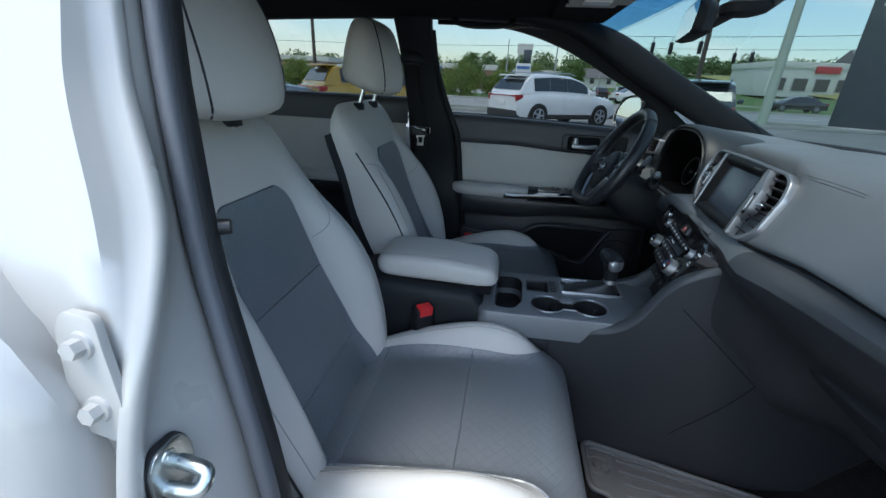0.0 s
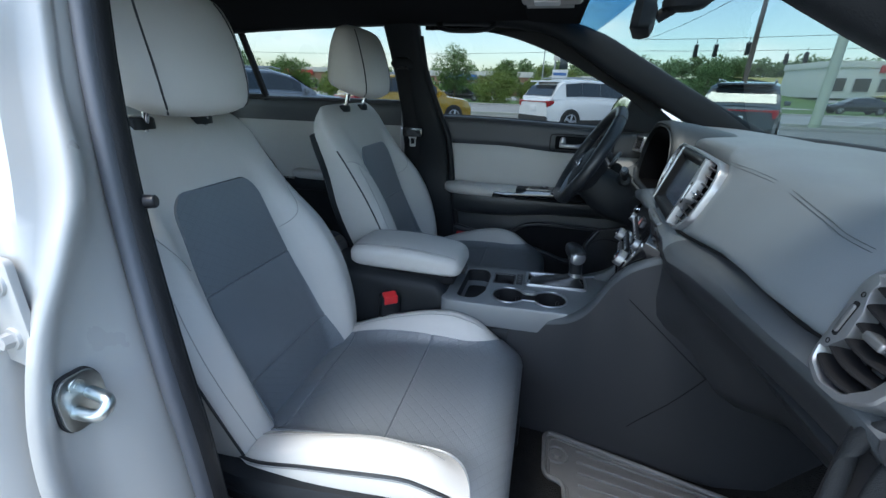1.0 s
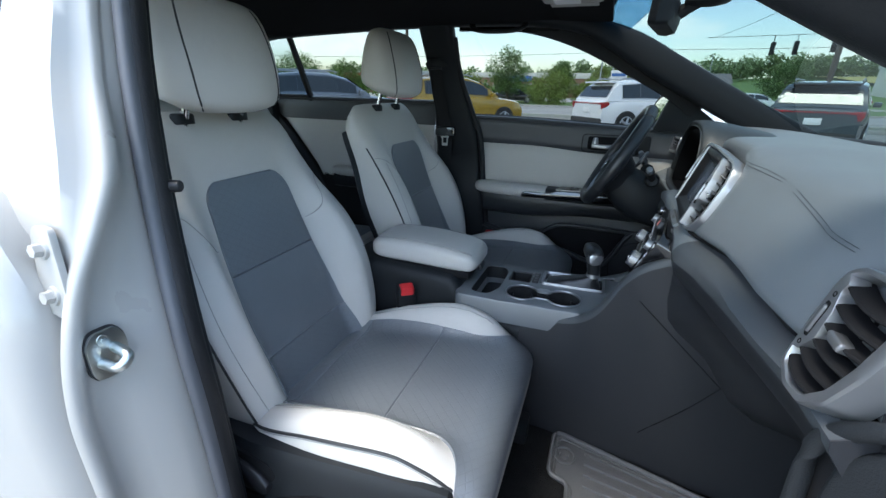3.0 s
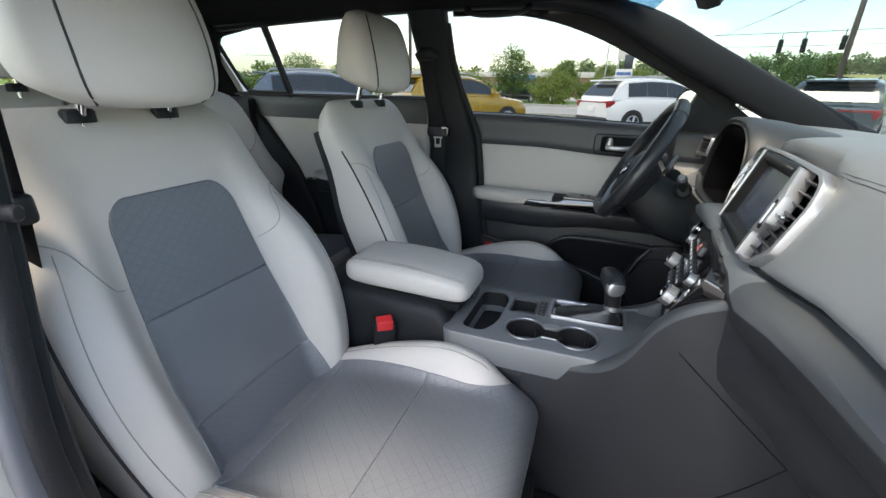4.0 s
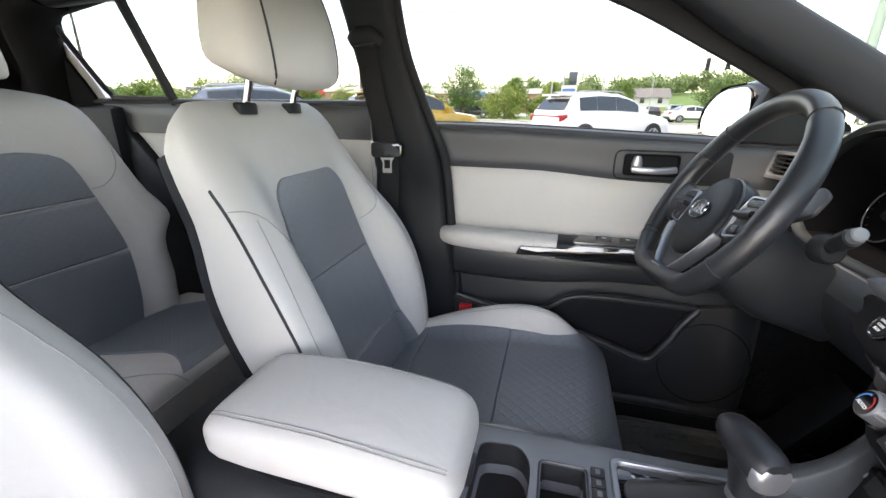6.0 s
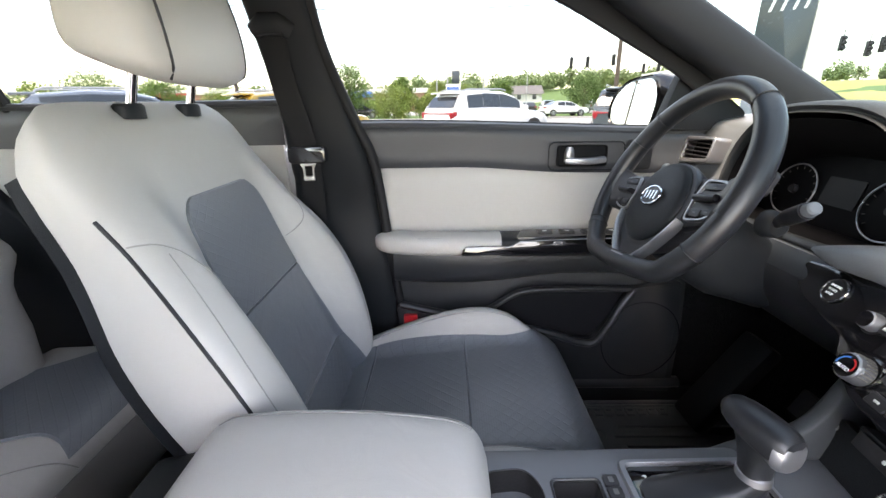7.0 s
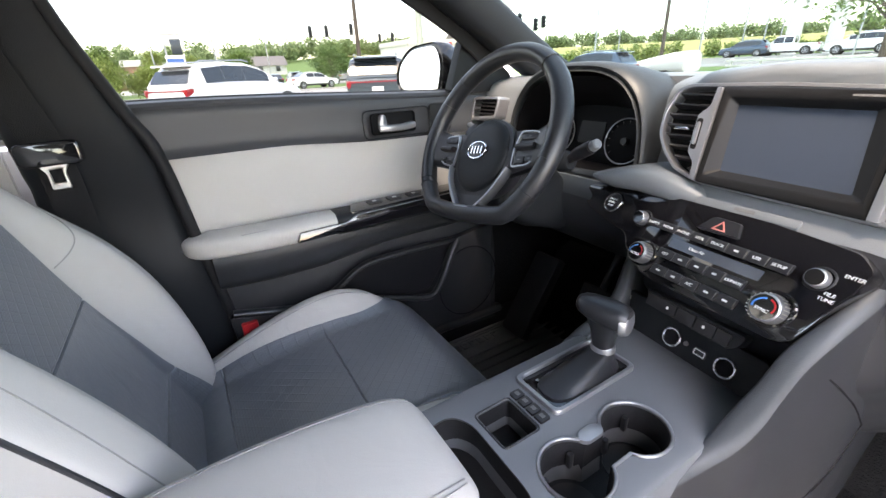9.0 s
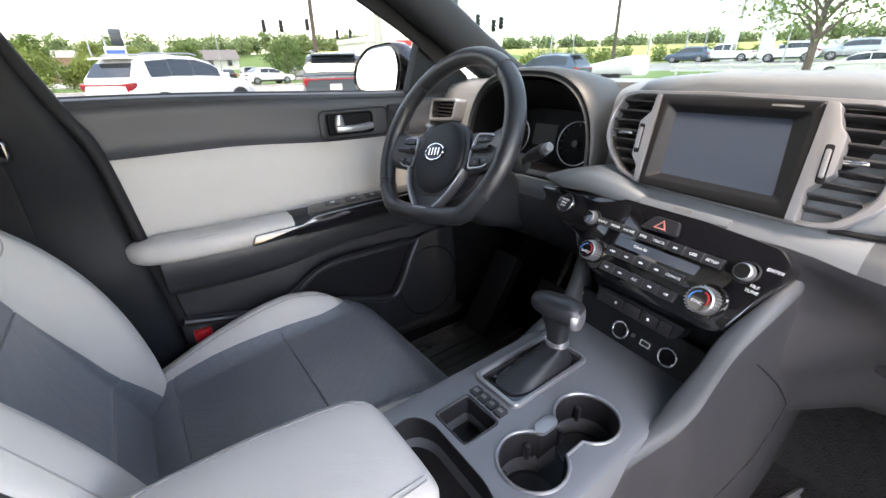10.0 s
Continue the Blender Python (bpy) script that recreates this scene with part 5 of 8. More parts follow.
def arc_mark(x, y, r, a0, a1, h, material, parent):
    part("dial_mark", loft([[PF @ Vector((x + q * math.cos(radians(a)), y + q * math.sin(radians(a)), h)) for q in (r * 0.82, r)] for a in span(a0, a1, 8)], cap=False, closed=False), material, parent)


for x, word, r in ((0.019, "AUTO", 0.0170), (0.206, "SYNC", 0.0190)):
    k = knob_at(x, 0.016, r, 0.020, "satin silver temperature knob")
    arc_mark(x, 0.016, r * 0.66, 100, 200, 0.0212, BLUE, k)
    arc_mark(x, 0.016, r * 0.66, -20, 80, 0.0212, RED, k)
    write("knob_word", word, at(PF, x, 0.012, 0.0210), 0.0060, PRINT, k)
for x, y in ((-0.018, 0.0685), (0.223, 0.0695)):
    knob_at(x, y, 0.0115, 0.014, "small satin silver audio knob")
# start button
sb = part("start_button", rod(PF @ Vector((-0.089, 0.078, 0)), PF @ Vector((-0.089, 0.078, 0.004)), 0.0155, 0.015, 28, 0.001), BUTTON, panel)
part("start_ring", tube([PF @ Vector((-0.089 + 0.0165 * math.cos(a), 0.078 + 0.0165 * math.sin(a), 0.002)) for a in span(0, 2 * math.pi, 36)[:-1]], 0.0018, 8, closed=True), CHROME, sb, "chrome ring")
for i, w in enumerate(("ENGINE", "START", "STOP")):
    write("start_word", w, at(PF, -0.089, 0.084 - 0.006 * i, 0.0046), 0.0048, PRINT, sb)


def key(x0, y0, x1, y1, word="", material=None, size=0.0055):
    b = part("button", slab(rect(x0, y0, x1, y1, 0.0018), at(PF, 0, 0, 0.005), 0.006, 0.0012, 1), material or BUTTON, panel)
    if word:
        write("button_word", word, at(PF, (x0 + x1) / 2, (y0 + y1) / 2, 0.0053), size, PRINT, b)
    else:
        part("button_mark", slab(rect((x0 + x1) / 2 - 0.0032, (y0 + y1) / 2 - 0.0014, (x0 + x1) / 2 + 0.0032, (y0 + y1) / 2 + 0.0014, 0.0006), at(PF, 0, 0, 0.0054), 0.0004, 0), PRINT, b)
    return b


for i, w in enumerate(("RADIO", "MEDIA", "PHONE", "SEEK", "TRACK", "", "USB", "SETUP")):
    x = -0.006 + i * 0.0255
    key(x, 0.062 - 0.0002 * i, x + 0.0245, 0.075, w, BUTTON, 0.0058)
for i, w in enumerate(("OFF", "", "", "", "CLIMATE")):
    x = 0.040 + i * 0.0256
    key(x, 0.0215, x + 0.0246, 0.036, w, None, 0.0055)
for i, w in enumerate(("", "", "A/C", "", "")):
    x = 0.046 + i * 0.0256
    key(x, -0.006, x + 0.0246, 0.009, w, None, 0.0062)
part("clock_display", slab(rect(0.046, 0.041, 0.175, 0.056, 0.002), at(PF, 0, 0, 0.001), 0.002, 0), SCREEN, panel, "small dark display strip")
write("display_word", "Clean Air", at(PF, 0.088, 0.049, 0.0014), 0.006, PRINT, panel)
part("disc_slot", box((-0.004, 0.083, 0), (0.046, 0.094, 0.002), 0.001, 1), SCREEN, panel).matrix_basis = PF
write("panel_word", "ENTER", at(PF, 0.2475, 0.0815, 0.0004), 0.006, PRINT, panel)
write("panel_word", "FILE", at(PF, 0.240, 0.056, 0.0004), 0.006, PRINT, panel)
write("panel_word", "TUNE", at(PF, 0.240, 0.049, 0.0004), 0.006, PRINT, panel)
hz = part("hazard_button", slab(rounded([(0.068, 0.081), (0.126, 0.083), (0.118, 0.104), (0.082, 0.104)], 0.004), at(PF, 0, 0, 0.006), 0.010, 0.002), BUTTON, panel, "hazard light button with a red triangle")
tri_o, tri_i = [(0.088, 0.086), (0.108, 0.086), (0.098, 0.101)], [(0.092, 0.0885), (0.104, 0.0885), (0.098, 0.0975)]
part("hazard_triangle", ring_slab(tri_o, tri_i, at(PF, 0, 0, 0.0068), 0.0006), mat("pale_red_print", (0.75, 0.25, 0.22), 0.5), hz)
# seat heater keys and sockets below
LP = Matrix(((-0.1339, 0.3352, -0.9463, 0.4309), (-1.1084, -0.0405, 0.1144, 0.0336), (0, 1.0642, 0.3024, 0.8454), (0, 0, 0, 1)))
lower = part("lower_panel", slab(rounded([(-0.020, 0.0115), (0.122, 0.012), (0.118, -0.004), (0.106, -0.0125), (-0.008, -0.0115)], 0.005), LP, 0.02, 0.003), PLASTIC, dash, "black seat heater panel")
for x in (-0.012, 0.0350, 0.0628, 0.0900):
    b = part("heater_key", slab(rect(x, -0.009, x + (0.046 if x < 0 else 0.0265 if x < 0.08 else 0.018), 0.008, 0.002), at(LP, 0, 0, 0.004), 0.004, 0.001), BUTTON, lower)
    if x in (-0.012, 0.0628):
        part("button_mark", slab(rect(x + (0.032 if x < 0 else 0.010), -0.002, x + (0.0355 if x < 0 else 0.0135), 0.002, 0.001), at(LP, 0, 0, 0.0045), 0.0004, 0), PRINT, b)
SP = plane_frame((0.446, -0.010, 0.793), U_R, (0.35, -0.03, 0.93))
sock = part("socket_panel", slab(rounded([(-0.13, 0.03), (0.12, 0.03), (0.11, -0.065), (-0.12, -0.065)], 0.01), SP, 0.02, 0.003), PLASTIC, dash, "black recess panel with power sockets")
for x in (-0.0134, 0.0732):
    part("socket", tube([SP @ Vector((x + 0.014 * math.cos(a), -0.006 + 0.014 * math.sin(a), 0.003)) for a in span(0, 2 * math.pi, 28)[:-1]], 0.0022, 8, closed=True), CHROME, sock, "chrome-rimmed power socket")
    part("socket_cap", rod(SP @ Vector((x, -0.006, 0)), SP @ Vector((x, -0.006, 0.002)), 0.0125, 0.0125, 24), MATTE, sock)
part("usb_port", slab(rect(0.024, -0.012, 0.044, 0.000, 0.002), at(SP, 0, 0, 0.003), 0.003, 0.001), BUTTON, sock)
part("usb_mark", ring_slab(rect(0.025, -0.011, 0.043, -0.001, 0.002, 3), rect(0.027, -0.009, 0.041, -0.003, 0.001, 3), at(SP, 0, 0, 0.0036), 0.0005), PRINT, sock)
part("aux_port", rod(SP @ Vector((0.010, -0.004, 0)), SP @ Vector((0.010, -0.004, 0.003)), 0.0035, 0.0035, 16), MARKS, sock)


# passenger side vent
VF = plane_frame((0.516, -0.671, 1.070), Vector((-0.10, -0.99, 0)).normalized(), (0.22, 0, 0.97))
vo = rounded([(-0.045, -0.058), (-0.015, -0.067), (0.022, -0.061), (0.052, -0.038), (0.067, 0.0), (0.076, 0.045), (0.058, 0.070), (0.007, 0.070), (-0.022, 0.066), (-0.042, 0.056), (-0.050, 0.040), (-0.050, 0.015), (-0.049, -0.012), (-0.048, -0.040)], 0.006, 3)
VI = [(-0.039, -0.051), (-0.012, -0.060), (0.018, -0.053), (0.039, -0.030), (0.050, 0.002), (0.056, 0.042), (0.045, 0.060), (0.010, 0.064), (-0.018, 0.061), (-0.037, 0.052), (-0.045, 0.038), (-0.045, 0.015), (-0.044, -0.012), (-0.043, -0.036)]
vi = rounded(VI, 0.006, 3)
vent = part("side_vent", ring_slab(vo, vi, at(VF, 0, 0, 0.008), 0.030), SATIN, dash, "satin silver framed side air vent")
part("vent_back", slab(vi, at(VF, 0, 0, -0.022), 0.02, 0), MATTE, vent)


for i in range(6):
    y = -0.043 + i * 0.0178
    a, b = across(VI, y)
    part("vent_slat", sweep(smooth_path([at(VF, 0, y, -0.004) @ Vector((a + (b - a) * f, -0.005 * math.sin(math.pi * f), 0.003 * math.sin(math.pi * f))) for f in span(0, 1, 4)], 3), ring2(0.0105, 0.0026, 10, 3), up=VF.to_3x3() @ Vector((0, 1, 0.28))), MATTE, vent)
for x in (-0.010, 0.014, 0.034):
    part("cross_vane", box((x - 0.001, -0.045, -0.020), (x + 0.001, 0.050, -0.015), 0, 1), MATTE, vent).matrix_basis = VF
tab = part("vent_tab", box((-0.014, -0.0045, -0.008), (0.014, 0.0045, 0.006), 0.003, 3), SATIN_D, vent, "dark silver vent tab")
tab.matrix_basis = at(VF, 0.012, 0.004, 0.006)
pl = part("wheel_plate", slab(rounded([(-0.045, -0.036), (-0.034, -0.033), (-0.019, -0.012), (-0.023, 0.018), (-0.032, 0.035), (-0.028, 0.046), (-0.040, 0.054), (-0.047, 0.040), (-0.047, -0.012)], 0.004, 3), at(VF, 0, 0, 0.0085), 0.016, 0.0012), SATIN, vent, "silver plate with a vent thumbwheel")
part("wheel_slot", slab(rect(-0.0405, -0.018, -0.0315, 0.022, 0.0035), at(VF, 0, 0, 0.0089), 0.002, 0), MATTE, pl)
part("vent_wheel", slab(rect(-0.0390, -0.014, -0.0330, 0.018, 0.0028), at(VF, 0, 0, 0.0115), 0.008, 0.002), SATIN_D, pl, "ribbed vent thumbwheel")
for y in (-0.026, 0.030):
    part("plate_mark", tube([VF @ Vector((-0.0365 + 0.0025 * math.cos(a), y + 0.0025 * math.sin(a), 0.0088)) for a in span(0, 2 * math.pi, 14)[:-1]], 0.0005, 5, closed=True), MATTE, pl)

# glove box
GF = plane_frame((0.672, -0.44, 0.775), (0.08, -0.99, 0), (-0.66, 0, 0.75))
# lid shares the darkened underside colour
gb = part("glove_box", slab(rounded([(-0.18, 0.045), (0.22, 0.045), (0.22, -0.14), (-0.15, -0.14)], 0.04), at(GF, 0, 0, 0.004), 0.05, 0.006, 3), WINGMAT, dash, "glove box lid in the dashboard's shaded tone")
part("glove_handle", slab(rounded([(0.09, 0.040), (0.20, 0.040), (0.19, 0.015), (0.10, 0.015)], 0.008), at(GF, 0, 0, 0.008), 0.01, 0.003), PLASTIC, gb)
# end trim of the dashboard beside the open door
EF = plane_frame((0.505, -0.70, 0.95), (0.5, -0.87, 0), (0, 0, 1))
et = part("end_trim", slab(rounded([(0.026, -0.20), (0.024, 0.0), (0.027, 0.036), (0.040, 0.058), (0.062, 0.078), (0.15, 0.088), (0.15, -0.20)], 0.010), at(EF, 0, 0, 0.002), 0.05, 0.008, 4), PLASTIC, dash, "dark grey end trim of the dashboard")
part("end_roll", sweep(smooth_path([EF @ Vector(p) for p in ((0.012, -0.10, -0.004), (0.008, 0.0, 0.0), (0.009, 0.034, 0.002), (0.018, 0.056, 0.002), (0.036, 0.076, 0.002), (0.060, 0.090, 0.0), (0.14, 0.104, -0.006))], 6), ring2(0.006, 0.0085, 12)), PLASTIC, dash, "rounded edge of the dashboard end")
part("end_gap", slab(rounded([(-0.006, -0.20), (-0.006, 0.04), (0.03, 0.085), (0.15, 0.10), (0.15, -0.20)], 0.01), at(EF, 0, 0, -0.010), 0.03, 0.002), MATTE, dash, "dark gap at the dashboard end")

# instrument hood and cluster
CY, HY = 0.352, 0.342  # middle of the dials and of the hood


def hood_ring(x, w, h, zb, t):
    arch = [(math.copysign(abs(math.cos(a)) ** 0.7, math.cos(a)), math.sin(a) ** 0.7) for a in span(0.0, math.pi, 28)]
    outer = [(HY + w * c, zb + h * s) for c, s in arch]
    inner = [(HY + (w - t) * c, zb + (h - t) * s) for c, s in arch][::-1]
    return [Vector((x - 0.10 * (1.2 - z), y, z)) for y, z in outer + inner]


hood_secs = [(0.548, 0.176, 0.190, 1.0, 0.004), (0.541, 0.181, 0.196, 1.0, 0.010), (0.545, 0.186, 0.201, 1.0, 0.013), (0.575, 0.193, 0.203, 1.0, 0.018), (0.63, 0.200, 0.196, 1.0, 0.022), (0.72, 0.20, 0.178, 1.0, 0.026)]
part("instrument_hood", loft([hood_ring(*s) for s in hood_secs]), HOODMAT, dash, "dark grey hood over the instruments", angle=50)
part("hood_liner", loft([[Vector((x - 0.10 * (1.2 - z), y, z)) for y, z in [(HY + w * math.copysign(abs(math.cos(a)) ** 0.7, math.cos(a)), 0.995 + h * math.sin(a) ** 0.7) for a in span(0.0, math.pi, 28)]] for x, w, h in ((0.552, 0.170, 0.182), (0.575, 0.168, 0.160), (0.61, 0.165, 0.136), (0.645, 0.162, 0.12))], cap=False, closed=False), INKY, dash, "matt black inside of the instrument hood")
CF = plane_frame((0.625, CY, 1.068), (0, -1, 0), (0.25, 0, 0.97))
cl = part("instrument_panel", slab(rounded([(-0.155, -0.075), (0.155, -0.075), (0.165, 0.0), (0.12, 0.085), (-0.12, 0.085), (-0.165, 0.0)], 0.03), CF, 0.02, 0.002), INKY, dash, "dark instrument cluster with two dials")
for x in (-0.090, 0.090):
    part("dial_ring", tube([CF @ Vector((x + 0.046 * math.cos(a), -0.021 + 0.046 * math.sin(a), 0.004)) for a in span(0, 2 * math.pi, 44)[:-1]], 0.0014, 6, closed=True), SATIN, cl, "silver dial ring")
    part("dial_hub", rod(CF @ Vector((x, -0.021, 0)), CF @ Vector((x, -0.021, 0.008)), 0.008, 0.007, 18), BUTTON, cl)
    for i in range(13):
        a = radians(220 - i * 260 / 12)
        p0, p1 = (CF @ Vector((x + q * math.cos(a), -0.021 + q * math.sin(a), 0.002)) for q in (0.037, 0.042))
        part("dial_tick", rod(p0, p1, 0.0006, 0.0006, 5), MARKS, cl)
part("info_display", slab(rect(-0.032, -0.034, 0.034, 0.013, 0.003), at(CF, 0, 0, 0.002), 0.003, 0), BEZEL, cl, "dark information display")
part("cluster_sill", sweep(smooth_path([(0.525, HY - 0.178, 1.03), (0.522, HY - 0.168, 1.012), (0.520, HY - 0.12, 1.000), (0.520, HY, 0.996), (0.520, HY + 0.12, 1.0), (0.525, HY + 0.178, 1.03)], 6), ring2(0.010, 0.007, 12)), HOODMAT, cl, "rounded lower lip of the instrument hood")
part("cluster_floor", box((0.525, HY - 0.170, 0.985), (0.64, HY + 0.170, 0.998), 0.003), INKY, cl)
# driver side vent
DV = plane_frame((0.548, 0.635, 1.100), Vector((0.06, -0.99, 0)), (0.15, 0, 0.98))
dvi = [(-0.046, -0.024), (0.040, -0.016), (0.046, 0.024), (-0.040, 0.020)]
dv = part("door_vent", ring_slab(rounded([(-0.055, -0.033), (0.048, -0.023), (0.055, 0.031), (-0.048, 0.027)], 0.010, 4), rounded(dvi, 0.007, 4), at(DV, 0, 0, 0.012), 0.04), SATIN, dash, "satin silver framed air vent")
part("vent_back", slab(rounded(dvi, 0.006), at(DV, 0, 0, -0.012), 0.02, 0), MATTE, dv)
for i in range(4):
    y = -0.013 + i * 0.0092
    a, b = across(dvi, y)
    part("vent_slat", box((a, -0.0014, -0.01), (b, 0.0014, 0.008), 0.001, 1), BUTTON, dv).matrix_basis = at(DV, 0, y, 0)

# steering column shroud, stalks
column = thing("steering_column", "black steering column shroud with two stalks", "steering column", (0.45, 0.358, 0.9))
AX = Vector((-0.878, 0, 0.479))
WC = Vector((0.336, 0.361, 1.073))  # centre of the rim
part("shroud", loft([[WC - AX * d + Vector((0, 1, 0)) * a + Vector((0.485, 0, 0.874)) * (b - sh - 0.033) for a, b in ring2(w, h, 24, 3)] for d, w, h, sh in ((0.035, 0.050, 0.045, 0.012), (0.045, 0.062, 0.056, 0.014), (0.10, 0.072, 0.068, 0.020), (0.16, 0.074, 0.069, 0.022), (0.20, 0.066, 0.060, 0.022), (0.26, 0.05, 0.05, 0.022))]), PLASTIC, column, "black plastic shroud")
for s in (1, -1):
    base = Vector((0.446, 0.358 - 0.100 * s, 1.032))
    tip = Vector((0.428, 0.358 - 0.172 * s, 1.071))
    pth = smooth_path([base, base.lerp(tip, 0.4) + Vector((0, 0, 0.002)), tip], 5)
    st = part("stalk", tube_r(pth, [0.012, 0.009, 0.0082, 0.008, 0.0085, 0.0105, 0.0115, 0.0118, 0.0118, 0.0118, 0.0112][:len(pth)], 14), BUTTON, column, "black control stalk")
    part("stalk_cap", rod(tip, tip + (tip - base).normalized() * 0.016, 0.0095, 0.0085, 18, 0.002), SOFT, st)
    part("stalk_boot", rod(base + Vector((0, 0.012 * s, 0)), base + Vector((0, -0.014 * s, 0.002)), 0.021, 0.018, 20, 0.004), PLASTIC, column)

# steering wheel
wheel = thing("steering_wheel", "black leather flat-bottomed steering wheel with silver spokes", "steering wheel", tuple(WC))
WF = plane_frame(WC, (0, -1, 0), (0.479, 0, 0.878)) @ Matrix.Rotation(radians(9), 4, "Z")  # turned a little to the left
HB = WF @ Matrix.Translation((0, -0.030, -0.022))  # the hub sits low in the rim and behind it


def rim_pts(n=72, r=0.1750):
    pts = []
    for i in range(n):
        a = 2 * math.pi * i / n
        x, y = r * math.cos(a), r * math.sin(a) * 0.98
        if y < -0.137:
            y = -0.137 - 0.22 * (-0.137 - y)
        pts.append(WF @ Vector((x, y, 0)))
    return pts


part("rim", sweep(rim_pts(), ring2(0.0165, 0.0175, 16), closed=True, up=AX), HIDE, wheel, "black leather wheel rim")
for k, (a0, a1) in enumerate(((131, 49), (49, -33.5), (-33.5, -146.5), (-146.5, -229))):
    if k % 2:  # perforated thumb grips swell a little
        pts = [WF @ Vector((0.1735 * math.cos(radians(a)), 0.170 * math.sin(radians(a)), 0.001)) for a in span(a0 - 4, a1 + 20, 14)]
        part("grip_pad", sweep(pts, lambda f: ring2(0.0178 - 0.001 * abs(2 * f - 1), 0.0190 - 0.001 * abs(2 * f - 1), 16), up=AX), HIDE, wheel, "perforated black leather grip")
hub = part("hub_shell", loft([[HB @ Vector((x * q, y * q - 0.006, z)) for x, y in ring2(0.079, 0.080, 40, 2.3)] for z, q in ((-0.045, 0.70), (-0.01, 0.94), (0.010, 1.0), (0.018, 0.98), (0.019, 0.90))]), BUTTON, wheel, "black hub of the steering wheel")
pad = part("airbag_cover", loft([[HB @ Vector((x * q, y * q, z)) for x, y in ring2(0.069, 0.071, 44, 2.1)] for z, q in ((0.012, 1.0), (0.020, 1.0), (0.0245, 0.965), (0.028, 0.85), (0.0305, 0.6), (0.0315, 0.3), (0.032, 0.05))]), PLASTIC, wheel, "black round airbag cover with an oval badge")
badge = part("badge", loft([[HB @ Vector((x * q, y * q + 0.006, z)) for x, y in ring2(0.026, 0.0165, 32)] for z, q in ((0.029, 1.0), (0.0345, 1.0), (0.036, 0.9))]), BUTTON, pad)
part("badge_ring", tube([HB @ Vector((x, y + 0.006, 0.0352)) for x, y in ring2(0.0255, 0.016, 40)], 0.0016, 6, closed=True), CHROME, badge, "chrome badge ring")
for x in (-0.013, -0.004, 0.005, 0.014):
    part("badge_bar", box((x - 0.0016, -0.0015, 0.0355), (x + 0.0016, 0.0135, 0.0371), 0, 1), CHROME, badge).matrix_basis = HB
part("airbag_mark", slab(rect(-0.010, -0.036, 0.010, -0.032, 0.001), at(HB, 0, 0, 0.0308), 0.0004, 0), BUTTON, pad)
for s in (1, -1):
    sp = part("spoke", loft([[HB @ Vector((s * x, y0 + b, z0 + a)) for a, b in ring2(0.012, h, 16, 3.5)] for x, y0, h, z0 in ((0.055, 0.006, 0.046, 0.0), (0.085, 0.010, 0.042, 0.004), (0.12, 0.013, 0.036, 0.006), (0.150, 0.018, 0.040, 0.014), (0.168, 0.022, 0.046, 0.020))]), BUTTON, wheel, "black wheel spoke with switches")
    o = [(s * x, y) for x, y in rounded([(0.084, -0.022), (0.122, -0.018), (0.140, -0.004), (0.143, 0.034), (0.128, 0.044), (0.088, 0.046), (0.080, 0.012)], 0.008, 3)]
    i_ = [(s * x, y) for x, y in rounded([(0.087, -0.0185), (0.121, -0.0145), (0.1365, -0.002), (0.139, 0.032), (0.126, 0.0405), (0.091, 0.0425), (0.084, 0.012)], 0.007, 3)]
    part("switch_frame", ring_slab(o, i_, at(HB, 0, 0, 0.020), 0.006), SATIN, sp, "satin silver switch surround")
    for x0, x1, y0, y1 in ((0.092, 0.134, 0.029, 0.039), (0.090, 0.112, -0.014, -0.001), (0.114, 0.134, -0.010, 0.000)):
        q = part("wheel_switch", slab(rect(min(s * x0, s * x1), y0, max(s * x0, s * x1), y1, 0.003), at(HB, 0, 0, 0.0205), 0.008, 0.0015), BUTTON, sp)
        part("switch_mark", slab(rect(s * (x0 + x1) / 2 - 0.003, (y0 + y1) / 2 - 0.001, s * (x0 + x1) / 2 + 0.003, (y0 + y1) / 2 + 0.001, 0.0005), at(HB, 0, 0, 0.0209), 0.0004, 0), MARKS, q)
    part("scroll_switch", sweep([HB @ Vector((s * 0.092, 0.014, 0.0215)), HB @ Vector((s * 0.133, 0.016, 0.0215))], ring2(0.005, 0.0085, 14, 2.5), up=AX), BUTTON, sp, "black rocker switch")
    part("lower_spoke", sweep(smooth_path([HB @ Vector(p) for p in ((s * 0.083, -0.024, 0.018), (s * 0.072, -0.050, 0.020), (s * 0.052, -0.078, 0.020), (s * 0.030, -0.100, 0.020), (s * 0.021, -0.112, 0.021))], 6), lambda f: ring2(0.0022 + 0.003 * f, 0.010, 10, 3), up=AX), SATIN, wheel, "satin silver lower spoke edge")
    part("shift_paddle", slab([(s * x, y) for x, y in rounded([(0.105, 0.004), (0.140, 0.020), (0.142, 0.050), (0.118, 0.062), (0.105, 0.045)], 0.008)][::s], at(WF, 0, 0, -0.050), 0.006, 0.002), BUTTON, wheel, "black shift paddle")
part("spoke_body", loft([[HB @ Vector((a, y, z + b)) for a, b in ring2(w, 0.008, 20, 4)] for y, w, z in ((-0.040, 0.074, 0.004), (-0.065, 0.060, 0.010), (-0.090, 0.038, 0.012), (-0.112, 0.020, 0.014), (-0.122, 0.018, 0.014))]), BUTTON, wheel, "black lower spoke of the wheel")
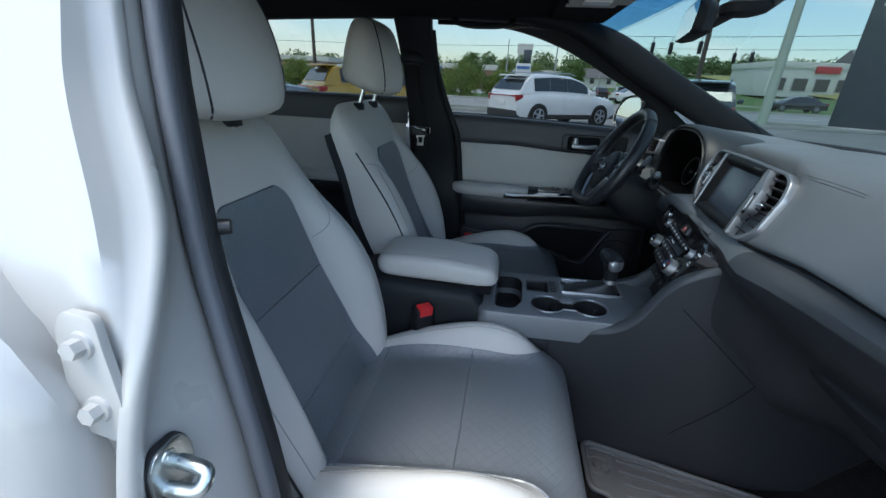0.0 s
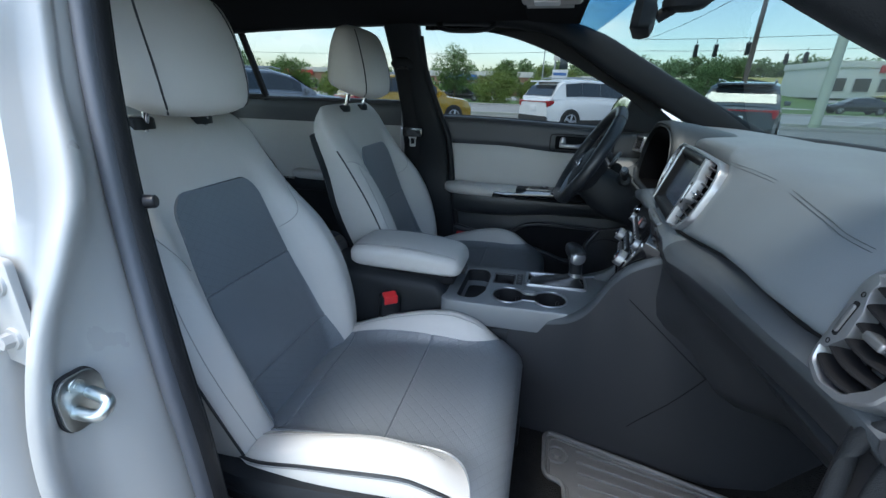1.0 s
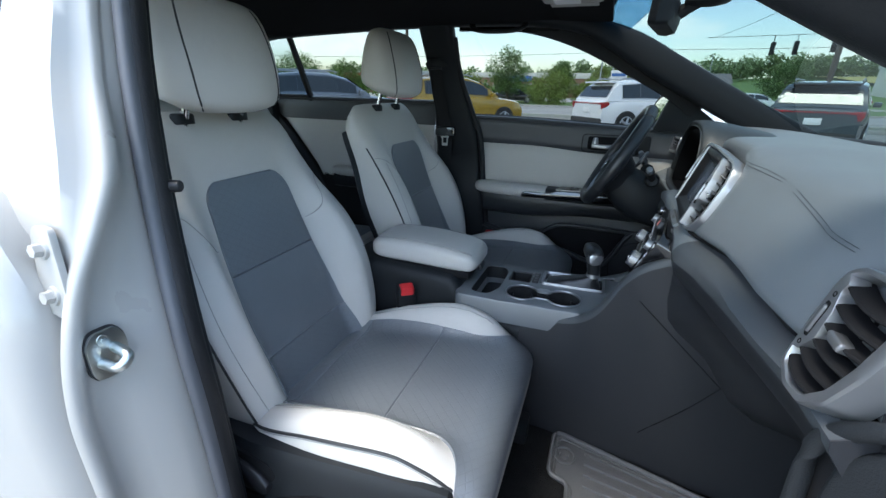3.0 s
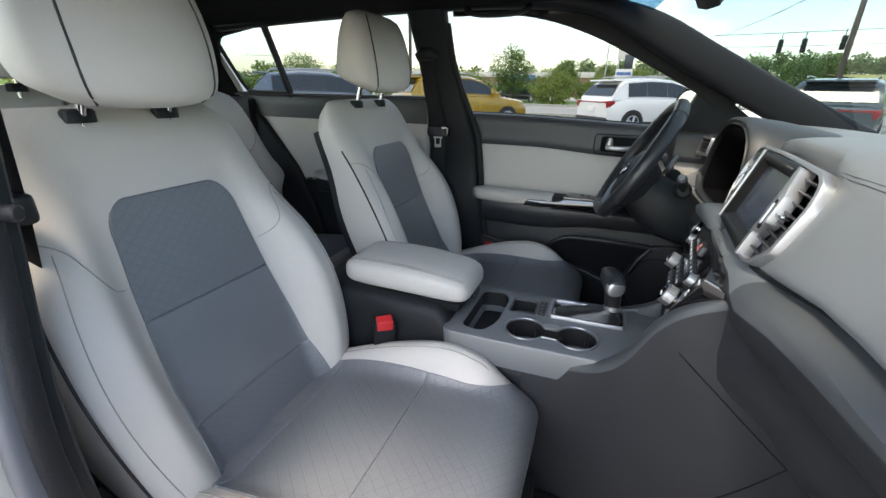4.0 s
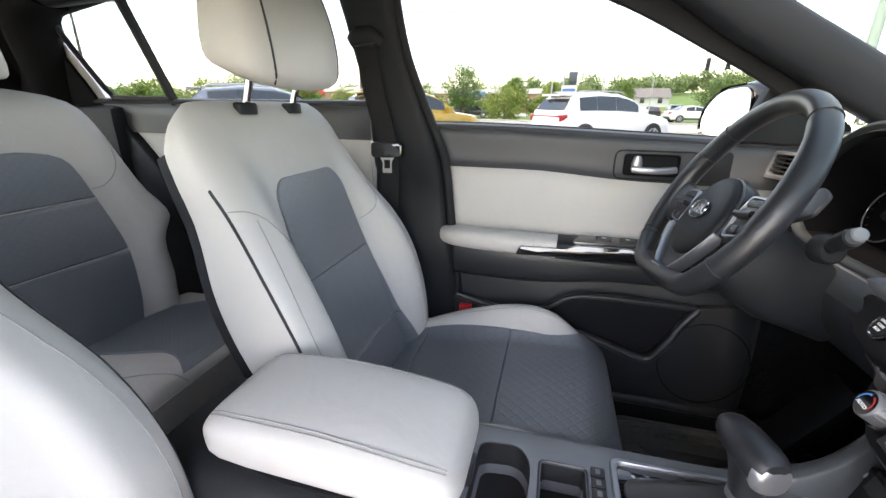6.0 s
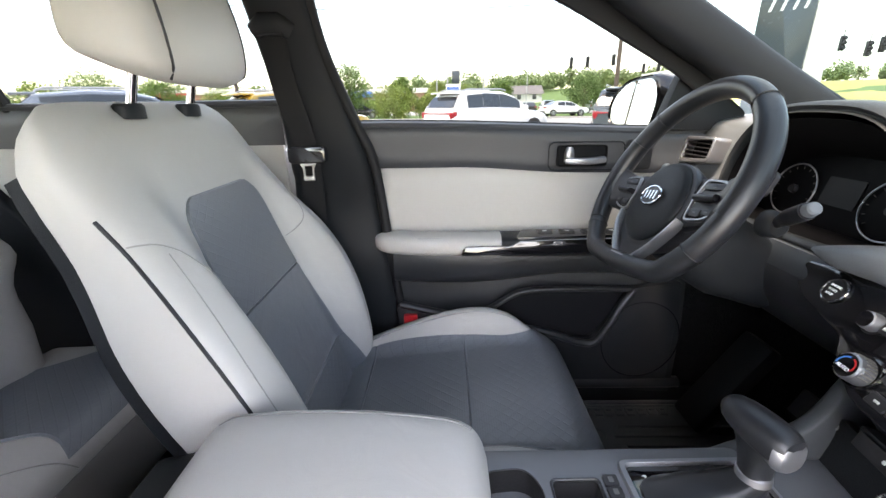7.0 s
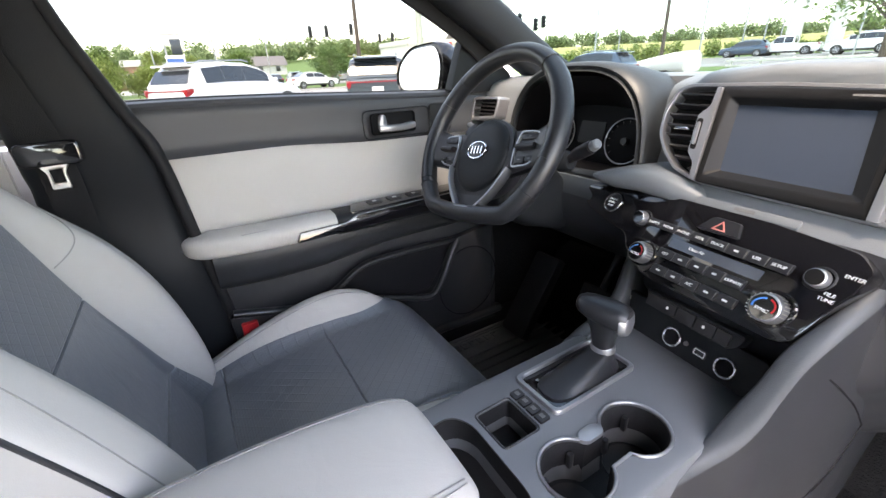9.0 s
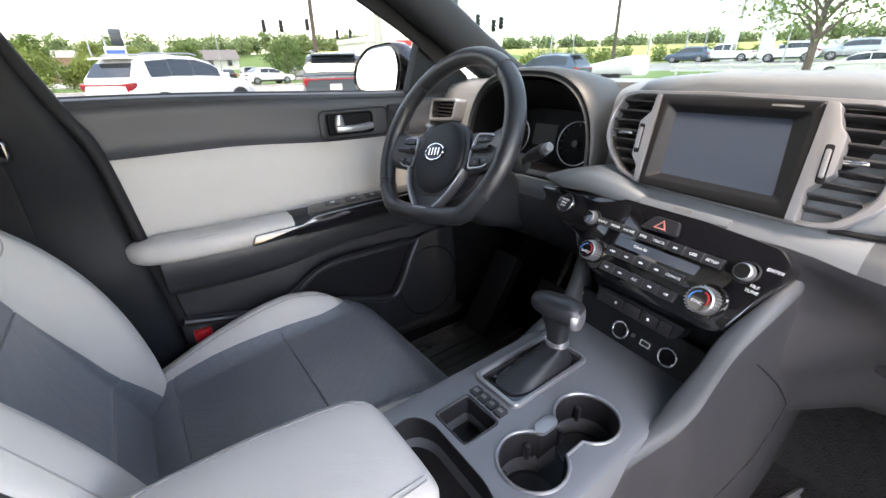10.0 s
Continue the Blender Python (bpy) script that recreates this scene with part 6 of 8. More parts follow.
part("spoke_plate", slab(rounded([(-0.022, -0.132), (0.022, -0.132), (0.019, -0.152), (-0.019, -0.152)], 0.004), at(WF, 0, 0, 0.014), 0.014, 0.002), SATIN, wheel, "satin silver plate on the lower spoke")
part("plate_mark", slab(rect(-0.012, -0.146, 0.012, -0.140, 0.001), at(WF, 0, 0, 0.0145), 0.0006, 0), SATIN_D, wheel)
for a in (49, 131, -33.5, -146.5):
    part("rim_joint", tube([WF @ Vector(((0.175 + 0.0172 * math.cos(b)) * math.cos(radians(a)), (0.175 + 0.0172 * math.cos(b)) * math.sin(radians(a)) * 0.98, 0.0180 * math.sin(b))) for b in span(0, 2 * math.pi, 20)[:-1]], 0.0011, 5, closed=True), PIPING, wheel, "dark joint in the leather rim")


# ---- driver's door ----
door = thing("driver_door", "closed car door with black upper trim and light grey padding", "car door", (0.1, 0.74, 0.4))


def door_y(x, z):
    """Inner face of the door trim."""
    y = 0.722 - 0.035 * step(0.25, 0.62, x)
    y += 0.008 * step(1.02, 1.10, z) - 0.018 * step(0.80, 0.60, z)
    return y


def belt_z(x):
    return 1.163 - 0.022 * step(-0.2, 0.6, x)


def door_patch(name, zlo, zhi, x0, x1, material, out=0.0, label="", parent=None, nx=24, nz=10, roll=0.0):
    def f(u, v, o):
        x = x0 + (x1 - x0) * u
        z = zlo(x) + (zhi(x) - zlo(x)) * v
        r = roll * (step(0.78, 1.0, v) ** 2 + step(0.22, 0.0, v) ** 2)
        return Vector((x, door_y(x, z) - out + r - o, z))
    return part(name, sheet(f, span(0, 1, nx), span(0, 1, nz), 0.012), material, parent or door, label)


door_patch("upper_trim", lambda x: 1.056 - 0.016 * step(0.0, 0.3, x), belt_z, -0.235, 0.60, SOFT_D, 0.014, "black soft upper door trim", roll=0.012)
part("belt_ledge", sweep([(x, door_y(x, 1.16) + 0.022, belt_z(x) - 0.004) for x in span(-0.25, 0.60, 12)], ring2(0.034, 0.010, 12, 3)), SOFT_D, door)
part("window_seal", sweep([(x, door_y(x, 1.16) + 0.03, belt_z(x) + 0.004) for x in span(-0.25, 0.60, 12)], ring2(0.012, 0.005, 8)), RUBBER, door)
door_patch("padded_panel", lambda x: 0.872, lambda x: 1.054 - 0.016 * step(0.0, 0.3, x), -0.228, 0.58, LIGHT, 0.0, "light grey leather door padding", roll=0.008)
door_patch("lower_panel", lambda x: 0.42, lambda x: 0.876, -0.205, 0.60, DOORLOW, 0.004, "black plastic lower door panel")
def arm_section(f):
    return ring2(0.036 + 0.007 * step(0.0, 0.25, f), 0.021 + 0.005 * step(0.0, 0.25, f), 20, 3)


part("armrest", sweep(smooth_path([(-0.178, 0.712, 0.872), (-0.168, 0.690, 0.874), (-0.10, 0.672, 0.875), (0.0, 0.664, 0.875), (0.05, 0.663, 0.875), (0.105, 0.662, 0.875)], 6), arm_section), LIGHT, door, "light grey leather door armrest")
part("arm_front", sweep([(0.103, 0.662, 0.874), (0.25, 0.663, 0.873), (0.36, 0.668, 0.872), (0.50, 0.69, 0.872)], ring2(0.043, 0.026, 20, 3.5)), PLASTIC, door, "black front section of the door armrest")
part("arm_stitching", tube([(x, 0.636, 0.8965) for x in span(-0.10, 0.10, 12)], 0.0010, 5), STITCH, door)
part("arm_bolster", sweep([(x, 0.688, 0.822 + 0.014 * step(0.0, 0.3, x)) for x in span(-0.165, 0.50, 16)], lambda f: ring2(0.042 * (0.55 + 0.45 * math.sin(math.pi * min(0.5, 0.12 + 1.4 * f))), 0.040 + 0.020 * math.sin(math.pi * min(0.85, 0.25 + f)), 20, 2.6)), DOORLOW, door, "black lower armrest moulding")
sw_m = plane_frame((0.16, 0.640, 0.8805), (1, 0, 0), (0, 1, 0.05))
sw = part("switch_panel", slab(rounded([(-0.022, -0.012), (0.30, 0.004), (0.30, 0.055), (0.0, 0.050)], 0.008), at(sw_m, 0, 0, 0.020), 0.012, 0.003), GLOSS, door, "gloss black window switch panel")
part("gloss_strip", slab(rounded([(-0.155, -0.022), (0.30, -0.018), (0.30, 0.016), (-0.01, 0.014), (-0.035, 0.002), (-0.145, 0.0)], 0.005), plane_frame((0.16, 0.6145, 0.882), (1, 0.03, 0), (0, 0.12, 1)), 0.012, 0.003), GLOSS, door, "gloss black strip on the armrest")
part("silver_line", tube([(0.012, 0.6135, 0.879), (0.120, 0.6135, 0.881), (0.150, 0.615, 0.894), (0.30, 0.620, 0.897), (0.45, 0.626, 0.897)], 0.0009, 6), SATIN, door)
for i in range(4):
    x, y = 0.055 + (i % 2) * 0.055 + (0.11 if i > 1 else 0), 0.026
    b = part("window_switch", slab(rect(x - 0.018, y - 0.013, x + 0.018, y + 0.013, 0.004), at(sw_m, 0, 0, 0.0235), 0.006, 0.002), BUTTON, sw)
    part("switch_tip", slab(rect(x - 0.005, y - 0.004, x + 0.005, y + 0.003, 0.001), at(sw_m, 0, 0, 0.0238), 0.0006, 0), PRINT, b)
# inner handle
HF = plane_frame((0.30, 0.690, 1.084), (1, 0, 0), (0, 0.05, 1)) @ Matrix.Scale(0.82, 4)
hp = part("handle_recess", loft([[at(HF, 0, 0, z) @ Vector((x * q, y * q, 0)) for x, y in rect(-0.072, -0.030, 0.072, 0.030, 0.012)] for z, q in ((-0.004, 1.04), (0.002, 1.0), (-0.003, 0.94), (-0.022, 0.88))], cap=True), MATTE, door, "black handle recess")
part("door_handle", sweep(smooth_path([HF @ Vector(p) for p in ((-0.050, -0.012, 0.006), (-0.020, -0.014, 0.013), (0.02, -0.014, 0.013), (0.062, -0.010, 0.004))], 5), ring2(0.011, 0.008, 12, 3), up=(0, 0, 1)), SATIN, hp, "satin silver door handle")
part("handle_root", loft([[HF @ Vector((-0.040 + a, y, 0.004 + b)) for a, b in ring2(w, 0.009, 14)] for y, w in ((-0.016, 0.014), (0.004, 0.015), (0.022, 0.011), (0.026, 0.006))]), SATIN, hp)
part("handle_surround", tube([HF @ Vector((x, y, 0.004)) for x, y in rect(-0.10, -0.040, 0.12, 0.040, 0.02)], 0.002, 6, closed=True), PLASTIC, hp)
part("speaker_grille", slab(rect(-0.025, -0.036, 0.035, 0.036, 0.012), plane_frame((0.43, 0.690, 1.085), (1, -0.1, 0), (0, 0.05, 1)), 0.01, 0.004), PLASTIC, door)
# map pocket and speaker
pk = rounded([(0.045, 0.668), (0.10, 0.695), (0.15, 0.728), (0.19, 0.738), (0.44, 0.740), (0.425, 0.69), (0.395, 0.64), (0.365, 0.598), (0.33, 0.594), (0.22, 0.622), (0.10, 0.648)], 0.018)
PM = Matrix(((1, 0, 0, 0), (0, 0, -1, 0.676), (0, 1, 0, 0), (0, 0, 0, 1)))
# flat black sheet stands in for the shade inside the pocket
part("pocket_shade_sheet", slab(pk, PM @ Matrix.Translation((0, 0, -0.006)), 0.004, 0), MATTE, door, "flat black sheet for the shade inside the map pocket")
part("pocket_brow", sweep(smooth_path([(0.03, 0.672, 0.664), (0.09, 0.668, 0.694), (0.15, 0.665, 0.733), (0.20, 0.664, 0.744), (0.30, 0.664, 0.746), (0.45, 0.664, 0.744)], 6), ring2(0.010, 0.007, 12, 2.5)), DOORLOW, door, "black moulded upper pocket edge")
part("pocket_lip", sweep(smooth_path([(-0.155, 0.672, 0.702), (0.05, 0.662, 0.657), (0.22, 0.654, 0.628), (0.32, 0.650, 0.596), (0.365, 0.650, 0.596), (0.398, 0.651, 0.645), (0.425, 0.654, 0.70), (0.455, 0.660, 0.742)], 8), ring2(0.011, 0.009, 12, 2.5)), DOORLOW, door, "black moulded pocket edge")
part("pocket_front", slab(rounded([(-0.165, 0.700), (0.05, 0.655), (0.22, 0.625), (0.32, 0.592), (0.365, 0.592), (0.40, 0.645), (0.43, 0.705), (0.455, 0.745), (0.585, 0.76), (0.585, 0.44), (-0.15, 0.44)], 0.012), PM @ Matrix.Translation((0, 0, 0.012)), 0.02, 0.006), DOORLOW, door, "black plastic lower pocket wall")
part("speaker_seam", tube([PM @ Vector((0.495 + 0.105 * math.cos(a), 0.590 + 0.115 * math.sin(a), 0.0122)) for a in span(0, 2 * math.pi, 48)[:-1]], 0.0016, 6, closed=True), MATTE, door, "round seam of the door loudspeaker cover")
part("door_foot", sweep([(x, 0.668, 0.452) for x in span(-0.12, 0.62, 10)], ring2(0.016, 0.014, 12, 2.6)), DOORLOW, door, "black rounded lower door edge")
part("reflector", box((-0.146, 0.652, 0.600), (-0.110, 0.672, 0.678), 0.005), RED, door, "red door reflector")
part("sail_trim", slab(rounded([(0.46, 1.145), (0.50, 1.265), (0.545, 1.265), (0.66, 1.18), (0.66, 1.135)], 0.010), PM @ Matrix.Translation((0, 0, 0.0)), 0.03, 0.005), PLASTIC, door, "black plastic mirror triangle trim")
part("outer_skin", box((-0.24, 0.79, 0.35), (0.85, 0.82, 1.10), 0.02), WHITE, door, "white painted outer door skin")
part("window_frame_bar", sweep([(-0.285, 0.745, 1.15), (-0.315, 0.69, 1.31), (-0.34, 0.64, 1.45), (-0.35, 0.625, 1.50)], ring2(0.012, 0.010, 8, 3)), RUBBER, door)

# door mirror
mir = thing("door_mirror", "black and white door mirror with a bright mirror glass", "side mirror", (0.62, 0.86, 1.14))
MF = plane_frame((0.507, 0.910, 1.195), (0.28, -0.96, 0), (0.10, 0, 0.99))
mo = [(x, y) for x, y in rounded([(-0.100, -0.055), (0.085, -0.075), (0.100, 0.02), (0.075, 0.080), (-0.045, 0.070), (-0.105, 0.015)], 0.035, 5)]
part("housing", loft([[at(MF, 0, 0, z) @ Vector((x * q, y * q, 0)) for x, y in mo] for z, q in ((0.004, 0.96), (0.010, 1.0), (-0.005, 1.06), (-0.04, 1.08), (-0.08, 0.95), (-0.11, 0.6), (-0.115, 0.2))]), GLOSS, mir, "gloss black mirror housing")
part("mirror_glass", slab([(x * 0.87, y * 0.87) for x, y in mo], at(MF, 0, 0, 0.0105), 0.004, 0), MIRROR, mir, "bright mirror glass")
part("mirror_arm", sweep([(0.60, 0.74, 1.13), (0.59, 0.80, 1.125), (0.56, 0.86, 1.14)], ring2(0.035, 0.016, 12, 3)), GLOSS, mir)

# ---- rear door, left ----
rdoor = thing("rear_door", "closed rear car door with black and light grey trim", "car door", (-0.8, 0.74, 0.4))
part("upper_trim", sheet(lambda u, v, o: Vector((u, 0.708 + 0.012 * step(0.7, 1, v) - o, 1.118 + 0.102 * v)), span(-1.36, -0.42, 14), span(0, 1, 6), 0.012), SOFT_D, rdoor, "black soft upper trim")
part("ledge", sweep([(x, 0.738, 1.214) for x in span(-1.40, -0.40, 10)], ring2(0.032, 0.010, 10, 3)), SOFT_D, rdoor)
part("padded_panel", sheet(lambda u, v, o: Vector((u, 0.722 - o, 0.84 + 0.280 * v)), span(-1.35, -0.43, 12), span(0, 1, 6), 0.012), LIGHT, rdoor, "light grey padded panel")
part("lower_panel", sheet(lambda u, v, o: Vector((u, 0.722 - o, 0.42 + 0.43 * v)), span(-1.10, -0.43, 8), span(0, 1, 6), 0.012), PLASTIC, rdoor)
part("armrest", sweep(smooth_path([(-0.95, 0.715, 0.875), (-0.90, 0.69, 0.878), (-0.7, 0.675, 0.88), (-0.52, 0.68, 0.88), (-0.45, 0.70, 0.88)], 5), ring2(0.034, 0.022, 16, 3)), LIGHT, rdoor, "light grey armrest")
part("switch_strip", box((-0.66, 0.640, 0.872), (-0.47, 0.66, 0.898), 0.005), GLOSS, rdoor, "gloss black switch strip")
part("arm_moulding", sweep([(x, 0.70, 0.835) for x in span(-0.95, -0.45, 8)], ring2(0.034, 0.038, 14, 3)), PLASTIC, rdoor)
part("outer_skin", box((-1.2, 0.79, 0.35), (-0.26, 0.82, 1.10), 0.02), WHITE, rdoor)

# ---- right centre pillar, front door open ----
JAMB = [  # up the pillar: front inner edge x, y, outer flank y
    (0.28, -0.235, -0.735, -0.835), (0.60, -0.240, -0.735, -0.830), (0.80, -0.249, -0.733, -0.826), (0.90, -0.260, -0.731, -0.824), (1.00, -0.291, -0.711, -0.822), (1.10, -0.326, -0.685, -0.808), (1.20, -0.341, -0.670, -0.772), (1.30, -0.357, -0.650, -0.732), (1.40, -0.368, -0.628, -0.694), (1.50, -0.378, -0.602, -0.655), (1.56, -0.384, -0.585, -0.63)]


CREST = [(0.28, -0.855), (0.60, -0.858), (0.80, -0.860), (0.87, -0.858), (0.95, -0.845), (1.04, -0.815), (1.11, -0.774), (1.165, -0.738), (1.29, -0.690), (1.36, -0.672), (1.56, -0.612)]  # up the pillar: y of the pressed ridge


def jamb_ring(z):
    x, y, o = table(JAMB, z)
    k = step(1.30, 1.05, z)
    f = -0.284 * k + (x + 0.004) * (1 - k)
    c = table(CREST, z)[0]
    h = 1 - 0.4 * step(1.10, 1.30, z)
    pts = [(x - 0.03, y + 0.030), (x - 0.004, y + 0.012), (x, y), (x * 0.75 + f * 0.25 + 0.001, y * 0.75 + c * 0.25), (x * 0.45 + f * 0.55 - 0.001, y * 0.45 + c * 0.55), (f - 0.003, c + 0.024 * h), (f + 0.002, c + 0.014 * h), (f + 0.007 * h, c + 0.006), (f + 0.008 * h, c - 0.002), (f + 0.004 * h, c - 0.008), (f - 0.004, c - 0.010), (f - 0.009, (c - 0.006 + o) / 2), (f - 0.013, o + 0.003), (f - 0.030, o), (f - 0.060, o + 0.003), (f - 0.085, o - 0.004), (f - 0.13, o - 0.006), (f - 0.14, o + 0.01), (f - 0.12, y + 0.030)]
    return [Vector((p, q, z)) for p, q in pts]


jamb = solid("pillar_centre_right", loft([jamb_ring(z) for z in span(0.28, 1.56, 72)]), WHITE, "white painted centre pillar of the open front door", "pillar", angle=60)
solid("trim_pillar_right", loft([[Vector((table(JAMB, z)[0] - 0.055 + a, table(JAMB, z)[1] + 0.034 + b, z)) for a, b in ring2(0.062, 0.020, 20, 3.5)] for z in span(0.36, 1.52, 16)]), PLASTIC, "black plastic trim inside the centre pillar", "pillar trim")
seal_pts = [(table(JAMB, z)[0] + 0.013, table(JAMB, z)[1] + 0.014, z) for z in span(0.32, 1.52, 30)]
solid("trim_door_seal_pillar", sweep(seal_pts, ring2(0.017, 0.015, 16, 2.4), up=(1, 0.3, 0)), RUBBER, "black rubber door seal on the painted pillar", "door seal")
# lit side of the seal, added as a paler lip
lip_pts = [(x + 0.003, y - 0.014, z) for x, y, z in seal_pts]
solid("trim_door_seal_lip", sweep(lip_pts, ring2(0.015, 0.010, 14, 2.6), up=(1, 0.3, 0)), LIPRUB, "rubber lip of the door seal, greyed as if lit", "door seal")
st = thing("door_striker", "zinc steel door striker bolted to the white pillar", "door striker", (-0.245, -0.814, 0.95))
SM = plane_frame((-0.277, -0.810, 0.938), (0.05, 1, 0), (0.02, 0.0, 1)) @ Matrix.Scale(0.95, 4)
part("gasket", slab(rounded([(-0.021, -0.0375), (0.015, -0.0375), (0.0255, -0.019), (0.0255, 0.019), (0.015, 0.0375), (-0.017, 0.0375), (-0.0275, 0.021), (-0.0275, -0.023)], 0.010), at(SM, 0, 0, 0.001), 0.006, 0.001), RUBBER, st, "thin dark gasket under the striker plate")
part("base_plate", slab(rounded([(-0.020, -0.036), (0.014, -0.036), (0.024, -0.018), (0.024, 0.018), (0.014, 0.036), (-0.016, 0.036), (-0.026, 0.020), (-0.026, -0.022)], 0.008), at(SM, 0, 0, 0.005), 0.004, 0.0015), ZINC, st)
part("striker_bar", tube(smooth_path([SM @ Vector(p) for p in ((-0.012, -0.011, 0.0), (-0.010, -0.010, 0.026), (-0.008, -0.008, 0.035), (-0.003, -0.004, 0.039), (0.004, 0.002, 0.037), (0.006, 0.005, 0.028), (0.007, 0.006, 0.0))], 6), 0.0070, 12), ZINC, st, "bright steel striker loop")
for x, y in ((-0.004, 0.023), (-0.002, -0.023)):
    part("striker_screw", join(rod(SM @ Vector((x, y, 0.003)), SM @ Vector((x, y, 0.0065)), 0.0085, 0.0075, 18), rod(SM @ Vector((x, y, 0.006)), SM @ Vector((x, y, 0.0075)), 0.004, 0.0035, 6)), ZINC, st, "zinc screw head")
hg = thing("hinge", "white painted hinge plate with two hexagon bolts", "hinge", (-0.345, -0.84, 1.05))
HM = plane_frame((-0.310, -0.819, 1.051), (1, 0.0, 0), (0.02, 0.12, 1))
part("hinge_plate", slab(rounded([(-0.024, -0.052), (0.020, -0.060), (0.028, -0.040), (0.014, 0.030), (0.010, 0.056), (-0.020, 0.058), (-0.028, 0.040)], 0.008), at(HM, 0, 0, 0.008), 0.008, 0.002), WHITE, hg)
for x, y in ((-0.004, 0.030), (0.002, -0.028)):
    part("bolt", join(rod(HM @ Vector((x, y, 0.008)), HM @ Vector((x, y, 0.011)), 0.0125, 0.0115, 20), rod(HM @ Vector((x, y, 0.011)), HM @ Vector((x, y, 0.020)), 0.0085, 0.008, 6)), WHITE, hg, "white painted hexagon bolt")

# rear right door seen edge on
rr = thing("rear_door_right", "white painted rear car door beside the pillar", "car door", (-0.8, -0.85, 0.4))
part("door_skin", loft([[Vector((x0, -0.845, z)), Vector((x0 - 0.012, -0.875 - bul, z)), Vector((x0 - 0.035, -0.893 - bul, z)), Vector((-0.8, -0.905 - bul, z)), Vector((-1.25, -0.895 - bul, z)), Vector((-1.25, -0.79, z)), Vector((x0 - 0.02, -0.79, z))] for z, x0, bul in ((0.32, -0.300, -0.03), (0.5, -0.298, -0.005), (0.7, -0.300, 0.004), (0.85, -0.302, 0.004), (0.95, -0.306, 0.0), (1.03, -0.322, -0.008), (1.09, -0.350, -0.018), (1.135, -0.385, -0.035), (1.155, -0.43, -0.055))]), WHITE, rr, "white painted door skin", angle=50)
part("trim_panel", sheet(lambda u, v, o: Vector((u, -0.72 + o, 0.42 + 0.74 * v)), span(-1.2, -0.43, 6), span(0, 1, 6), 0.03), PLASTIC, rr)
part("window_frame", sweep([(-0.45, -0.80, 1.14), (-0.475, -0.735, 1.28), (-0.49, -0.69, 1.42), (-0.50, -0.65, 1.52)], ring2(0.02, 0.012, 8, 3)), GLOSS, rr)
solid("body_quarter_right", box((-1.75, -0.90, 0.30), (-1.25, -0.79, 1.14), 0.03), WHITE, "white painted rear quarter of the car body", "car body")
solid("body_quarter_left", box((-1.75, 0.79, 0.30), (-1.2, 0.90, 1.14), 0.03), WHITE, "white painted rear quarter of the car body", "car body")
for s, nm in ((1, "left"), (-1, "right")):
    solid("body_fender_" + nm, box((0.88, min(0.74 * s, 0.90 * s), 0.35), (1.95, max(0.74 * s, 0.90 * s), 1.04), 0.05), WHITE, "white painted front wing of the car", "car body")
solid("body_pillar_right", sweep(smooth_path([(-0.30, -0.665, 1.610), (0.05, -0.675, 1.570), (0.24, -0.690, 1.495), (0.382, -0.722, 1.412), (0.450, -0.733, 1.376), (0.62, -0.765, 1.281), (0.90, -0.80, 1.12)], 6), ring2(0.026, 0.034, 16, 3)), WHITE, "white painted windscreen pillar over the open door", "car body")
solid("body_sill_right", box((-0.40, -0.86, 0.24), (0.88, -0.72, 0.36), 0.03), WHITE, "white painted door sill", "car body")
# passenger belt, hanging by the pillar
pb = thing("seat_belt", "black passenger seat belt running down the pillar", "seat belt", (-0.3, -0.66, 0.5), "front seat belts")
part("webbing", sweep(smooth_path([(-0.41, -0.590, 1.40), (-0.405, -0.60, 1.25), (-0.425, -0.60, 1.09), (-0.47, -0.60, 0.90), (-0.52, -0.60, 0.69), (-0.55, -0.60, 0.45)], 5), ring2(0.0245, 0.0013, 10, 4), up=(0.3, -1, 0)), WEB, pb)
part("tongue", box((-0.455, -0.612, 1.085), (-0.390, -0.586, 1.125), 0.010, 3), BUTTON, pb)
part("stop_button", rod((-0.318, -0.655, 1.125), (-0.296, -0.645, 1.125), 0.010, 0.009, 18, 0.002), BUTTON, pb)

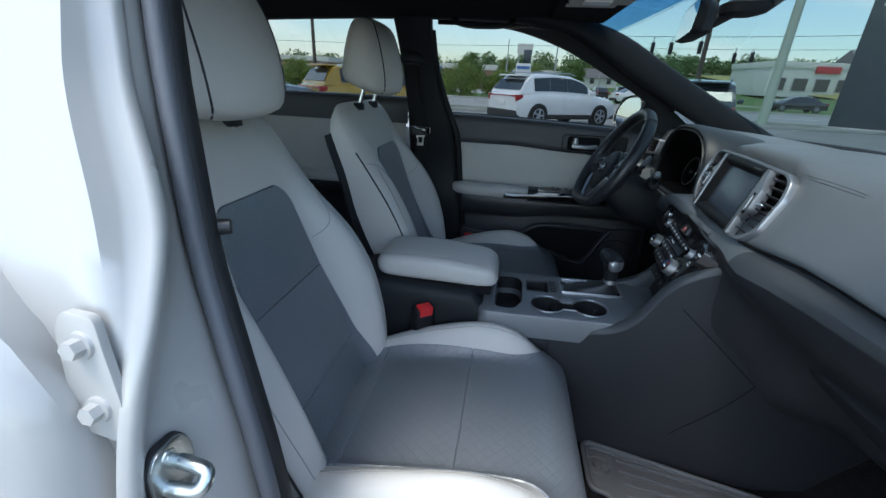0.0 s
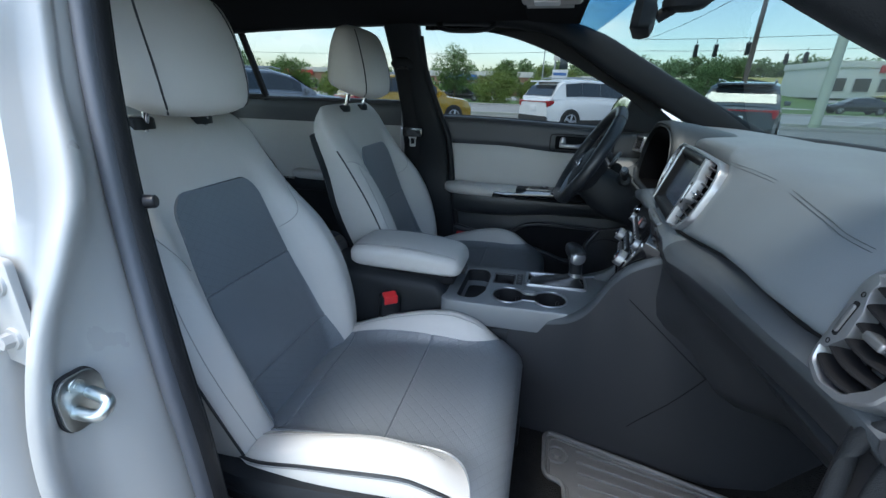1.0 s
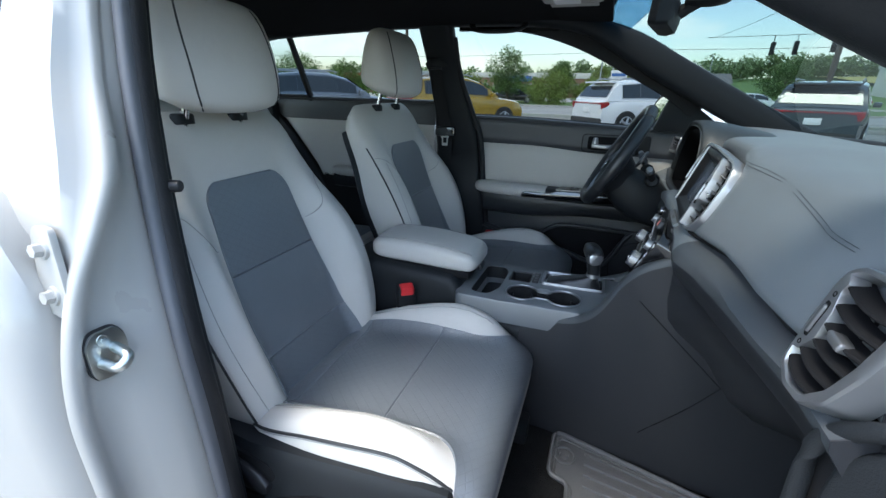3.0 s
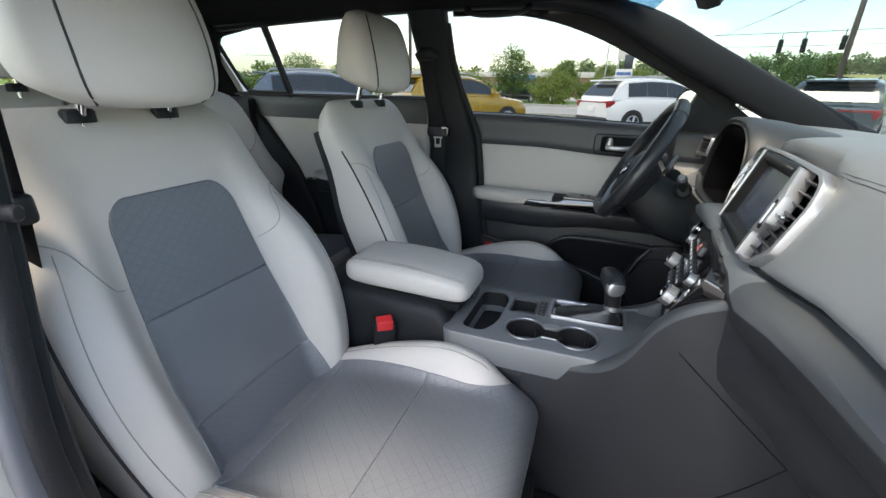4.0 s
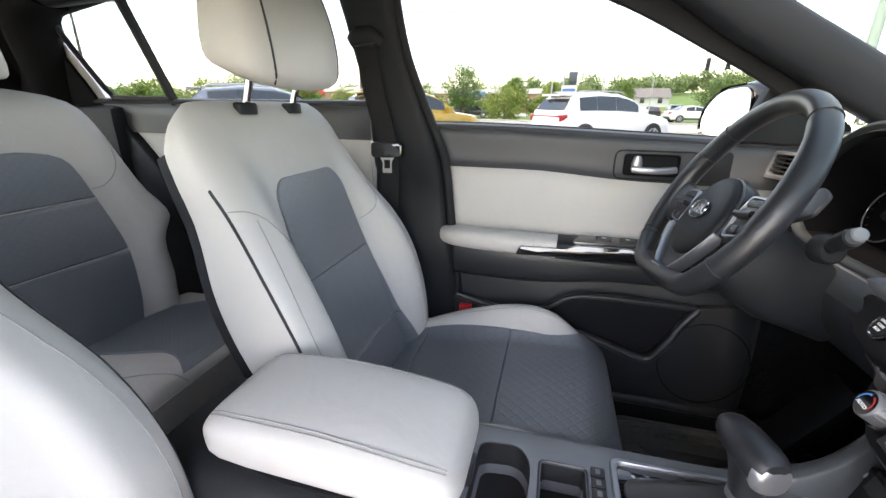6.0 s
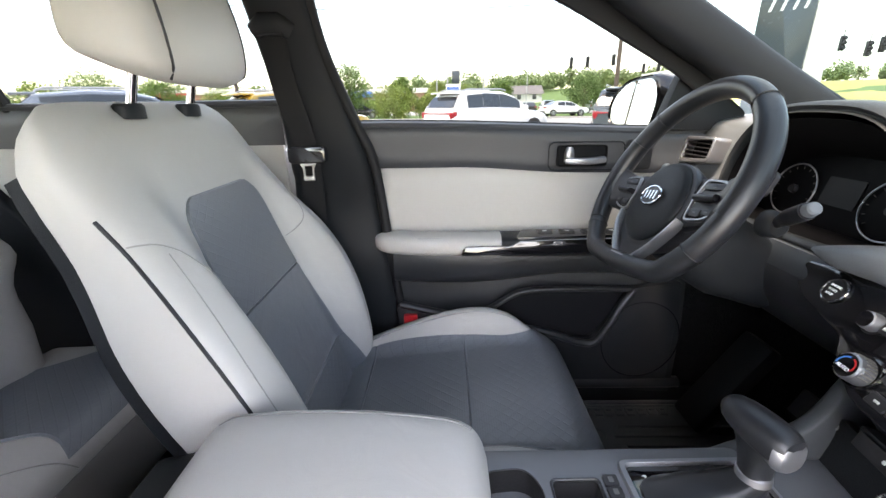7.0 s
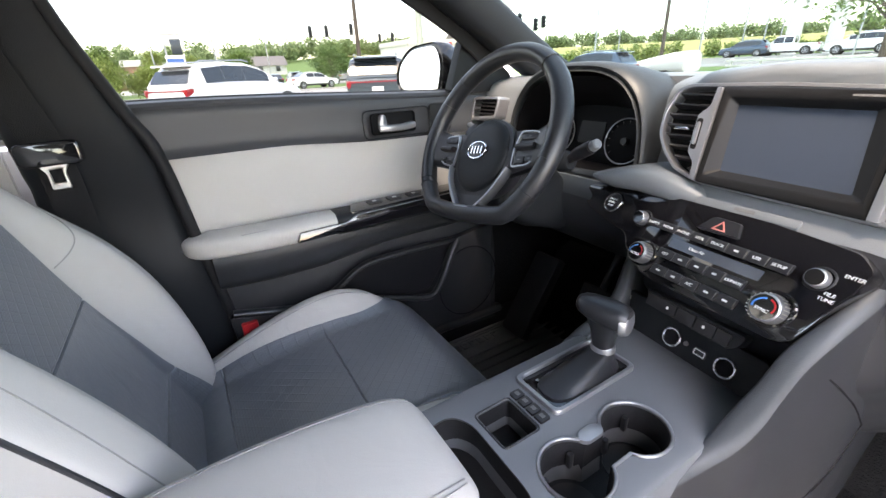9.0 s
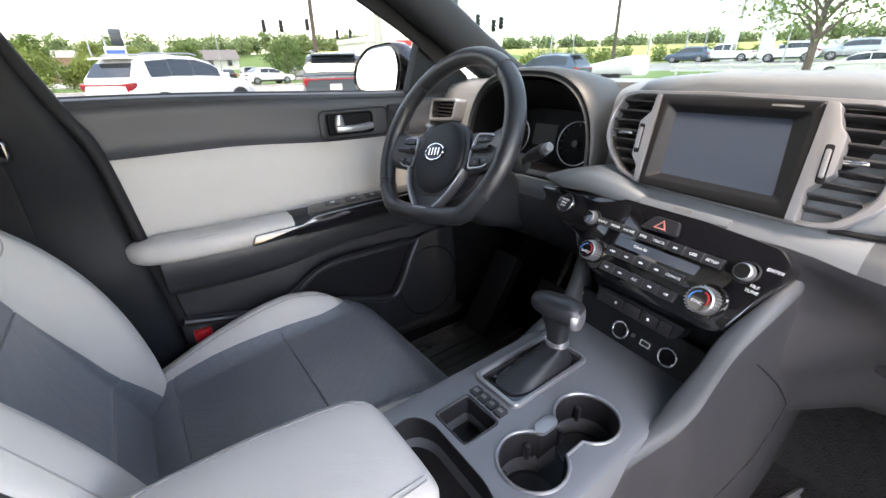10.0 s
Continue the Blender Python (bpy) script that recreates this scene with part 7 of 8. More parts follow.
# ---- floor mats, pedals ----
def floor_mat(outline, ribs, letters, anchor, label):
    t = thing("floor_mat", label, "floor mat", (0.5, outline[0][1], 0.38), "floor mats")
    o = rounded(outline, 0.03)
    m = Matrix.Translation((0, 0, 0.386))
    part("mat_sheet", slab(o, m, 0.008, 0.003), MATRUB, t)
    cx, cy = sum(p[0] for p in o) / len(o), sum(p[1] for p in o) / len(o)
    for k, h in ((1.0, 0.012), (0.94, 0.006)):
        part("mat_rim", tube([m @ Vector((cx + (x - cx) * k, cy + (y - cy) * k, h * 0.4)) for x, y in o], h * 0.55, 8, closed=True), MATRUB, t)
    for x0, x1, y, slant in ribs:
        part("rib", sweep([m @ Vector((x0, y, 0.002)), m @ Vector((x1, y + slant, 0.002))], ring2(0.0042, 0.0050, 8, 3)), MATRUB, t)
    x, y = anchor
    part("anchor_ring", tube([m @ Vector((x + 0.026 * math.cos(a), y + 0.026 * math.sin(a), 0.003)) for a in span(0, 2 * math.pi, 24)[:-1]], 0.004, 6, closed=True), MATRUB, t)
    part("anchor_hook", rod(m @ Vector((x, y, 0)), m @ Vector((x, y, 0.007)), 0.013, 0.010, 16), MATRUB, t)
    for i in range(letters):
        a = 0.345 + i * 0.030
        part("raised_bar", join(box((a, 0.606, 0.386), (a + 0.022, 0.612, 0.3915), 0.001, 1), box((a, 0.626, 0.386), (a + 0.022, 0.632, 0.3915), 0.001, 1), box((a, 0.610, 0.386), (a + 0.006, 0.628, 0.3915), 0.001, 1)), MATRUB, t)
    return t


floor_mat([(0.305, 0.19), (0.300, 0.55), (0.305, 0.655), (0.62, 0.655), (0.80, 0.63), (0.84, 0.20)], [(0.42 - 0.02 * (i % 2), 0.76, 0.565 - 0.034 * i, 0.0) for i in range(11)], 8, (0.35, 0.535), "black ribbed rubber driver's floor mat with raised bars")
floor_mat([(0.288, -0.137), (0.288, -0.285), (0.335, -0.292), (0.345, -0.62), (0.84, -0.62), (0.84, -0.275)], [(0.37, 0.80, -0.185 - 0.034 * i, -0.085 + 0.008 * i) for i in range(11)], 0, (0.320, -0.21), "black ribbed rubber passenger floor mat")
ped = thing("pedals", "black rubber accelerator and brake pedals", "pedals", (0.82, 0.33, 0.4))
part("accelerator", box((0.70, 0.19, 0.44), (0.715, 0.25, 0.62), 0.005, 2, Matrix.Rotation(radians(35), 3, "Y")), RUBBER, ped)
part("brake", box((0.72, 0.31, 0.56), (0.735, 0.42, 0.62), 0.005, 2, Matrix.Rotation(radians(25), 3, "Y")), RUBBER, ped)
part("brake_arm", rod((0.74, 0.365, 0.60), (0.90, 0.365, 0.85), 0.010), BUTTON, ped)
part("footrest", box((0.66, 0.52, 0.38), (0.70, 0.62, 0.66), 0.012, 2, Matrix.Rotation(radians(32), 3, "Y")), PLASTIC, ped)

# ---- overhead: mirror, visors, console, handles ----
rv = thing("rear_view_mirror", "black rear view mirror hanging from the windscreen", "mirror", (0.42, 0.0, 1.47))
RM = plane_frame((0.372, 0.045, 1.432), (-0.19, -0.98, 0), (0.10, 0, 1))
rm = rounded([(-0.115, -0.030), (0.115, -0.030), (0.120, 0.020), (0.09, 0.036), (-0.09, 0.036), (-0.120, 0.020)], 0.02)
part("mirror_shell", loft([[at(RM, 0, 0, z) @ Vector((x * q, y * q, 0)) for x, y in rm] for z, q in ((0.002, 0.95), (0.006, 1.0), (-0.01, 1.03), (-0.03, 0.85), (-0.036, 0.5))]), PLASTIC, rv)
part("mirror_face", slab([(x * 0.94, y * 0.92) for x, y in rm], at(RM, 0, 0, 0.0065), 0.003, 0), MIRROR, rv, "mirror glass")
part("mirror_stem", rod((0.405, 0.02, 1.43), (0.47, 0.0, 1.475), 0.012, 0.016), PLASTIC, rv)
part("sensor_cover", loft([[Vector((0.46 + a + d, b, z)) for a, b in ring2(r, r * 0.9, 20, 3)] for z, r, d in ((1.475, 0.045, 0.02), (1.462, 0.05, 0.0), (1.445, 0.04, -0.01), (1.44, 0.02, -0.01))]), PLASTIC, rv)
oc = thing("overhead_console", "dark overhead console with a beige lamp switch plate", "overhead console", (0.25, 0.0, 1.52))
part("console_shell", box((0.10, -0.10, 1.495), (0.29, 0.10, 1.53), 0.012, 3), PLASTIC, oc)
part("lamp_plate", box((0.11, -0.085, 1.468), (0.25, 0.085, 1.497), 0.010, 3), BEIGE, oc, "pale grey lamp switch plate")
for y in (-0.045, 0.045):
    part("map_lamp", box((0.14, y - 0.024, 1.464), (0.20, y + 0.024, 1.472), 0.004), PRINT, oc)
for s in (1, -1):
    vz = thing("sun_visor", "dark cloth sun visor folded against the headliner", "sun visor", (0.2, 0.35 * s, 1.5), "sun visors")
    part("visor_blade", box((0.10, 0.14 * s if s > 0 else -0.52, 1.488), (0.27, 0.52 if s > 0 else -0.14, 1.506), 0.008, 2, Matrix.Rotation(radians(3), 3, "Y")), CLOTH, vz)
    if s > 0:
        part("warning_label", box((0.115, 0.16, 1.4805), (0.235, 0.20, 1.4825), 0.0005, 1), BEIGE, vz)
    gh = thing("grab_handle", "black folding grab handle under the roof rail", "grab handle", (-0.05, 0.56 * s, 1.5), "grab handles")
    part("grip", sweep(smooth_path([(-0.02, 0.562 * s, 1.492), (-0.035, 0.548 * s, 1.476), (-0.08, 0.542 * s, 1.468), (-0.16, 0.542 * s, 1.468), (-0.205, 0.548 * s, 1.476), (-0.22, 0.562 * s, 1.492)], 5), ring2(0.012, 0.007, 10, 3)), PLASTIC, gh)

# ---- front passenger door, standing open ----
pdoor = thing("passenger_door", "open white car door with dark inner trim", "car door", (0.80, -0.80, 0.4))
PD = Matrix.Translation((0.80, -0.80, 0)) @ Matrix.Rotation(radians(68), 4, "Z")  # hinged at its front edge


def door_slab(outline, y0, depth, bevel):
    """A plate across the door; outline in (distance from the hinge, height)."""
    m = PD @ Matrix(((-1, 0, 0, 0), (0, 0, 1, y0), (0, 1, 0, 0), (0, 0, 0, 1)))
    return slab(rounded(outline, 0.03), m, depth, bevel)


DOOR_FORM = [(0.0, 0.36), (0.95, 0.36), (1.03, 0.70), (1.06, 1.13), (0.05, 1.10)]
part("outer_skin", door_slab(DOOR_FORM, -0.03, 0.03, 0.01), WHITE, pdoor, "white painted outer door skin")
part("inner_trim", door_slab([(0.03, 0.39), (0.92, 0.39), (1.0, 0.70), (1.03, 1.11), (0.08, 1.08)], 0.03, 0.058, 0.01), PLASTIC, pdoor, "black plastic inner door trim")
part("padded_panel", door_slab([(0.12, 0.88), (1.0, 0.88), (1.01, 1.03), (0.14, 1.02)], 0.042, 0.012, 0.005), LIGHT, pdoor, "light grey leather door padding")
part("armrest", sweep([PD @ Vector((-d, 0.06, 0.87)) for d in (0.25, 0.5, 0.75, 0.95)], ring2(0.035, 0.024, 14, 3)), LIGHT, pdoor, "light grey leather armrest")
part("window_frame", sweep([PD @ Vector(p) for p in ((-0.10, -0.01, 1.10), (-0.42, -0.05, 1.32), (-0.66, -0.09, 1.46), (-0.98, -0.11, 1.50), (-1.05, -0.06, 1.30), (-1.05, -0.01, 1.11))], ring2(0.02, 0.014, 10, 3)), GLOSS, pdoor, "black window frame")


# ---- outside: ground, road, lot ----
ASPHALT = mat("weathered_asphalt", (0.24, 0.235, 0.225), 0.9, grain=60, bump=0.3, var=0.25, scale=0.6)
CONCRETE = mat("pale_concrete", (0.38, 0.37, 0.35), 0.9, grain=40, bump=0.2, var=0.15, scale=1.2)
ROAD = mat("pale_road", (0.30, 0.295, 0.285), 0.9, grain=40, bump=0.2, var=0.15, scale=0.4)
GRASS = mat("mown_grass", (0.10, 0.17, 0.045), 1.0, grain=8, bump=1.0, var=0.35, scale=0.35)
FIELD = mat("dry_field_grass", (0.36, 0.33, 0.11), 1.0, grain=3, bump=0.6, var=0.3, scale=0.08)


def ground_z(x, y):
    """The lot is level; the land rises gently ahead and beyond the road."""
    return 0.9 * step(38, 52, x) + 4.2 * step(75, 135, 0.76 * x + 0.65 * y) + 2.0 * step(90, 180, y)


def land(x, y, o):
    return Vector((x, y, ground_z(x, y) + o))


def axis(a, b, n, fine=1.6):
    return [math.copysign(abs(t) ** fine, t) * (b if t > 0 else -a) for t in span(-1, 1, n)]


solid("ground", sheet(land, axis(-1500, 1500, 60, 2.2), axis(-1500, 1500, 60, 2.2)), GRASS, "mown green grass reaching to the horizon", "ground", angle=80)
solid("pavement_lot", sheet(lambda u, v, o: land(u, v, 0.012), span(-45, 33, 20), span(-30, 19.5, 12)), ASPHALT, "weathered grey asphalt of the car lot", "pavement", angle=80)
solid("road", sheet(lambda u, v, o: land(u, v, 0.012), span(-160, 160, 40), span(22.5, 37, 4)), ROAD, "pale grey road along the car lot", "road", angle=80)
solid("road_field", sheet(lambda u, v, o: land(u, v, 0.05), span(50, 260, 20), span(32, 260, 16)), FIELD, "yellowish field on the rise beyond", "field", angle=80)
solid("pavement_far_lot", sheet(lambda u, v, o: land(u, v, 0.03), span(40, 75, 12), span(-30, 31, 10)), ASPHALT, "asphalt of the neighbouring car lot", "pavement", angle=80)
solid("pavement_far_forecourt", sheet(lambda u, v, o: land(u, v, 0.03), span(-50, 45, 20), span(56, 100, 8)), CONCRETE, "pale forecourt across the road", "pavement", angle=80)
for y, h in ((19.6, 0.15), (22.3, 0.15), (37.1, 0.15)):
    solid("kerb", box((-150, y - 0.08, 0.0), (45 if y < 20 else 150, y + 0.08, h), 0.02), CONCRETE, "pale concrete kerb beside the road", "kerb")
for x in span(-60, 60, 20):
    solid("road_marking", box((x - 1.5, 29.7, 0.014), (x + 1.5, 29.85, 0.019), 0), PRINT, "white dashed lane line on the road", "road marking")


# ---- parked vehicles ----
CARGLASS = mat("dark_car_glass", (0.02, 0.025, 0.03), 0.06, coat=0.4, rvar=0.02)
TYRE = mat("tyre_rubber", (0.02, 0.02, 0.02), 0.85, grain=80, bump=0.3)
ALLOY = mat("alloy_rim", (0.45, 0.46, 0.48), 0.35, metal=0.9)
TAIL = mat("red_tail_lens", (0.32, 0.012, 0.02), 0.15, coat=0.4)
CLAD = mat("black_cladding", (0.03, 0.03, 0.03), 0.7)


def paint(name, col, metal=0.2):
    return mat(name, col, 0.25, metal=metal, coat=0.8, var=0.03)


PAINTS = {"white": paint("white_paint", (0.75, 0.76, 0.77), 0.0), "mustard": paint("mustard_paint", (0.38, 0.235, 0.025)), "navy": paint("navy_paint", (0.045, 0.075, 0.12)), "grey": paint("grey_paint", (0.05, 0.068, 0.080)),
          "silver": paint("silver_paint", (0.40, 0.42, 0.45), 0.5), "black": paint("black_paint", (0.02, 0.02, 0.025)), "red": paint("red_paint", (0.45, 0.02, 0.02)), "blue": paint("steel_blue_paint", (0.17, 0.19, 0.225), 0.3)}
SHAPES = {  # length, width, height, then (x, belt z) and roof outline, as shares of length and height
    "suv": (4.45, 1.82, 1.64, [(0.0, 0.58), (0.015, 0.63), (0.30, 0.645), (0.70, 0.63), (0.96, 0.55), (1.0, 0.44)], [(0.025, 0.64), (0.075, 0.84), (0.125, 0.95), (0.32, 1.0), (0.50, 0.985), (0.61, 0.905), (0.75, 0.64)]),
    "sedan": (4.7, 1.80, 1.45, [(0.0, 0.60), (0.03, 0.66), (0.20, 0.67), (0.70, 0.62), (0.97, 0.52), (1.0, 0.44)], [(0.12, 0.66), (0.26, 0.94), (0.40, 1.0), (0.52, 0.98), (0.60, 0.92), (0.76, 0.63)]),
    "pickup": (5.7, 1.98, 1.88, [(0.0, 0.56), (0.01, 0.58), (0.36, 0.58), (0.70, 0.60), (0.97, 0.57), (1.0, 0.48)], [(0.37, 0.58), (0.385, 0.95), (0.42, 1.0), (0.60, 0.99), (0.65, 0.93), (0.735, 0.60)]),
}


def vehicle(kind, colour, m, label, group="parked cars", plate=True):
    L, W, H, belt, roof = SHAPES[kind]
    pm = PAINTS[colour]
    t = thing("parked_" + kind, label, {"suv": "car", "sedan": "car", "pickup": "truck"}[kind], (0, 0, 0), group)
    xs = [0.0, 0.006, 0.02, 0.05, 0.12, 0.2, 0.3, 0.4, 0.5, 0.6, 0.7, 0.78, 0.86, 0.92, 0.965, 0.985, 1.0]

    def line(tab, f):
        ks = [k for k, _ in tab]
        return float(np.interp(f, ks, [v for _, v in tab]))

    rings = []
    for f in xs:
        zt, zb = line(belt, f) * H, 0.17 * H / 1.6 + 0.10
        w = W / 2 * (1 - 0.10 * step(0.10, 0.0, f) - 0.16 * step(0.86, 1.0, f))
        rings.append([Vector((f * L - L / 2, y, z)) for y, z in ((0, zt + 0.02), (w * 0.80, zt + 0.005), (w * 0.95, zt - 0.04), (w, zt - 0.16), (w * 0.985, (zt + zb) / 2), (w, zb + 0.12), (w * 0.94, zb), (0, zb), (-w * 0.94, zb), (-w, zb + 0.12), (-w * 0.985, (zt + zb) / 2), (-w, zt - 0.16), (-w * 0.95, zt - 0.04), (-w * 0.80, zt + 0.005))])
    body = part("body", loft(rings), pm, t)
    # glasshouse with painted roof
    ks = [k for k, _ in roof]

    def cab(f, q):
        z = line(roof, f) * H
        zb = line(belt, f) * H
        y = W / 2 * (0.93 - 0.20 * max(0, (z * q + zb * (1 - q) - zb)) / (0.4 * H))
        return y, zb + (z - zb) * q
    fr = sorted(set(ks + span(ks[0], ks[-1], 18)))
    gl = []
    for f in fr:
        a, b, c = cab(f, 0.0), cab(f, 0.90), cab(f, 1.0)
        gl.append([Vector((f * L - L / 2, y, z)) for y, z in ((a[0], a[1] - 0.03), b, (c[0] * 0.86, c[1] - 0.012), (0, c[1]), (-c[0] * 0.86, c[1] - 0.012), (-b[0], b[1]), (-a[0], a[1] - 0.03))])
    part("cabin", loft(gl), pm, t, angle=50)

    def slope(f0, f1, w, name):
        part(name, sheet(lambda u, v, o: Vector((v * L - L / 2 + (-0.015 if f0 < 0.5 else 0.015), u * cab(v, 1.0)[0] * w, cab(v, 1.0)[1] + 0.016)), span(-1, 1, 6), span(f0, f1, 6)), CARGLASS, t, "dark rear window" if f0 < 0.5 else "dark windscreen")
    slope(ks[0] + (ks[1] - ks[0]) * 0.16, ks[1] + (ks[2] - ks[1]) * 0.25, 0.90, "rear_window")
    slope(ks[-2] + 0.004, ks[-1] - (ks[-1] - ks[-2]) * 0.10, 0.86, "windscreen")
    for s in (1, -1):
        cuts = {"suv": (0.145, 0.29, 0.455, 0.66), "sedan": (0.29, 0.45, 0.46, 0.685), "pickup": (0.40, 0.52, 0.53, 0.68)}[kind]
        for f0, f1 in ((cuts[0], cuts[1] - 0.001), (cuts[1] + 0.001, cuts[2] - 0.001), (cuts[2] + 0.001, cuts[3])):
            if f1 - f0 > 0.03:
                part("side_window", sheet(lambda u, v, o: Vector(((f0 + (f1 - f0) * u) * L - L / 2, s * (cab(f0 + (f1 - f0) * u, 0.10 + 0.72 * v)[0] + 0.010), cab(f0 + (f1 - f0) * u, 0.10 + 0.72 * v)[1])), span(0, 1, 5), span(0, 1, 3)), CARGLASS, t, "dark side window")
        for f in (0.19, 0.805):
            wx, r = f * L - L / 2, 0.21 * H
            arch = part("wheel_arch", rod((wx, s * (W / 2 - 0.12), r), (wx, s * (W / 2 + 0.008), r), r * 1.16, r * 1.14, 24), CLAD, t)
            wh = part("wheel", rod((wx, s * (W / 2 - 0.16), r), (wx, s * (W / 2 + 0.02), r), r, r * 0.97, 26), TYRE, t)
            part("rim", rod((wx, s * (W / 2 + 0.005), r), (wx, s * (W / 2 + 0.024), r), r * 0.70, r * 0.66, 20), BUTTON, wh)
            part("rim_ring", tube([(wx + r * 0.64 * math.cos(a), s * (W / 2 + 0.024), r + r * 0.64 * math.sin(a)) for a in span(0, 2 * math.pi, 25)[:-1]], r * 0.05, 6, closed=True), ALLOY, wh)
            for k in range(10):
                a = 2 * math.pi * (k // 2 + 0.16 * (k % 2)) / 5
                part("rim_spoke", rod((wx, s * (W / 2 + 0.028), r), (wx + r * 0.64 * math.cos(a), s * (W / 2 + 0.026), r + r * 0.64 * math.sin(a)), r * 0.10, r * 0.05, 6), ALLOY, wh)
        zt = belt[1][1] * H
        lamp = [(0.26, -0.085), (0.462, -0.055), (0.468, -0.15), (0.445, -0.255), (0.415, -0.255), (0.392, -0.128), (0.26, -0.115)] if kind == "suv" else [(0.28, -0.07), (0.47, -0.06), (0.47, -0.20), (0.30, -0.20)]
        part("tail_lamp", slab([(s * a * W, zt + b) for a, b in (lamp if s < 0 else lamp[::-1])], Matrix(((0, 0, -1, -L / 2 - 0.016), (-1, 0, 0, 0), (0, 1, 0, 0), (0, 0, 0, 1))) @ Matrix.Scale(-1, 4, (1, 0, 0)), 0.22, 0.008), TAIL, t, "red tail lamp")
        part("head_lamp", box((L / 2 - 0.30, min(s * 0.24 * W, s * 0.41 * W), 0.40 * H), (L / 2 - 0.02, max(s * 0.24 * W, s * 0.41 * W), 0.47 * H), 0.03), ALLOY, t)
        part("door_mirror", box((0.17 * L, min(s * W * 0.49, s * W * 0.58), zt), (0.20 * L, max(s * W * 0.49, s * W * 0.58), zt + 0.13), 0.03), pm, t)
        part("door_handle", box((-0.02 * L, s * W * 0.497 - 0.01, zt - 0.20), (0.03 * L, s * W * 0.497 + 0.01, zt - 0.17), 0.008), pm, t)
        part("sill_cladding", box((-0.26 * L, min(s * W * 0.44, s * W * 0.505), 0.24), (0.25 * L, max(s * W * 0.44, s * W * 0.505), 0.40), 0.03), CLAD, t)
        if kind == "suv":
            part("roof_rail", tube([(-0.36 * L, s * W * 0.33, H * 0.985), (-0.33 * L, s * W * 0.335, H * 1.015), (0.0, s * W * 0.335, H * 1.022), (0.05 * L, s * W * 0.33, H * 0.995)], 0.018, 8), ALLOY, t)
    part("bumper", box((-L / 2 - 0.05, -W * 0.45, 0.26), (-L / 2 + 0.20, W * 0.45, 0.50), 0.05), CLAD, t, "black rear bumper")
    part("front_bumper", box((L / 2 - 0.30, -W * 0.42, 0.24), (L / 2 + 0.02, W * 0.42, 0.50), 0.06), CLAD, t)
    if kind == "suv":
        part("lamp_bar", box((-L / 2 - 0.010, -W * 0.30, belt[1][1] * H - 0.118), (-L / 2 + 0.05, W * 0.30, belt[1][1] * H - 0.085), 0.008), TAIL, t)
        part("spoiler", box((-0.455 * L, -W * 0.33, 0.93 * H), (-0.36 * L, W * 0.33, 0.96 * H), 0.02), pm, t)
    if plate:
        part("number_plate", box((-L / 2 - 0.025, -0.16, 0.40 * H), (-L / 2, 0.16, 0.40 * H + 0.15), 0.01), PRINT, t)
    if kind == "pickup":
        part("bed", box((-L / 2 + 0.12, -W * 0.42, 0.58 * H - 0.04), (-0.14 * L, W * 0.42, 0.58 * H + 0.025), 0.005), CLAD, t)
    t.matrix_basis = m
    return t


def on(x, y, heading):
    return pose(x, y, ground_z(x, y) + 0.015, 0, 0, heading)


vehicle("suv", "white", on(1.45, 15.0, 36), "white compact SUV parked on the asphalt lot")
vehicle("suv", "mustard", on(-4.6, 13.2, 48), "mustard yellow SUV parked on the asphalt lot")
vehicle("suv", "grey", on(5.65, 13.3, 66), "dark grey SUV with a red lamp bar")
vehicle("suv", "blue", on(-7.8, 10.3, 45), "steel blue SUV parked at the end of the row")
vehicle("sedan", "white", on(11.7, 43.5, 10), "white car across the road")
vehicle("sedan", "black", on(-9.6, 47.5, 8), "black car beyond the bushes across the road")
vehicle("pickup", "white", on(55.5, 22.0, 100), "white pickup truck in the neighbouring lot")
vehicle("suv", "navy", on(53.8, 25.2, 100), "dark blue SUV in the neighbouring lot")
vehicle("suv", "white", on(50.0, 14.5, 100), "white SUV in the neighbouring lot")
vehicle("suv", "silver", on(52.0, 10.5, 100), "silver SUV in the neighbouring lot")
vehicle("sedan", "white", on(36.5, 6.6, 100), "white car behind the rail fence")
vehicle("sedan", "black", on(27.3, 46.7, 175), "black car across the road")
vehicle("suv", "navy", on(19.5, 16.5, 100), "dark blue SUV beyond the bonnet")


# ---- trees, poles, signs, far buildings ----
BARK = mat("grey_bark", (0.13, 0.10, 0.075), 0.95, grain=30, bump=0.6, var=0.3, scale=3)
WOODPOLE = mat("weathered_pole_wood", (0.085, 0.066, 0.052), 0.9, grain=20, bump=0.3, var=0.25, scale=2)
GALV = mat("galvanised_pole", (0.40, 0.41, 0.41), 0.5, metal=0.4)
PALEPOLE = mat("pale_green_pole", (0.40, 0.44, 0.36), 0.6)
WIRE = mat("black_wire", (0.02, 0.02, 0.02), 0.7)
BRICK = mat("brown_brick", (0.28, 0.16, 0.11), 0.9, grain=6, bump=0.3, var=0.2, scale=2)
STUCCO = mat("pale_stucco", (0.62, 0.60, 0.56), 0.9, var=0.08, scale=1)
ROOFING = mat("grey_shingle", (0.16, 0.15, 0.15), 0.95, grain=8, var=0.2)
SIGNBLUE = mat("blue_sign", (0.05, 0.14, 0.38), 0.4)
SIGNRED = mat("red_sign", (0.45, 0.03, 0.03), 0.4)
SLATE = mat("dark_slate_panel", (0.030, 0.042, 0.055), 0.25, coat=0.3)


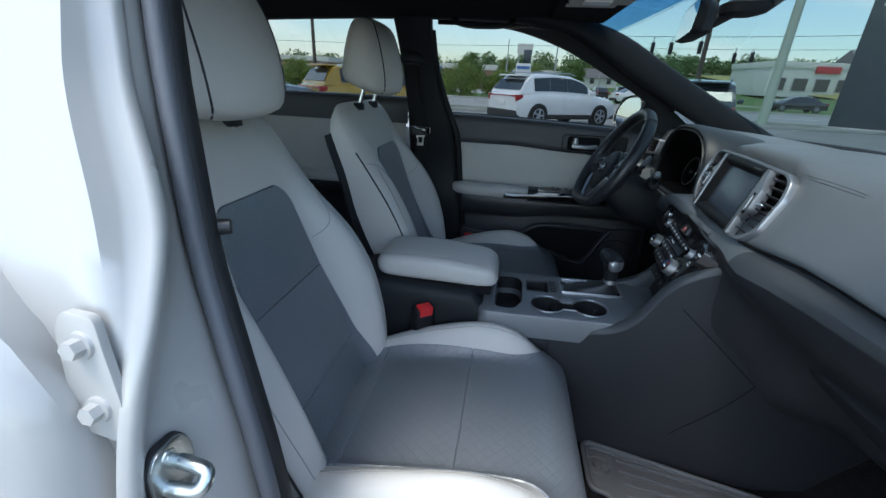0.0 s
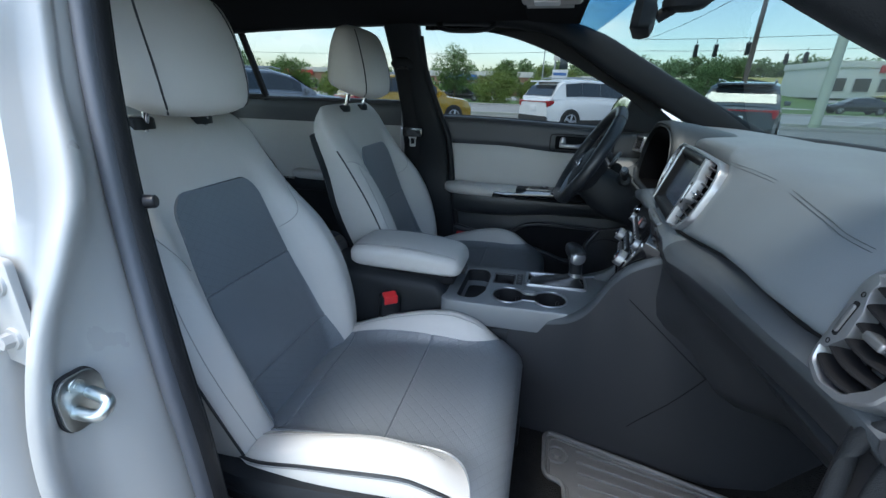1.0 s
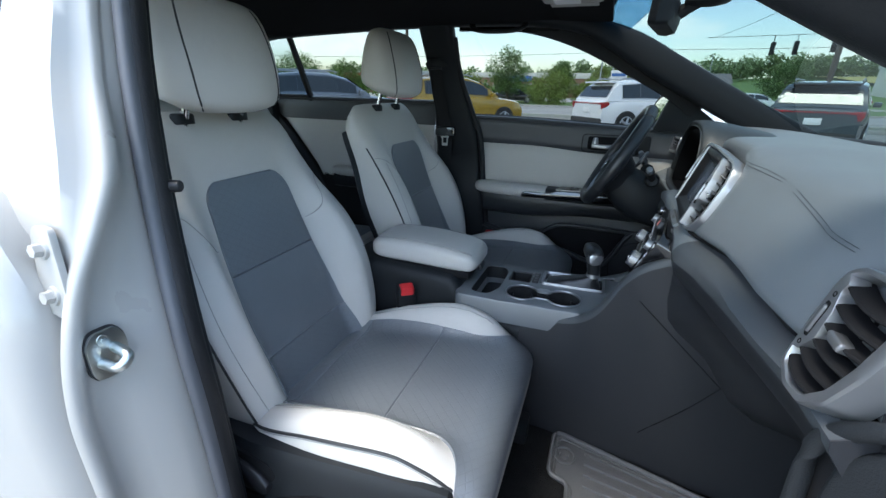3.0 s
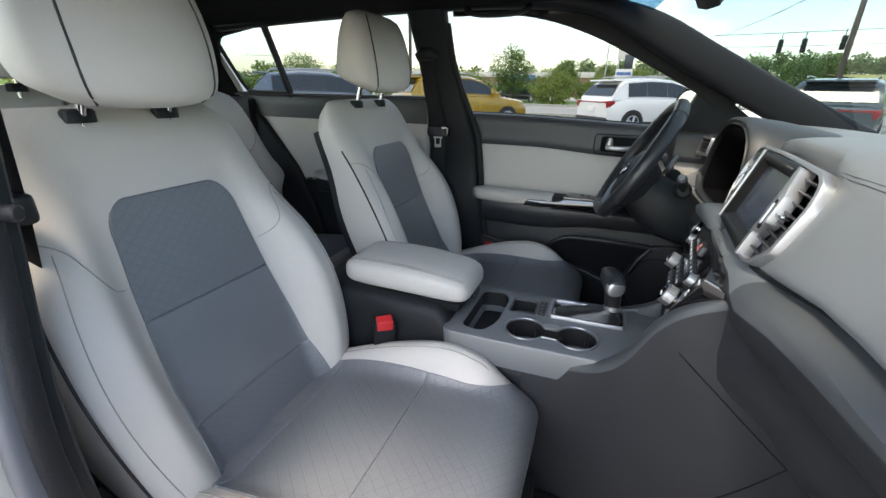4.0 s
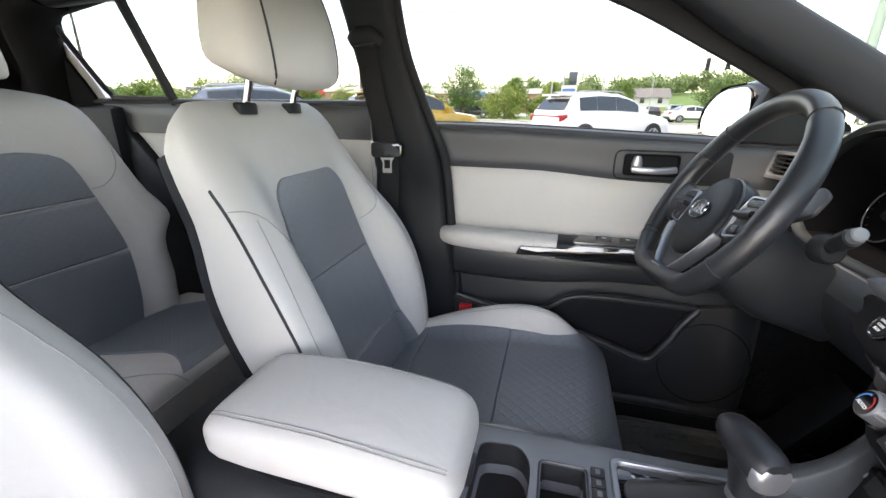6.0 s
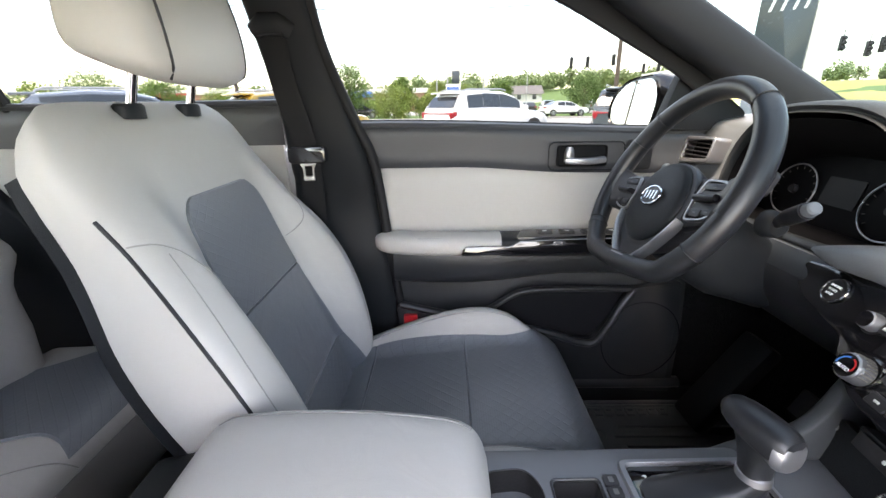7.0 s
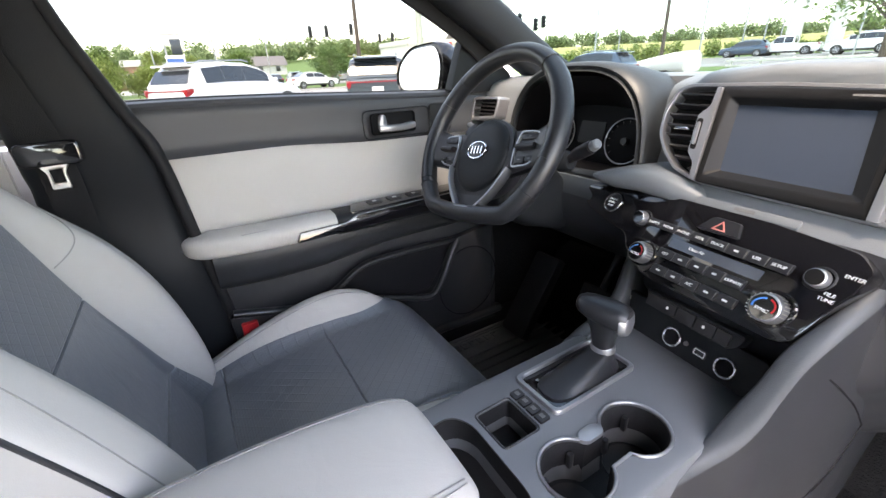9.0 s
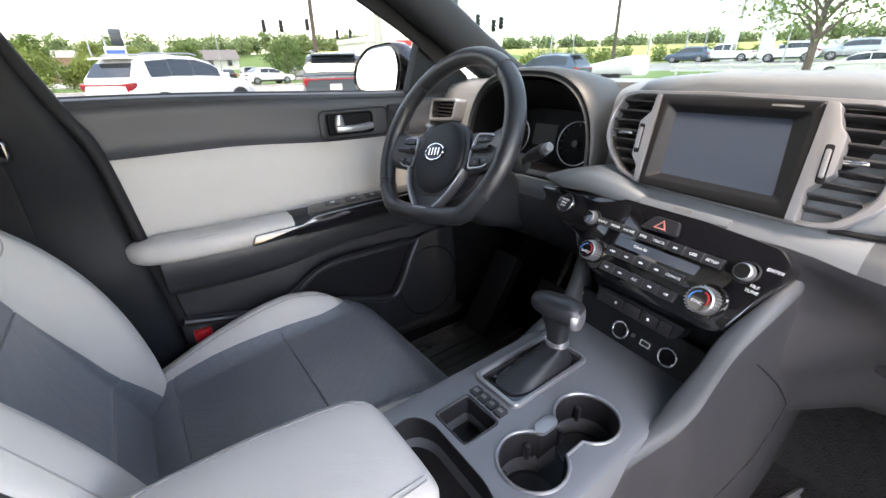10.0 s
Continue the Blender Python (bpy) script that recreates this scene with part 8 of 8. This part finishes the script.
def leaf_mat(name, col):
    m = mat(name, col, 0.6, var=0.3, scale=0.7)
    n, k = m.node_tree.nodes, m.node_tree.links
    g, h, r = n.new("ShaderNodeNewGeometry"), n.new("ShaderNodeHueSaturation"), n.new("ShaderNodeMapRange")
    r.inputs[3].default_value, r.inputs[4].default_value = 0.75, 1.3
    b = n["Principled BSDF"]
    src = b.inputs["Base Color"].links[0].from_socket
    k.new(g.outputs["Random Per Island"], r.inputs[0])
    k.new(r.outputs[0], h.inputs["Value"])
    k.new(src, h.inputs["Color"])
    k.new(h.outputs[0], b.inputs["Base Color"])
    tl, mx = n.new("ShaderNodeBsdfTranslucent"), n.new("ShaderNodeMixShader")
    mx.inputs[0].default_value = 0.4
    k.new(h.outputs[0], tl.inputs[0])
    k.new(b.outputs[0], mx.inputs[1])
    k.new(tl.outputs[0], mx.inputs[2])
    k.new(mx.outputs[0], n["Material Output"].inputs[0])
    return m


LEAF = leaf_mat("green_foliage", (0.135, 0.215, 0.055))
LEAF_Y = leaf_mat("yellow_green_foliage", (0.20, 0.26, 0.065))
# far leaves paler and greyer than near ones, distance haze mixed into the colour
LEAF_F = leaf_mat("haze_paled_far_foliage", (0.20, 0.27, 0.12))
LEAF_D = leaf_mat("dark_green_foliage", (0.10, 0.165, 0.05))


def leaves(bm, centre, radii, count, size, rnd):
    """Folded leaf sprays scattered in a clump."""
    for _ in range(count):
        d = Vector((rnd.gauss(0, 1), rnd.gauss(0, 1), rnd.gauss(0, 1))).normalized() * (rnd.random() ** 0.55)
        p = Vector(centre) + Vector((d.x * radii[0], d.y * radii[1], d.z * radii[2]))
        q = Euler((rnd.uniform(-1.1, 1.1), rnd.uniform(-1.1, 1.1), rnd.uniform(0, 6.28))).to_matrix()
        s = size * rnd.uniform(0.6, 1.4)
        a, b, c, e = (bm.verts.new(p + q @ Vector(v) * s) for v in ((-1, 0, 0), (0, -0.45, 0.12), (1, 0, 0), (0, 0.45, 0.12)))
        bm.faces.new((a, b, c))
        bm.faces.new((a, c, e))


def tree(x, y, h, w, seed, leaf=None, trunk=0.28, clumps=24, per=240, size=0.10, label="green leafy tree on the verge"):
    rnd = random.Random(seed)
    t = thing("tree", label, "tree", (x, y, ground_z(x, y)), "trees")
    z0 = ground_z(x, y)
    base = Vector((x, y, z0))
    top = base + Vector((rnd.uniform(-0.2, 0.2), rnd.uniform(-0.2, 0.2), h * 0.8))
    tr = tube_r([base, base.lerp(top, 0.3) + Vector((0.05, 0.04, 0)), base.lerp(top, 0.65), top], [h * 0.028, h * 0.022, h * 0.014, h * 0.005], 8)
    crown = bmesh.new()
    limbs = [tr]
    for i in range(clumps):
        f = trunk + (1 - trunk) * (i + 0.5) / clumps
        a = i * 2.4 + rnd.uniform(-0.5, 0.5)
        spread = w * math.sin(math.pi * (0.12 + 0.80 * (f - trunk) / (1 - trunk))) * rnd.uniform(0.55, 1.0)
        c = base + Vector((spread * math.cos(a), spread * math.sin(a), h * f * rnd.uniform(0.92, 1.05)))
        root = base.lerp(top, min(0.95, f * 0.75))
        limbs.append(tube_r([root, root.lerp(c, 0.5) + Vector((0, 0, 0.05 * h)), c], [h * 0.009, h * 0.006, h * 0.002], 5))
        r = w * rnd.uniform(0.36, 0.56)
        leaves(crown, c, (r, r, r * 0.8), per, size, rnd)
    part("trunk", join(*limbs), BARK, t)
    part("crown", crown, leaf or LEAF, t, angle=180)
    return t


TREES = [(-9.5, 43.0, 4.7, 1.9, LEAF), (-4.9, 49.0, 4.0, 1.5, LEAF), (-27.0, 41.0, 3.6, 2.0, LEAF), (-34.0, 42.0, 4.4, 2.6, LEAF), (7.0, 56.0, 3.9, 1.6, LEAF), (16.8, 53.5, 4.1, 2.3, LEAF_D),
         (-1.6, 72.0, 4.8, 1.6, LEAF_Y), (3.0, 74.0, 4.0, 1.9, LEAF_Y), (27.0, 84.0, 4.4, 2.6, LEAF)]
for i, (x, y, h, w, lf) in enumerate(TREES):
    tree(x, y, h, w, 11 + i, lf)
for i, (x, y, h, w) in enumerate(((-4.8, 39.4, 2.7, 1.9), (-1.5, 40.3, 2.2, 1.3), (-13.2, 40.0, 2.6, 1.8), (-21.0, 40.0, 2.4, 1.6))):
    tagged(tree(x, y, h, w, 51 + i, LEAF_Y, 0.06, 22, 240, 0.09), "low bright green bush on the grass verge", "bush", "bushes").name = "bush"
tree(24.6, 6.2, 7.2, 3.3, 77, LEAF, 0.36, 24, 110, 0.12, "tall thin-crowned tree beside the rail fence")
tree(30.0, 2.5, 7.0, 3.6, 78, LEAF, 0.40, 24, 110, 0.12, "tall thin-crowned tree beside the rail fence")


def belt(name, pts, h, thick, per, size, leaf, seed, label):
    """A distant strip of woodland."""
    rnd = random.Random(seed)
    bm = bmesh.new()
    for (x0, y0), (x1, y1) in zip(pts, pts[1:]):
        n = max(1, int(math.hypot(x1 - x0, y1 - y0) / (h * 0.26)))
        for i in range(n):
            f = (i + rnd.random()) / n
            x, y = x0 + (x1 - x0) * f + rnd.uniform(-thick, thick), y0 + (y1 - y0) * f + rnd.uniform(-thick, thick)
            hh = h * rnd.uniform(0.55, 1.15)
            leaves(bm, (x, y, ground_z(x, y) + hh * 0.52), (h * 0.42, h * 0.42, hh * 0.5), per, size, rnd)
    return tagged(part(name, bm, leaf, None, "", 180), label, "woodland", "", "stuff")


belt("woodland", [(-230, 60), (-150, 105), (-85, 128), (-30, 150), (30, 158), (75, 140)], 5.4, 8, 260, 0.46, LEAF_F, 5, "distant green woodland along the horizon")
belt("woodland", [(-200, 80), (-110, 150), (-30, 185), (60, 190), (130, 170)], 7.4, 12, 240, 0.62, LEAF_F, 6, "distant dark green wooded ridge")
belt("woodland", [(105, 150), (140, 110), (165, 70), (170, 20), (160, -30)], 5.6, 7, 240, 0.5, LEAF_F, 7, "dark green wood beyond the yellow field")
belt("woodland", [(-82, 22), (-66, 44), (-46, 62)], 4.6, 5, 260, 0.34, LEAF_Y, 10, "bright yellow-green trees behind the lot")
belt("hedge", [(52, 50), (66, 38), (74, 26)], 2.4, 2.0, 120, 0.24, LEAF_Y, 8, "yellow-green scrub along the field edge")
belt("hedge", [(-70, 52), (-40, 50), (-20, 49), (-6, 50)], 2.6, 1.5, 120, 0.24, LEAF, 9, "green hedge beyond the verge")


def pole(x, y, h, r, material, label, arms=0, name="utility_pole"):
    t = thing(name, label, "pole", (x, y, ground_z(x, y)), "poles")
    z = ground_z(x, y)
    part("shaft", tube_r([(x, y, z - 0.1), (x, y, z + h * 0.5), (x, y, z + h)], [r, r * 0.85, r * 0.65], 12), material, t)
    for i in range(arms):
        zz = z + h - 0.4 - 0.9 * i
        part("crossarm", box((x - 1.1, y - 0.06, zz - 0.06), (x + 1.1, y + 0.06, zz + 0.06), 0.01), material, t)
        for dx in (-0.95, -0.4, 0.4, 0.95):
            part("insulator", rod((x + dx, y, zz + 0.05), (x + dx, y, zz + 0.22), 0.05, 0.035, 8), GALV, t)
    return t


pole(14.2, 37.0, 13.0, 0.19, WOODPOLE, "tall brown wooden utility pole beside the road", 2)
pole(-18.2, 29.0 + 9, 11.0, 0.17, WOODPOLE, "tall brown wooden utility pole on the verge", 1)
pole(-52.0, 38.0, 12.0, 0.17, WOODPOLE, "tall brown wooden utility pole on the verge", 1)
pole(11.2, 20.5, 11.0, 0.20, PALEPOLE, "thick pale green lamp post at the lot's edge", 0, "lamp_post")
for x, y, h, r in ((45.7, 38.5, 8.2, 0.12), (47.4, 36.4, 5.6, 0.07), (5.0, 59.5, 6.4, 0.11), (10.7, 58.7, 5.4, 0.08), (-1.4, 66.0, 7.2, 0.10)):
    pole(x, y, h, r, GALV, "slim grey street lamp post", 0, "lamp_post")
for x, y, h, r in ((29.2, 18.8, 8.5, 0.13), (47.8, 26.7, 9.0, 0.09), (54.0, 25.7, 9.0, 0.08), (54.8, 24.0, 9.0, 0.07), (48.0, 14.2, 9.0, 0.08), (55.3, 22.7, 8.0, 0.06)):
    pole(x, y, h, r, WOODPOLE if r > 0.1 else GALV, "slim lamp post of the neighbouring lot", 0, "lamp_post")


def wire(a, b, sag, r=0.022):
    a, b = Vector(a), Vector(b)
    pts = [a.lerp(b, f) - Vector((0, 0, sag * 4 * f * (1 - f))) for f in span(0, 1, 16)]
    return tagged(part("overhead_wire", tube(pts, r, 5), WIRE), "thin black overhead wire between poles", "wire", "overhead wires")


P0, P1, P2 = (-52, 38, 11.7), (-18.2, 38, 10.7), (14.2, 37, 12.6)
for dx in (-0.9, 0.4):
    for a, b in ((P0, P1), (P1, P2)):
        wire((a[0], a[1] + dx, a[2]), (b[0], b[1] + dx, b[2]), 0.7)
wire((-18.2, 38, 9.2), (14.2, 37, 9.0), 0.6, 0.03)
wire((14.2, 37, 12.4), (75, 30, 10.0), 1.6)
wire((14.2, 37, 10.4), (75, 31, 9.0), 1.4)
wire((14.2, 37, 8.6), (45.7, 38.5, 8.6), 0.5)
wire((14.2, 37, 9.0), (10.7, 62, 7.6), 0.4)
wire((5.0, 59.5, 6.2), (45, 50, 6.6), 0.4)
wire((-60, 60, 6.0), (5.0, 59.5, 6.1), 0.5)


def signal(x, y, z):
    t = thing("traffic_light", "black three-lamp traffic light hanging over the junction", "traffic light", (x, y, z), "traffic lights")
    part("housing", box((x - 0.17, y - 0.12, z - 0.52), (x + 0.17, y + 0.12, z + 0.52), 0.04), BUTTON, t)
    for i in range(3):
        part("visor", rod((x, y - 0.12, z + 0.32 - 0.32 * i), (x, y - 0.28, z + 0.32 - 0.32 * i), 0.12, 0.12, 14), BUTTON, t)
        part("lens", rod((x, y - 0.13, z + 0.32 - 0.32 * i), (x, y - 0.15, z + 0.32 - 0.32 * i), 0.10, 0.10, 14), TAIL if i == 0 else MATTE, t)
    part("hanger", rod((x, y, z + 0.5), (x, y, z + 1.0), 0.03), BUTTON, t)
    return t


for x, y, z in ((12.8, 46.0, 5.1), (14.3, 45.5, 5.1), (16.6, 44.7, 5.2), (24.0, 54.6, 5.1), (25.5, 54.0, 5.2), (29.3, 33.8, 5.1), (30.4, 32.8, 4.6), (30.9, 32.3, 4.8)):
    signal(x, y, z)
wire((8.0, 47.6, 6.2), (31.0, 40.0, 6.3), 0.15)
wire((26.0, 36.6, 6.0), (45.7, 19.5, 6.0), 0.15)

# dealer pylon at the lot's edge
py = thing("pylon_sign", "tall dark slate dealer pylon with a pale side column", "sign", (16.0, 21.4, 0))
PY = plane_frame((15.9, 21.5, 0), Vector((1.53, -1.10, 0)), (0, 0, 1))
part("panel", slab(rect(-1.15, 0.05, 0.95, 9.0, 0.05), at(PY, 0, 0, 0.2), 0.4, 0.03), SLATE, py, "dark slate sign panel")
part("side_column", slab(rect(0.97, 0.0, 1.75, 9.0, 0.05), at(PY, 0, 0, 0.12), 0.5, 0.03), STUCCO, py, "pale side column")
part("base_plate", box((14.6, 20.4, 0.0), (17.6, 22.6, 0.12), 0.03), CONCRETE, py)
for i, x in enumerate((-0.75, -0.30, 0.15, 0.55)):
    part("mark_bar", slab([(x - 0.06, 5.1), (x + 0.06, 5.1), (x + 0.24, 5.75), (x + 0.12, 5.75)], at(PY, 0, 0, 0.215), 0.02, 0), PRINT, py)

# shopping sign across the road
sg = thing("roadside_sign", "tall white roadside sign with blue and dark panels", "sign", (1.0, 69.5, 0))
for x in (0.2, 1.9):
    part("post", rod((x, 69.6, 0), (x, 69.6, 6.6), 0.12), GALV, sg)
part("upper_board", box((-0.1, 69.3, 5.6), (2.2, 69.6, 7.0), 0.03), STUCCO, sg)
part("dark_board", box((0.9, 69.25, 4.4), (2.1, 69.5, 6.2), 0.03), SLATE, sg)
part("white_board", box((-0.05, 69.3, 2.7), (2.2, 69.55, 4.3), 0.03), PRINT, sg)
part("lettering_bar", box((0.1, 69.24, 3.5), (2.0, 69.29, 3.9), 0), SIGNBLUE, sg)


def shop(name, x0, x1, y, h, wall, label, fascia=None, windows=8, deep=14):
    z = ground_z((x0 + x1) / 2, y)
    t = thing(name, label, "building", ((x0 + x1) / 2, y, z), "shops")
    part("wall", box((x0, y, z - 0.5), (x1, y + deep, z + h), 0.02), wall, t)
    part("parapet", box((x0 - 0.2, y - 0.2, z + h - 0.9), (x1 + 0.2, y + deep + 0.2, z + h + 0.1), 0.05), STUCCO, t)
    if fascia:
        part("fascia_sign", box((x0 + (x1 - x0) * 0.40, y - 0.35, z + h - 1.6), (x0 + (x1 - x0) * 0.62, y - 0.15, z + h - 0.5), 0.03), fascia, t)
    for i in range(windows):
        w = (x1 - x0) / windows
        f = part("window", box((x0 + w * (i + 0.15), y - 0.10, z + 0.5), (x0 + w * (i + 0.85), y + 0.05, z + 2.6), 0.02), GALV, t)
        part("pane", box((x0 + w * (i + 0.19), y - 0.13, z + 0.6), (x0 + w * (i + 0.81), y - 0.09, z + 2.5), 0), CARGLASS, f)
    return t


shop("shop", -34, -4, 92, 4.6, BRICK, "long low brown brick shop with a pale roof edge", SIGNBLUE, 9)
shop("shop", -78, -42, 96, 5.0, BRICK, "long low brown brick shop with a pale roof edge", SIGNRED, 9)
shop("shop", -2, 10, 98, 4.2, STUCCO, "small pale rendered shop across the road", None, 4)
shop("shop", 43, 60, 84, 5.0, STUCCO, "white rendered shop with a red sign", SIGNRED, 5)


def house(x, y, w, d, h):
    z = ground_z(x, y)
    t = thing("house", "small pale house with a grey pitched roof", "house", (x, y, z), "houses")
    part("wall", box((x - w / 2, y - d / 2, z - 0.5), (x + w / 2, y + d / 2, z + h), 0.02), STUCCO, t)
    part("roof", loft([[Vector((x + s * w * 0.55, y - d * 0.6, z + h - 0.1)), Vector((x + s * w * 0.55, y, z + h + d * 0.35)), Vector((x + s * w * 0.55, y + d * 0.6, z + h - 0.1))] for s in (-1, 1)]), ROOFING, t)
    for i in (-1, 1):
        part("window", box((x + i * w * 0.25 - 0.5, y - d / 2 - 0.06, z + 1.0), (x + i * w * 0.25 + 0.5, y - d / 2 + 0.02, z + 2.2), 0.02), CARGLASS, t)
    return t


house(21, 118, 8, 6, 2.4)
house(70, 98, 13, 8, 3.2)

# white rail fence and a covered trailer beyond the bonnet
fence = thing("rail_fence", "low white rail fence along the lot", "fence", (35.5, 12, 0))
for i in range(9):
    y = 17.2 - i * 1.9
    part("post", box((35.4, y - 0.07, 0), (35.54, y + 0.07, 0.95), 0.01), STUCCO, fence)
for z in (0.45, 0.80):
    part("rail", box((35.36, 1.4, z - 0.07), (35.42, 17.6, z + 0.07), 0.01), STUCCO, fence)
van = thing("covered_trailer", "low white covered trailer beside the field", "trailer", (26.5, 16.8, 0), "parked cars")
part("cover", loft([[Vector((26.5 + a, y, 0.62 + zz * 0.45 + b)) for a, b in ring2(0.95, 0.22 + zz * 0.45, 20, 5)] for y, zz in ((15.0, 0.66), (15.1, 0.78), (15.9, 0.72), (17.8, 0.36), (18.5, 0.16), (18.6, 0.06))]), STUCCO, van, "white sloping cover")
for y in (16.2, 16.9):
    part("wheel", rod((25.62, y, 0.32), (25.80, y, 0.32), 0.32), TYRE, van)
arch = thing("dealer_arch", "pale dealer gateway with two columns and a dark board", "gateway", (66, 24, 0))
z = ground_z(66, 24)
part("column", box((65.0, 25.0, z), (66.0, 26.3, z + 8.0), 0.05), STUCCO, arch)
part("column", box((66.0, 21.2, z), (67.0, 22.5, z + 8.0), 0.05), STUCCO, arch)
part("board", box((65.0, 20.6, z + 7.4), (66.4, 26.8, z + 8.6), 0.05), SLATE, arch)
part("lettering_bar", box((64.94, 21.4, z + 7.8), (65.0, 26.0, z + 8.2), 0), PRINT, arch)
for i in range(9):
    x = 2.0 + i * 3.1
    vehicle(("suv", "sedan")[i % 2], ("white", "red", "silver", "black", "grey", "white", "silver", "blue", "white")[i], on(x, 61.0 + (i % 3) * 1.5, 80 + (i * 37) % 20), "parked car on the forecourt across the road", "cars across the road", False)
